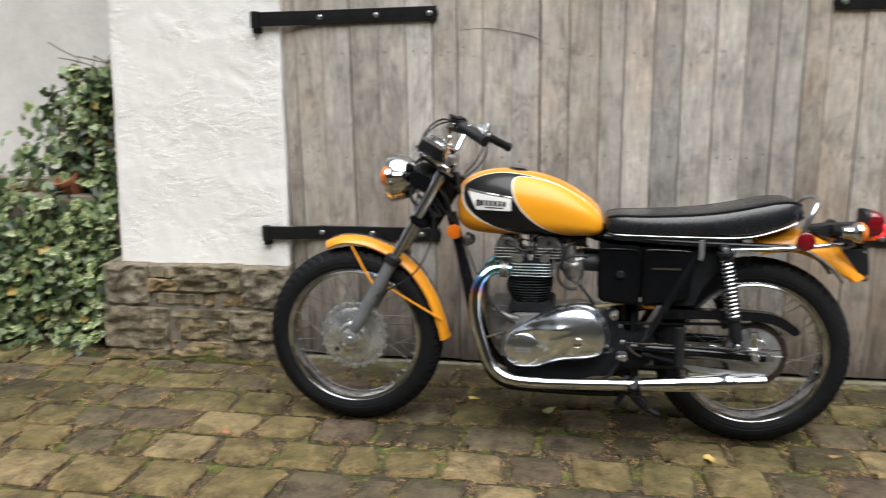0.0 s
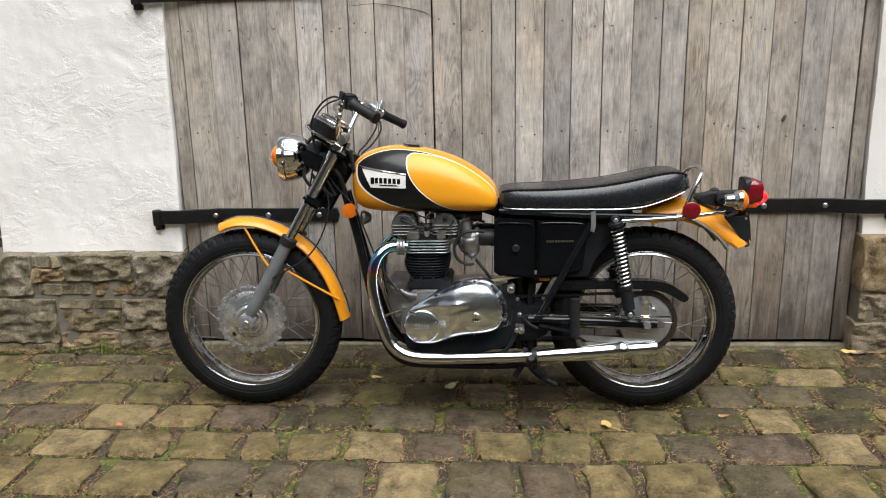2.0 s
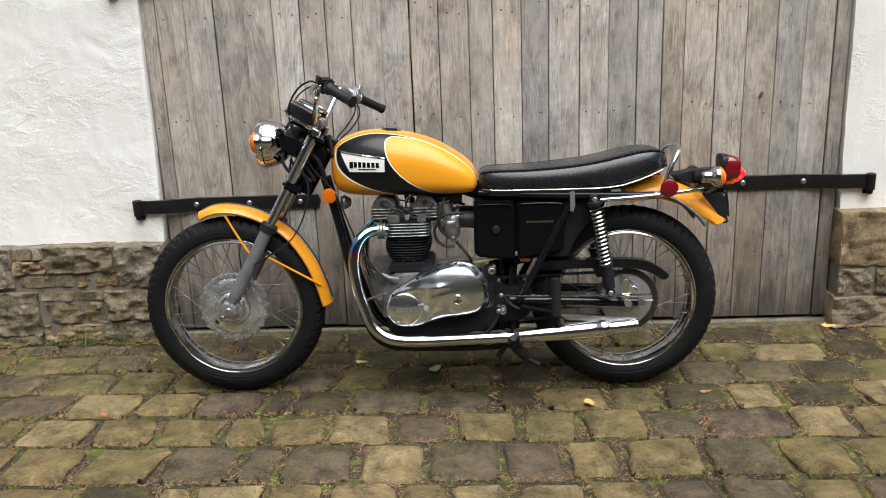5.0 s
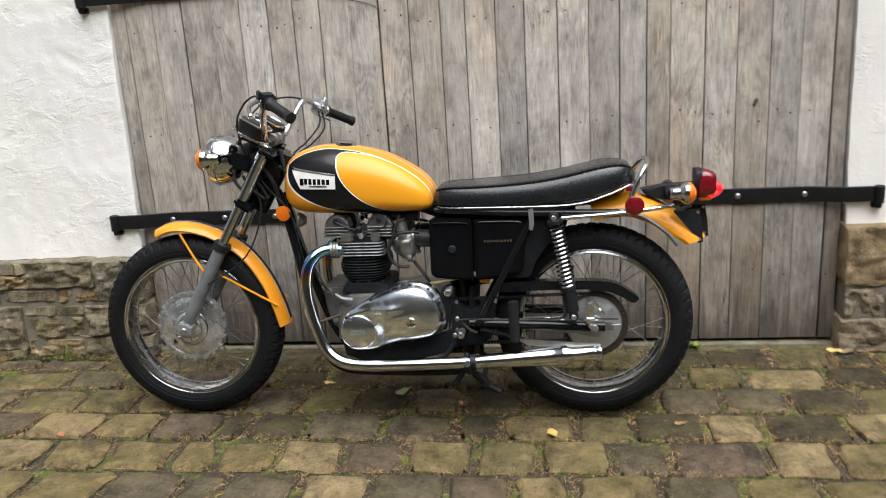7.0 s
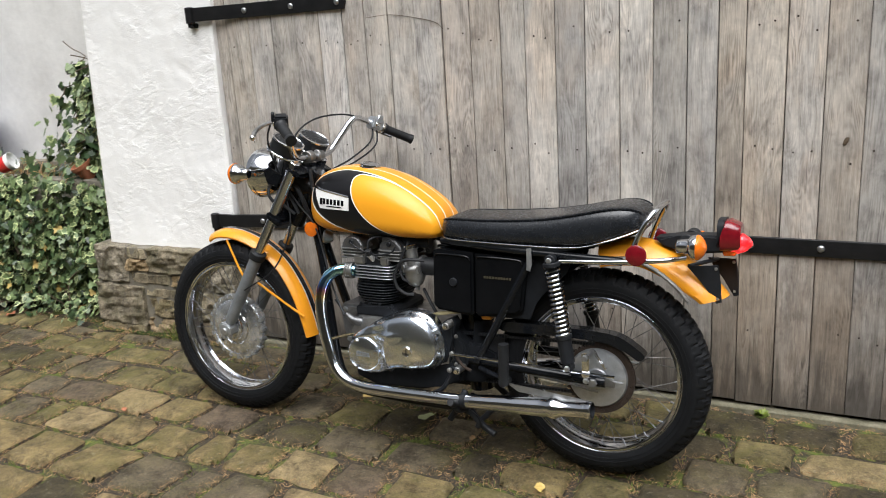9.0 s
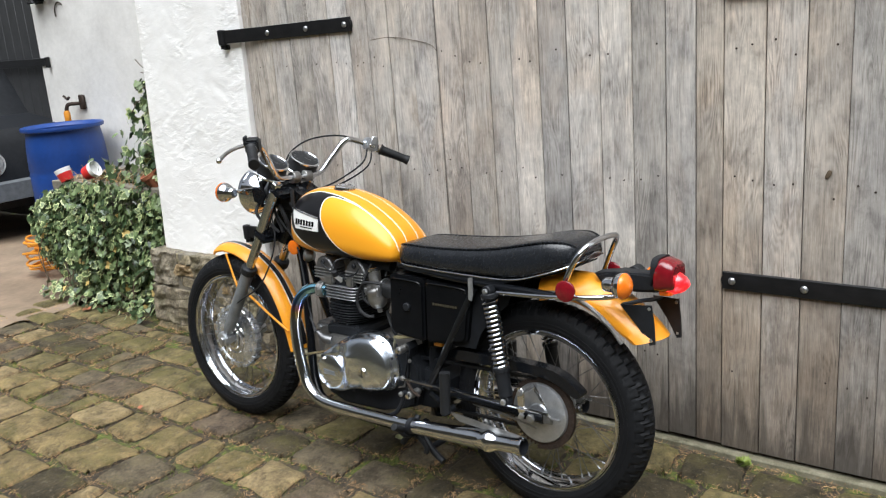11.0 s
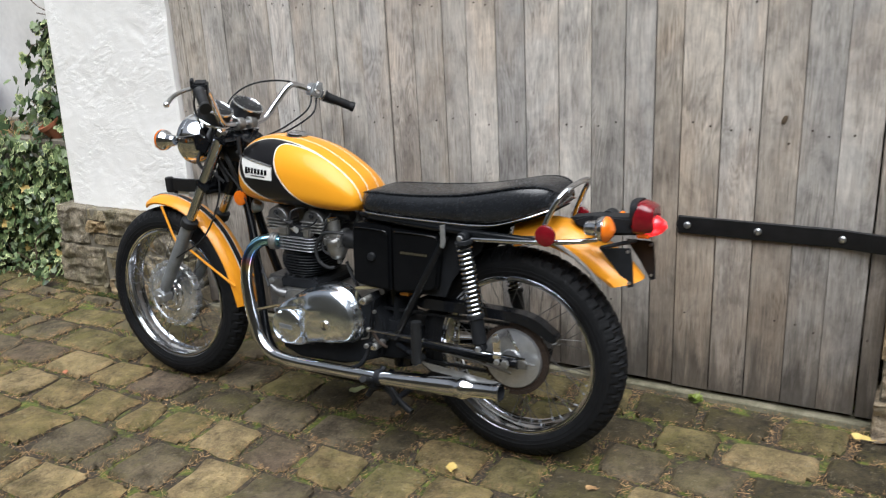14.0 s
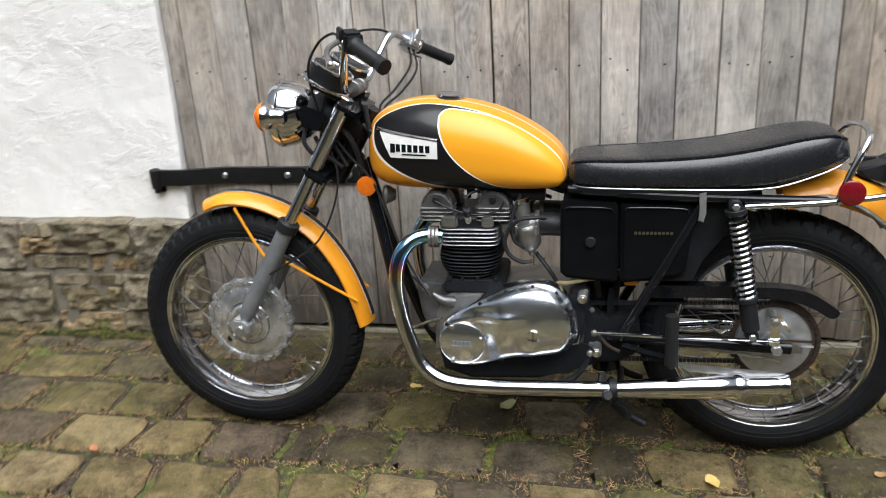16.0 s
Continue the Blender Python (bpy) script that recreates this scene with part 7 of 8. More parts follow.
lathe(bm, [(0, -0.05), (0.02, -0.05), (0.02, 0.035), (0, 0.035)], (-4.72, GARDEN_Y - 0.02, 1.43), (0, 0, 1), 12)
part("hinge_pin", bm, M["iron"], sh)
# earth and flags beyond the setts
bm = B()
nx, ny = 40, 20
vs = [[bm.verts.new((-9.5 + 6.95 * i / nx + (0.12 * noise.noise((j * 0.7, 3, 0)) if i == nx else 0), 2.6 + 2.2 * j / ny, -0.004 + 0.012 * noise.noise((i * 0.4, j * 0.4, 0)))) for i in range(nx + 1)] for j in range(ny + 1)]
for j in range(ny):
    for i in range(nx):
        bm.faces.new((vs[j][i], vs[j][i + 1], vs[j + 1][i + 1], vs[j + 1][i]))
tagged(obj("path", bm, M["earth"]), "worn reddish brown path beside the planter", "path", kind="structure")

# blue barrel
bm = B()
lathe(bm, [(0.0, 0.0), (0.255, 0.0), (0.270, 0.02), (0.285, 0.20), (0.291, 0.30), (0.285, 0.32), (0.291, 0.34), (0.293, 0.60), (0.287, 0.62), (0.293, 0.64), (0.285, 0.80), (0.272, 0.90), (0.270, 0.925), (0.300, 0.930), (0.304, 0.945), (0.300, 0.958), (0.285, 0.955), (0.262, 0.93), (0.262, 0.60), (0.0, 0.60)], (0, 0, 0), (0, 0, 1), 48)
br = obj("water_barrel", bm, M["blue"])
br.matrix_basis = pose(-4.03, 4.345, 0)
tagged(br, "blue plastic water barrel, open at the top", "barrel")
# brass tap with an orange hose connector on the back wall
TP = thing("garden_tap", pose(-4.36, GARDEN_Y, 1.06), "weathered brass garden tap on the white wall", "tap")
part("tap_body", tube(B(), [(0.03, -0.005, 0.02), (0.0, -0.05, 0.02), (-0.04, -0.09, 0.015), (-0.06, -0.10, -0.03)], 0.016, 10), M["rust"], TP)
part("tap_handle", tube(B(), [(-0.10, -0.08, 0.085), (-0.05, -0.08, 0.06), (-0.02, -0.08, 0.075)], 0.010, 8), M["rust"], TP)
part("wall_plate", box(B(), (0.02, -0.03, -0.03), (0.09, 0.0, 0.09), 0.01), M["rust"], TP)
part("hose_connector", lathe(B(), [(0, 0), (0.020, 0), (0.026, 0.02), (0.026, 0.08), (0.018, 0.10), (0, 0.10)], (-0.06, -0.10, -0.13), (0, 0, 1), 16), M["orange"], TP, "orange plastic hose connector")
# small horseshoe high on the wall
hs = obj("wall_ring", tube(B(), [(0.07 * math.sin(t), 0, 0.085 * math.cos(t)) for t in [radians(-105 + 150 * i / 12) for i in range(13)]], 0.005, 8, 3), M["rust"])
hs.matrix_basis = pose(-4.405, GARDEN_Y - 0.012, 1.80)
tagged(hs, "rusty iron half ring hung on the white wall", "iron ring")
# bulkhead lamp beside the dark doors, unlit
WL = thing("wall_lamp", pose(-4.69, GARDEN_Y, 1.89), "grey bulkhead lamp on the white wall, unlit", "wall lamp")
part("lamp_base", box(B(), (-0.085, -0.035, 0.0), (0.085, 0.006, 0.25), 0.02, 3), M["satin"], WL)
part("diffuser", box(B(), (-0.070, -0.125, 0.012), (0.070, -0.034, 0.238), 0.03, 4), M["lamp_grey"], WL, "smoky grey diffuser")
part("guard_band", box(B(), (-0.078, -0.080, 0.004), (0.078, -0.062, 0.246), 0.006, 2), M["satin"], WL)
wl_ = obj("wall_lamp", lathe(B(), [(0, 0), (0.07, 0), (0.10, 0.03), (0.10, 0.08), (0.05, 0.14), (0, 0.15)], (0, 0, 0), (0, -0.5, 0.86), 20), M["cast"])
wl_.matrix_basis = pose(-4.50, GARDEN_Y - 0.03, 2.00)
tagged(wl_, "grey bulkhead lamp high on the white wall", "wall lamp")
# orange hose in a heap
bm = B()
rng = random.Random(3)
pts = []
for i in range(150):
    t = i * 0.55
    pts.append((0.12 * math.cos(t) * (1 + 0.25 * math.sin(i * 0.37)) + 0.03 * math.sin(i * 0.9), 0.11 * math.sin(t) + 0.05 * math.sin(i * 0.13), 0.03 + 0.0016 * i + 0.012 * math.sin(t * 1.3)))
tube(bm, pts, 0.0085, 6, 2)
hz = obj("garden_hose", bm, M["orange"])
hz.matrix_basis = pose(-3.42, 3.74, 0)
tagged(hz, "heap of coiled orange garden hose", "hose")
# vehicle parked before the dark doors: only its grey corner and one lamp come into view
CAR = thing("parked_car", pose(-5.68, 4.42 - 0.0, 0), "dark grey car parked before the black doors", "car")
bm = B()
prism(bm, [(-1.9, 0.30), (-1.9, 0.95), (-1.2, 1.02), (-0.6, 1.45), (0.0, 1.45), (0.35, 1.0), (0.86, 0.92), (0.95, 0.80), (0.96, 0.34), (0.80, 0.26)], -0.45, 0.45, 0.06, 3)
part("body", bm, M["satin"], CAR)
bm = B()
prism(bm, [(0.93, 0.34), (1.02, 0.36), (1.02, 0.50), (0.93, 0.52)], -0.46, 0.46, 0.03, 2)
part("bumper", bm, M["grey_alloy"], CAR, "grey bumper")
for y in (-0.33, 0.33):
    bm = B()
    lathe(bm, [(0, 0.02), (0.05, 0.016), (0.078, 0.0), (0.088, -0.004), (0.088, -0.03), (0, -0.03)], (0.965, y, 0.66), (1, 0, 0), 24)
    lamp = part("headlamp", bm, M["glass"], CAR, "round headlamp")
    bm = B()
    lathe(bm, [(0.080, 0.006), (0.096, 0.0), (0.096, -0.02), (0.080, -0.02)], (0.965, y, 0.66), (1, 0, 0), 24, closed=True)
    part("lamp_rim", bm, M["chrome"], lamp)
for x in (-1.3, 0.5):
    for y in (-0.42, 0.42):
        bm = B()
        lathe(bm, [(0, -0.08), (0.26, -0.08), (0.31, -0.04), (0.31, 0.04), (0.26, 0.08), (0, 0.08)], (x, y, 0.31), (0, 1, 0), 28)
        part("wheel", bm, M["tyre"], CAR)

# planter: a stone trough full of earth
PX0, PX1, PY0, PY1, PZ = -3.05, -1.74, 3.66, 4.25, 0.70
PT = thing("stone_planter", pose((PX0 + PX1) / 2, PY0, 0), "raised stone planter hidden under hanging ivy", "planter")
ox, oy = (PX0 + PX1) / 2, PY0
rng = random.Random(14)
for lo, hi in (((PX0, PY0, 0), (PX1, PY0 + 0.10, PZ)), ((PX0, PY1 - 0.10, 0), (PX1, PY1, PZ)), ((PX0, PY0 + 0.1, 0), (PX0 + 0.10, PY1 - 0.1, PZ)), ((PX1 - 0.10, PY0 + 0.1, 0), (PX1, PY1 - 0.1, PZ))):
    bm = B()
    rough_block(bm, (lo[0] - ox, lo[1] - oy, lo[2]), (hi[0] - ox, hi[1] - oy, hi[2]), rng, 0.02, 0.006, 6)
    part("side_wall", bm, M["mortar"], PT)
bm = B()
k = 16
vs = [[bm.verts.new((PX0 + 0.09 - ox + (PX1 - PX0 - 0.18) * i / k, 0.09 + (PY1 - PY0 - 0.18) * j / 6, PZ - 0.03 + 0.03 * noise.noise((i * 0.5, j * 0.7, 3)))) for i in range(k + 1)] for j in range(7)]
for j in range(6):
    for i in range(k):
        bm.faces.new((vs[j][i], vs[j][i + 1], vs[j + 1][i + 1], vs[j + 1][i]))
part("earth", bm, M["soil"], PT, "dark earth")


def cup(name, at, tilt, label):
    t = thing(name, pose(*at, *tilt) @ Matrix.Scale(0.88, 4), label, "cup")
    part("red_half", lathe(B(), [(0, 0), (0.046, 0), (0.054, 0.060), (0, 0.060)], (0, 0, 0), (0, 0, 1), 20), M["red_plastic"], t)
    part("white_half", lathe(B(), [(0, 0.061), (0.0542, 0.061), (0.058, 0.092), (0.055, 0.092), (0.050, 0.066), (0, 0.066)], (0, 0, 0), (0, 0, 1), 20), M["white_plastic"], t)


cup("plastic_pot", (-2.84, 3.66, 0.705), (8, -20, 0), "small red plastic pot with a white rim leaning in the planter")
cup("plastic_pot", (-2.56, 3.63, 0.765), (0, 66, 25), "red and white plastic pot lying on its side")
tp_ = obj("terracotta_pot", lathe(B(), [(0, 0), (0.040, 0), (0.054, 0.072), (0.060, 0.074), (0.061, 0.095), (0.055, 0.096), (0.050, 0.066), (0, 0.06)], (0, 0, 0), (0, 0, 1), 24), M["terracotta"])
tp_.matrix_basis = pose(-1.99, 3.74, 0.70, 25, -15, 0)
tagged(tp_, "tilted terracotta pot among the ivy", "flower pot")


LOBES = [(0.0, 0.0), (0.30, -0.16), (0.56, 0.10), (0.34, 0.34), (0.40, 0.62), (0.14, 0.74), (0.0, 1.06)]


def leaf_shape(bm, m, size, fold, green, rim=None):
    """A lobed ivy leaf, folded along its rib; rim: the material of a pale margin."""
    base = Vector((0, 0.38, 0))
    for s in (-1, 1):
        outer = [bm.verts.new(m @ Vector((s * x * size, y * size, fold * x * size))) for x, y in LOBES]
        c = bm.verts.new(m @ (base * size))
        if rim is None:
            for p, q in zip(outer, outer[1:]):
                bm.faces.new((c, p, q) if s > 0 else (c, q, p)).material_index = green
        else:
            inner = [bm.verts.new(m @ Vector((s * x * 0.68 * size, (0.38 + (y - 0.38) * 0.70) * size, fold * x * 0.68 * size + 0.0002))) for x, y in LOBES]
            for i in range(len(outer) - 1):
                bm.faces.new((c, inner[i], inner[i + 1]) if s > 0 else (c, inner[i + 1], inner[i])).material_index = green
                q = (inner[i], outer[i], outer[i + 1], inner[i + 1])
                bm.faces.new(q if s > 0 else q[::-1]).material_index = rim


def ivy(name, spots, label, seed, size=(0.030, 0.055), pale=0.6, dark=0.2, rise=1.0):
    """Leaves and stems over a set of (place, outward direction) spots."""
    rng = random.Random(seed)
    t = thing(name, pose(*spots[0][0]), label, "ivy")
    inv = Matrix.Translation(-Vector(spots[0][0]))
    bm = B()
    for p, d in spots:
        d = Vector(d).normalized()
        fall = Vector((rng.gauss(0, 0.9), rng.gauss(0, 0.5) - 0.25, -0.7 + rng.gauss(0, 0.8)))
        y = (fall - d * fall.dot(d) * 0.6).normalized()
        nrm = (d + Vector((rng.gauss(0, 0.7), rng.gauss(0, 0.5), rng.gauss(0.55, 0.6)))).normalized()
        x = y.cross(nrm).normalized()
        nrm = x.cross(y)
        m = inv @ Matrix.Translation(p) @ Matrix((x, y, nrm)).transposed().to_4x4()
        r = rng.random()
        if r < pale:
            leaf_shape(bm, m, rng.uniform(*size), rng.uniform(-0.35, 0.1), 0, 1)
        else:
            leaf_shape(bm, m, rng.uniform(*size), rng.uniform(-0.35, 0.1), 2 if r < pale + dark else (3 if r > 0.992 else 0))
    lv = part("leaves", bm, [M[k] for k in ("leaf", "pale_leaf", "dark_leaf", "yellow_leaf")], t, smooth=0)
    lv["kind"] = "stuff"
    bm = B()
    for _ in range(max(6, len(spots) // 40)):
        p = Vector(rng.choice(spots)[0])
        q = [p]
        for _ in range(3):
            q.append(q[-1] + Vector((rng.gauss(0, 0.05), rng.gauss(0.02, 0.02), rng.uniform(0.05, 0.11) * rise)))
        tube(bm, [inv @ v for v in q], 0.003, 5, 2)
    st = part("stem", bm, M["twig"], t)
    st["kind"] = "stuff"
    return t


# ivy hanging over the planter's front in an uneven, rounded curtain
rng = random.Random(50)
spots = []
while len(spots) < 4600:
    x = rng.uniform(PX0 - 0.16, PX1 + 0.02)
    z = 0.80 * rng.random()
    u = (x + 2.42) / 0.72
    top = 0.725 - 0.06 * max(0, u) ** 2 - 0.16 * max(0, -u) ** 2 + 0.05 * noise.noise((x * 5, 1, 0))
    foot = 0.05 + 0.16 * max(0, -u - 0.25) + 0.04 * noise.noise((x * 7, 5, 0))
    if z > top or z < foot:
        continue
    if noise.noise((x * 7, z * 7, 9)) < -0.42:
        continue
    w = (z - foot) / max(0.05, top - foot)
    bulge = 0.10 + 0.13 * math.sin(math.pi * min(1, 0.15 + 0.75 * w)) + 0.08 * noise.noise((x * 3.1, z * 3.1, 4))
    bulge *= 1 - 0.45 * min(1, abs(u)) ** 2
    y = PY0 - bulge * rng.uniform(0.3, 1.0)
    spots.append(((x, y, z), (rng.gauss(0, 0.25), -1, 0.35)))
ivy("ivy_curtain", spots, "variegated green and cream ivy hanging over the planter", 6, (0.024, 0.050), 0.27, 0.32, -0.8)
# a darker plant climbing in the corner beside the white wall
spots = []
while len(spots) < 2200:
    z = rng.uniform(0.60, 1.30)
    reach = 0.42 * (1 - (z - 0.60) / 0.74) + 0.10
    x = -1.72 - abs(rng.gauss(0, reach * 0.75))
    y = 3.66 + rng.uniform(-0.02, 0.50) + (z - 0.62) * 0.1
    if noise.noise((x * 6, z * 6, 2)) < -0.22:
        continue
    spots.append(((x, y, z), (rng.gauss(-0.2, 0.4), -1, 0.4)))
ivy("climbing_ivy", spots, "green ivy climbing in the corner of the wall", 7, (0.034, 0.062), 0.22, 0.42, 0.35)
spots = []
for i in range(110):
    z = 1.0 + 0.32 * rng.random()
    spots.append(((-1.80 - 0.10 * math.sin(z * 6) - 0.05 * rng.random(), 3.66 + 0.1 * rng.random(), z), (0, -1, 0.3)))
ivy("ivy_shoot", spots, "slender ivy shoot reaching up the wall", 8, (0.030, 0.050), 0.3, 0.2, 0.4)
# dry stalks and old growth standing in the planter's earth
DRY = B()
for _ in range(150):
    x, y = rng.uniform(-2.95, -2.05), rng.uniform(3.64, 3.92)
    p = Vector((x, y, 0.67))
    lean = Vector((rng.gauss(0, 0.6), rng.gauss(-0.1, 0.5), 1)).normalized()
    tall = rng.uniform(0.05, 0.13)
    tube(DRY, [p, p + lean * tall * 0.6, p + lean * tall + Vector((rng.gauss(0, 0.02), rng.gauss(0, 0.02), -0.01))], 0.0014, 4, 2)
tagged(obj("dry_stalks", DRY, M["straw"], smooth=0), "dry brown stalks standing in the planter's earth", "dry plants", kind="stuff")
# strays at the foot
spots = [((rng.uniform(-2.9, -1.75), rng.uniform(3.36, 3.56), rng.uniform(0.01, 0.10)), (0, -0.6, 1)) for _ in range(260)]
ivy("ivy_fringe", spots, "ivy runners creeping onto the setts", 9, (0.024, 0.042), 0.5, 0.2)


# ---- setts: rows of worn stone along the doors, nearest ones as single pieces ----
def sett_mesh(bm, x0, x1, y0, y1, rng, top, slot=0, side=1):
    """A worn sett: rounded corners, domed and uneven top, sides down into the joint."""
    sk = rng.uniform(-0.010, 0.010)
    off = Vector((rng.uniform(-90, 90), rng.uniform(-90, 90), 0))
    w, d = x1 - x0, y1 - y0
    cx, cy = (x0 + x1) / 2, (y0 + y1) / 2
    tx, ty = rng.uniform(-0.018, 0.018), rng.uniform(-0.018, 0.018)
    edge = rng.uniform(0.011, 0.019)
    us = [-1, -1 + 2 * edge / w, -0.33, 0.33, 1 - 2 * edge / w, 1]
    vs = [-1, -1 + 2 * edge / d, -0.3, 0.3, 1 - 2 * edge / d, 1]
    g = []
    for v in vs:
        row = []
        for u in us:
            au, av = abs(u), abs(v)
            x, y = cx + u * w / 2, cy + v * d / 2
            p = Vector((x, y, 0)) + off
            if au == 1 and av == 1:
                x -= math.copysign(rng.uniform(0.012, 0.028), u)
                y -= math.copysign(rng.uniform(0.009, 0.022), v)
            x += noise.noise(p * 11) * 0.020 + sk * v
            y += noise.noise(p * 11 + Vector((9, 9, 9))) * 0.013
            z = top + tx * u * w + ty * v * d - 0.0022 * (u * u + v * v) + noise.noise(p * 20) * 0.0040
            if au == 1 or av == 1:
                z -= rng.uniform(0.009, 0.015)
            row.append(bm.verts.new((x, y, z)))
        g.append(row)
    k = len(us)
    for j in range(k - 1):
        for i in range(k - 1):
            bm.faces.new((g[j][i], g[j][i + 1], g[j + 1][i + 1], g[j + 1][i])).material_index = slot
    rim = [g[0][i] for i in range(k)] + [g[j][k - 1] for j in range(1, k)] + [g[k - 1][i] for i in range(k - 2, -1, -1)] + [g[j][0] for j in range(k - 2, 0, -1)]
    low = [bm.verts.new((v.co.x * 1.0, v.co.y, -0.045)) for v in rim]
    for i in range(len(rim)):
        j = (i + 1) % len(rim)
        bm.faces.new((rim[j], rim[i], low[i], low[j])).material_index = side
    return bm


ROWS_Y = [3.440, 3.258, 3.088, 2.882, 2.686, 2.478, 2.236]
while ROWS_Y[-1] > -1.2:
    ROWS_Y.append(ROWS_Y[-1] - (0.212 + 0.018 * math.sin(len(ROWS_Y) * 2.3)))
# joints that show clearly in six of the rows
KNOWN = {
    3.44: [-1.497, -1.268, -0.979, -0.751, -0.514, -0.266, -0.045, 0.174, 0.414, 0.641, 0.865, 1.087, 1.307, 1.536, 1.774, 1.999],
    3.258: [-1.398, -1.047, -0.82, -0.585, -0.371, -0.159, 0.05, 0.282, 0.51, 0.737, 0.961, 1.195, 1.426, 1.643, 1.928],
    3.088: [-1.418, -1.189, -0.899, -0.655, -0.417, -0.215, -0.004, 0.206, 0.413, 0.608, 0.833, 1.057, 1.299, 1.524, 1.746, 1.985],
    2.882: [-1.275, -0.987, -0.718, -0.491, -0.259, -0.141, 0.072, 0.342, 0.599, 0.761, 1.011, 1.194, 1.434, 1.628, 1.891],
    2.686: [-1.179, -1.057, -0.809, -0.582, -0.343, -0.189, 0.024, 0.239, 0.453, 0.683, 0.885, 1.109, 1.3, 1.588, 1.793],
    2.478: [-0.999, -0.747, -0.478, -0.235, -0.1, 0.148, 0.376, 0.609, 0.807, 0.987, 1.242, 1.48, 1.699]}
rng = random.Random(31)
near, far = 0, B()
KINDS = ["sett_buff", "sett_tan", "sett_olive", "sett_grey", "sett_mauve", "sett_dark"]
JOINTS = []
for y1, y0 in zip(ROWS_Y, ROWS_Y[1:]):
    xs = list(KNOWN.get(y1, []))
    if not xs:
        xs = [0.15 + rng.uniform(-0.1, 0.1)]
    while xs[-1] < 4.2:
        xs.append(xs[-1] + rng.choice((0.15, 0.19, 0.22, 0.24, 0.26)) + rng.uniform(-0.02, 0.02))
    while xs[0] > -2.75:
        xs.insert(0, xs[0] - rng.choice((0.13, 0.19, 0.21, 0.23, 0.26)) - rng.uniform(-0.02, 0.02))
    for a, b in zip(xs, xs[1:]):
        if b < -2.75 or a > 4.2:
            continue
        if y0 > 1.4:
            JOINTS.append((b, y0, y1))
        gx, gy = rng.uniform(0.011, 0.021), rng.uniform(0.009, 0.017)
        if y1 > 3.40 and a < -0.82:
            if b > -1.72:
                gy += 0.02
        top = rng.uniform(-0.008, 0.007)
        # mossier stones along the walls, paler where used; the tones also carry shade
        damp_shade = min(1.0, max(0.0, (y1 - 2.72) / 0.36))
        if 2.80 < y1 < 3.30 and -0.35 < (a + b) / 2 < 1.10:     # darker picks paint the machine's shadow into the stones
            damp_shade = 2.2
        # unseen stones farther out, darkened to cut bounced light and reflections
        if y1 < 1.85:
            damp_shade = 0.8
        share = (max(0.0, 0.34 - 0.31 * damp_shade), max(0.0, 0.38 - 0.26 * damp_shade), 0.14 + 0.18 * damp_shade, 0.08 + 0.12 * damp_shade, 0.05, 0.01 + 0.30 * damp_shade)
        if 2.40 < y1 < 2.80 and 0.30 < (a + b) / 2 < 1.50:     # browner, darker picks beside the machine hold part of its shade
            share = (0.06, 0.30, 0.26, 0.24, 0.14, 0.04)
        # darkest picks in the row below the machine paint in its shadow
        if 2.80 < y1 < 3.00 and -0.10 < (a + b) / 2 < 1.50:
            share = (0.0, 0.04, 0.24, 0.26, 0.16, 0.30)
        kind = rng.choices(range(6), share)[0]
        lo = y0 + gy
        hi = y1 - gy - (0.045 if (y1 > 3.4 and ((-1.72 < b and a < -0.80) or b > 2.03)) else 0.0)
        if hi - lo < 0.03:
            continue
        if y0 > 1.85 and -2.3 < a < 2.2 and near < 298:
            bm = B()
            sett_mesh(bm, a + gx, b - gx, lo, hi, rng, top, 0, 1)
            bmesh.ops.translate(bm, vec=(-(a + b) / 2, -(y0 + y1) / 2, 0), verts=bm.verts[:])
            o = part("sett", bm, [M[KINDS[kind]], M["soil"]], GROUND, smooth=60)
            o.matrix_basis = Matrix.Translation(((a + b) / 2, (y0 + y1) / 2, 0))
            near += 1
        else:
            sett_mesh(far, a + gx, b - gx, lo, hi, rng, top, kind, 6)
tagged(part("more_setts", far, [M[k] for k in KINDS] + [M["soil"]], GROUND, smooth=60), kind="stuff")


# ---- litter, moss and grass on the ground ----
def flat_leaf(name, at, size, turn, material, label, curl=0.25):
    bm = B()
    k = 7
    mid = [bm.verts.new((0, size * (i / (k - 1) - 0.5), 0.15 * size * curl * math.sin(i))) for i in range(k)]
    for s in (-1, 1):
        side = [bm.verts.new((s * size * 0.36 * math.sin(math.pi * min(0.97, max(0.03, i / (k - 1)))) ** 0.8, size * (i / (k - 1) - 0.5), size * curl * 0.5 * (0.4 + 0.6 * math.sin(i * 1.3 + s)))) for i in range(k)]
        for i in range(k - 1):
            bm.faces.new((mid[i], side[i], side[i + 1], mid[i + 1]))
    tube(bm, [(0, -size * 0.5, 0), (0.004, -size * 0.75, 0.004)], 0.0012, 5, 1)
    o = obj(name, bm, material)
    o.matrix_basis = pose(*at, 0, 0, turn)
    tagged(o, label, "leaf", "fallen leaves")


flat_leaf("fallen_leaf", (0.930, 2.706, 0.010), 0.050, 30, M["yellow_leaf"], "pale yellow fallen leaf on the setts")
flat_leaf("fallen_leaf", (0.067, 3.101, 0.008), 0.038, 80, M["yellow_leaf"], "pale yellow fallen leaf on the setts")
flat_leaf("fallen_leaf", (0.370, 3.02, 0.008), 0.060, 140, M["pale_leaf"], "grey green fallen leaf under the motorcycle")
flat_leaf("fallen_leaf", (0.600, 2.93, 0.008), 0.032, 20, M["straw"], "small brown fallen leaf on the setts")
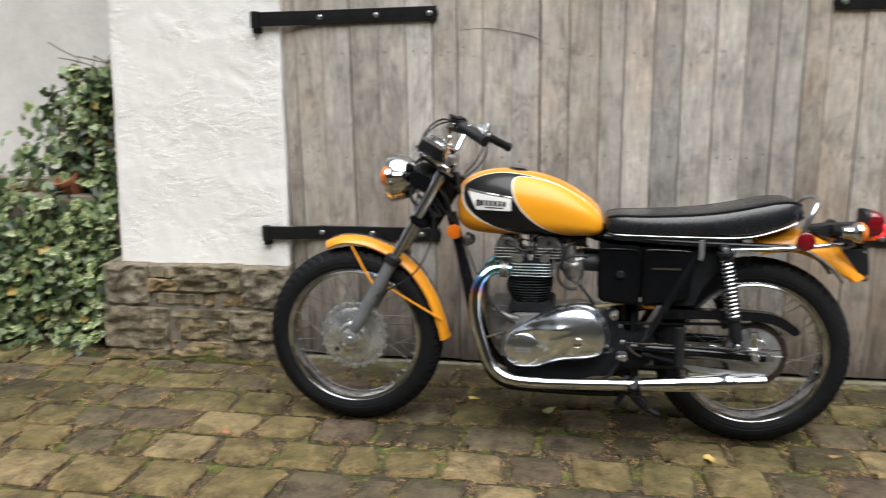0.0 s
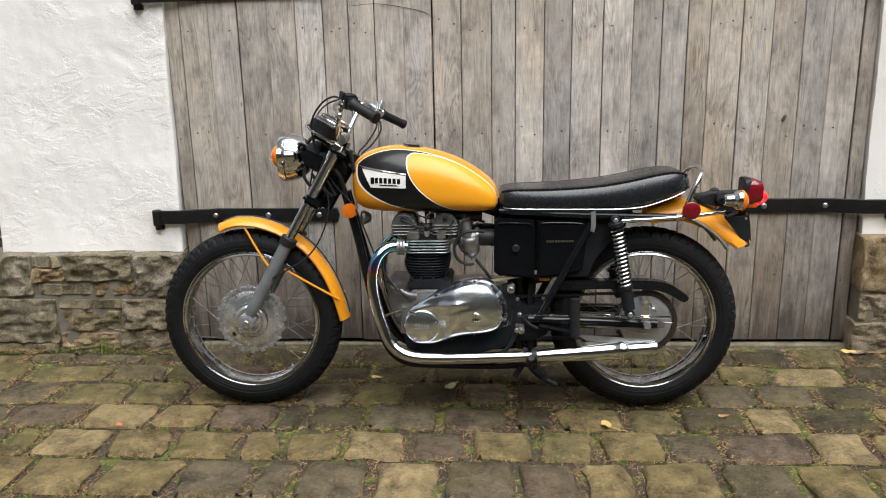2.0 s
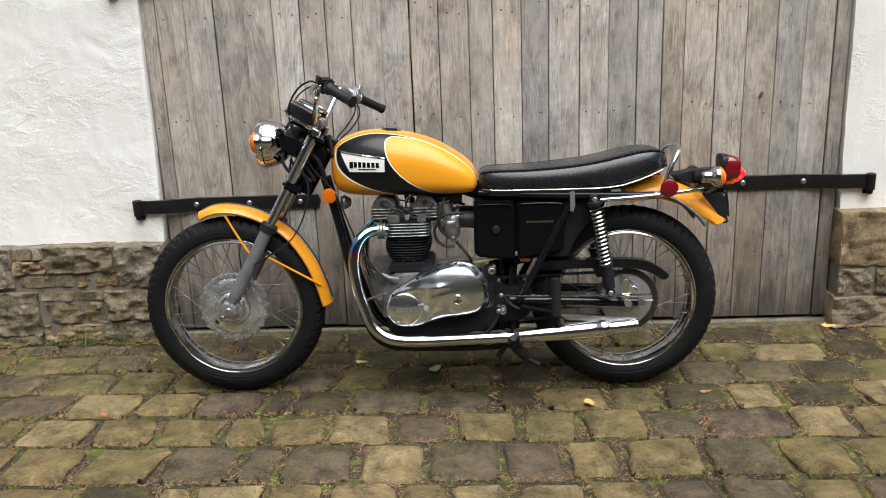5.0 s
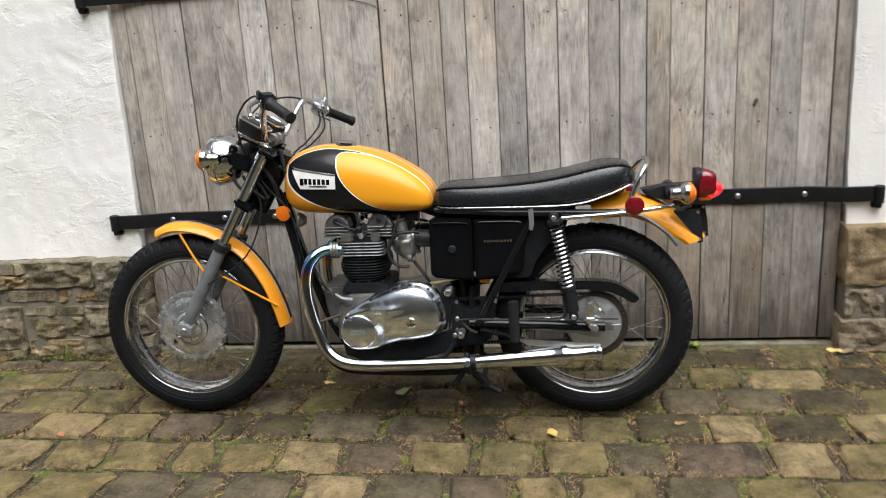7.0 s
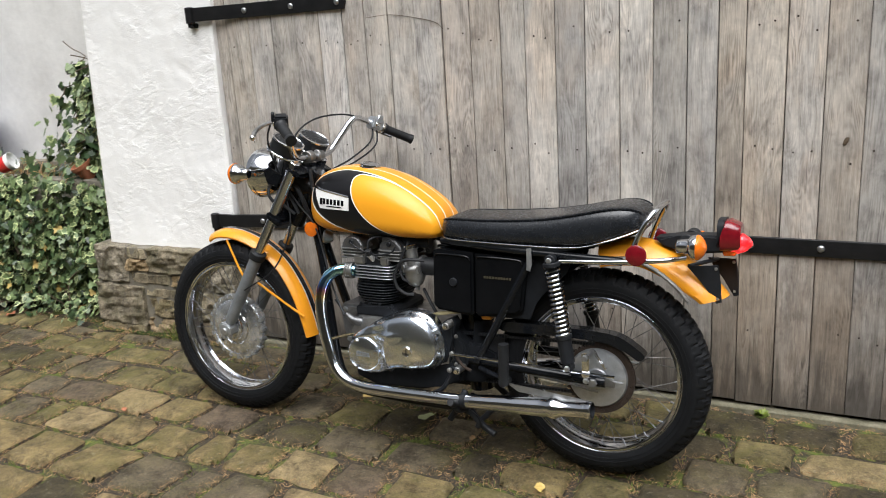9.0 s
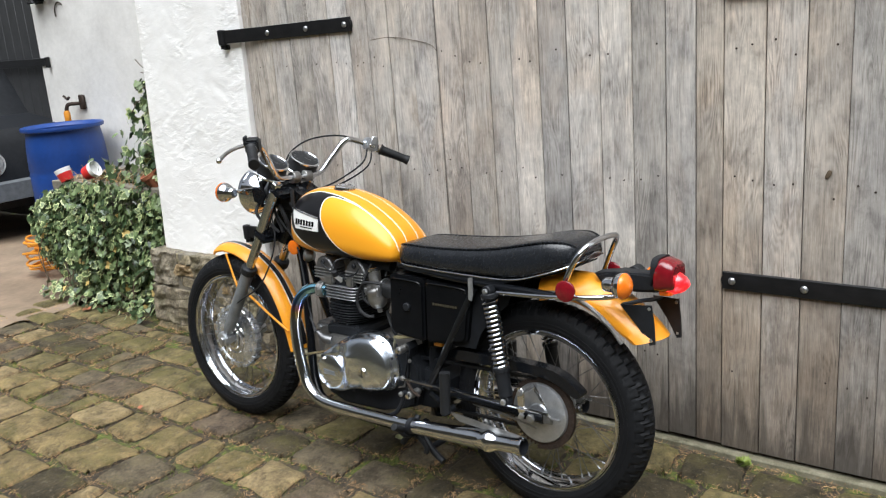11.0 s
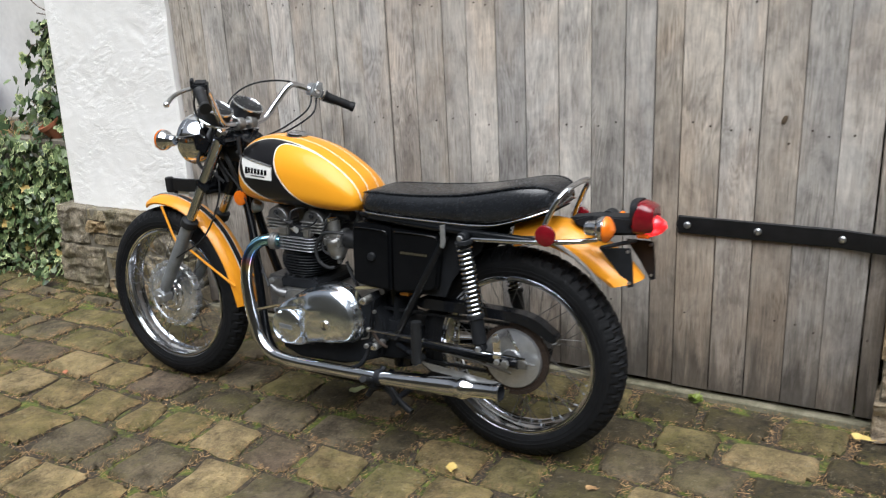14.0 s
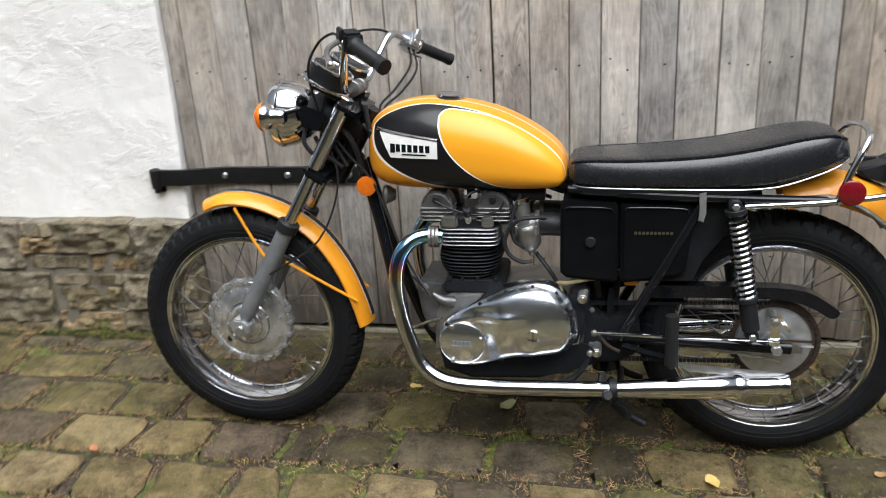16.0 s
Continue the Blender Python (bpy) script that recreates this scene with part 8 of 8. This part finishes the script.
flat_leaf("fallen_leaf", (-0.805, 2.68, 0.008), 0.034, 60, M["terracotta"], "small red fallen leaf on the setts")
flat_leaf("fallen_leaf", (1.35, 2.78, 0.008), 0.034, 95, M["straw"], "small dry fallen leaf on the setts")
flat_leaf("fallen_leaf", (2.02, 3.38, 0.008), 0.058, 75, M["yellow_leaf"], "curled yellow leaf against the plinth", 0.2)
flat_leaf("fallen_leaf", (-2.35, 3.36, 0.010), 0.060, 15, M["terracotta"], "brown fallen leaf by the ivy")


def in_joint(rng):
    """A place in one of the joints between the setts."""
    i = rng.randrange(len(ROWS_Y) - 12) if rng.random() < 0.9 else rng.randrange(len(ROWS_Y) - 1)
    return rng.uniform(-2.4, 3.0), ROWS_Y[i] + rng.gauss(0, 0.010)


rng = random.Random(61)
bm = B()
for _ in range(42000):       # dry needles and straw washed into the joints
    if rng.random() < 0.62 and JOINTS:
        x, y0, y1 = rng.choice(JOINTS)
        x, y = x + rng.gauss(0, 0.014), rng.uniform(y0, y1)
        if noise.noise((x * 3, y * 3, 2)) < -0.1 and rng.random() < 0.7:
            continue
    elif rng.random() < 0.05:       # drifted against the foot of the walls
        x, y = (rng.uniform(-1.7, -0.8) if rng.random() < 0.6 else rng.uniform(2.05, 3.2)), 3.405 - abs(rng.gauss(0, 0.022))
    else:
        x, y = in_joint(rng)
    if y > 3.47:
        continue
    ln, a = rng.uniform(0.005, 0.020), rng.uniform(0, math.pi)
    dx, dy = math.cos(a) * ln / 2, math.sin(a) * ln / 2
    z = rng.uniform(-0.012, 0.004)
    w = rng.uniform(0.0003, 0.0008)
    n1 = Vector((-dy, dx, 0)).normalized() * w
    p, q = Vector((x - dx, y - dy, z)), Vector((x + dx, y + dy, z + rng.uniform(-0.002, 0.006)))
    a_, b_, c_, d_ = [bm.verts.new(v) for v in (p - n1, p + n1, q + n1, q - n1)]
    e_, f_ = bm.verts.new(p + Vector((0, 0, w * 1.4))), bm.verts.new(q + Vector((0, 0, w * 1.4)))
    bm.faces.new((a_, e_, f_, d_))
    bm.faces.new((e_, b_, c_, f_))
tagged(obj("needle_litter", bm, M["straw"], smooth=0), "dry brown needles in the joints of the setts", "litter", kind="stuff")

bm = B()


def tuft(bm, x, y, z, n, h, rng, spread=0.02):
    for _ in range(n):
        bx, by = x + rng.gauss(0, spread * 0.5), y + rng.gauss(0, spread * 0.3)
        lean = Vector((rng.gauss(0, 0.45), rng.gauss(-0.1, 0.4), 1)).normalized()
        hh = h * rng.uniform(0.5, 1.0)
        w = rng.uniform(0.0010, 0.0020)
        s = Vector((rng.gauss(0, 1), rng.gauss(0, 1), 0)).normalized() * w
        p0 = Vector((bx, by, z))
        p1 = p0 + lean * hh * 0.55
        p2 = p0 + lean * hh + Vector((lean.x, lean.y, -0.2)) * hh * 0.35
        v = [bm.verts.new(q) for q in (p0 - s, p0 + s, p1 + s * 0.8, p1 - s * 0.8, p2)]
        bm.faces.new((v[0], v[1], v[2], v[3]))
        bm.faces.new((v[3], v[2], v[4]))


for _ in range(1700):
    if JOINTS and rng.random() < 0.6:
        x, y0, y1 = rng.choice(JOINTS)
        y = rng.uniform(y0, y1)
    else:
        x, y = in_joint(rng)
    if noise.noise((x * 1.3, y * 2.1, 7)) > 0.01 and y < 3.42:
        tuft(bm, x, y, -0.020, rng.randint(4, 9), rng.uniform(0.016, 0.030), rng, 0.025)
tagged(obj("joint_grass", bm, M["grass"], smooth=0), "short green grass and moss in the joints", "grass", kind="stuff")
bm = B()
for _ in range(420):        # low moss banked up against the plinth
    x = rng.uniform(-1.70, -0.86)
    if noise.noise((x * 4, 0, 3)) > -0.25:
        tuft(bm, x, 3.405 - abs(rng.gauss(0, 0.014)), -0.010, rng.randint(4, 8), rng.uniform(0.008, 0.030 if -1.45 < x < -1.0 else 0.014), rng, 0.018)
tagged(obj("moss", bm, M["moss"], smooth=0), "dark green moss along the foot of the plinth", "moss", kind="stuff")
for at, n, h, label in (((-1.18, 3.355, 0.0), 26, 0.13, "thin grass tuft at the foot of the plinth"), ((1.50, 3.425, 0.0), 0, 0.05, "green weed by the door sill"), ((-1.30, 2.08, 0.0), 60, 0.05, "bright green grass tuft between the setts")):
    bm = B()
    if n:
        tuft(bm, 0, 0, 0, n, h, rng, 0.05)
        o = obj("grass_tuft", bm, M["grass"], smooth=0)
    else:
        for i in range(26):
            a = i * 2.4
            m = pose(0.012 * math.cos(a), 0.012 * math.sin(a), 0.006, rng.uniform(20, 50), 0, math.degrees(a))
            leaf_shape(bm, m, rng.uniform(0.02, 0.035), 0.1, 0)
        o = obj("weed", bm, M["grass"], smooth=0)
    o.matrix_basis = pose(*at)
    tagged(o, label, "weed" if not n else "grass")
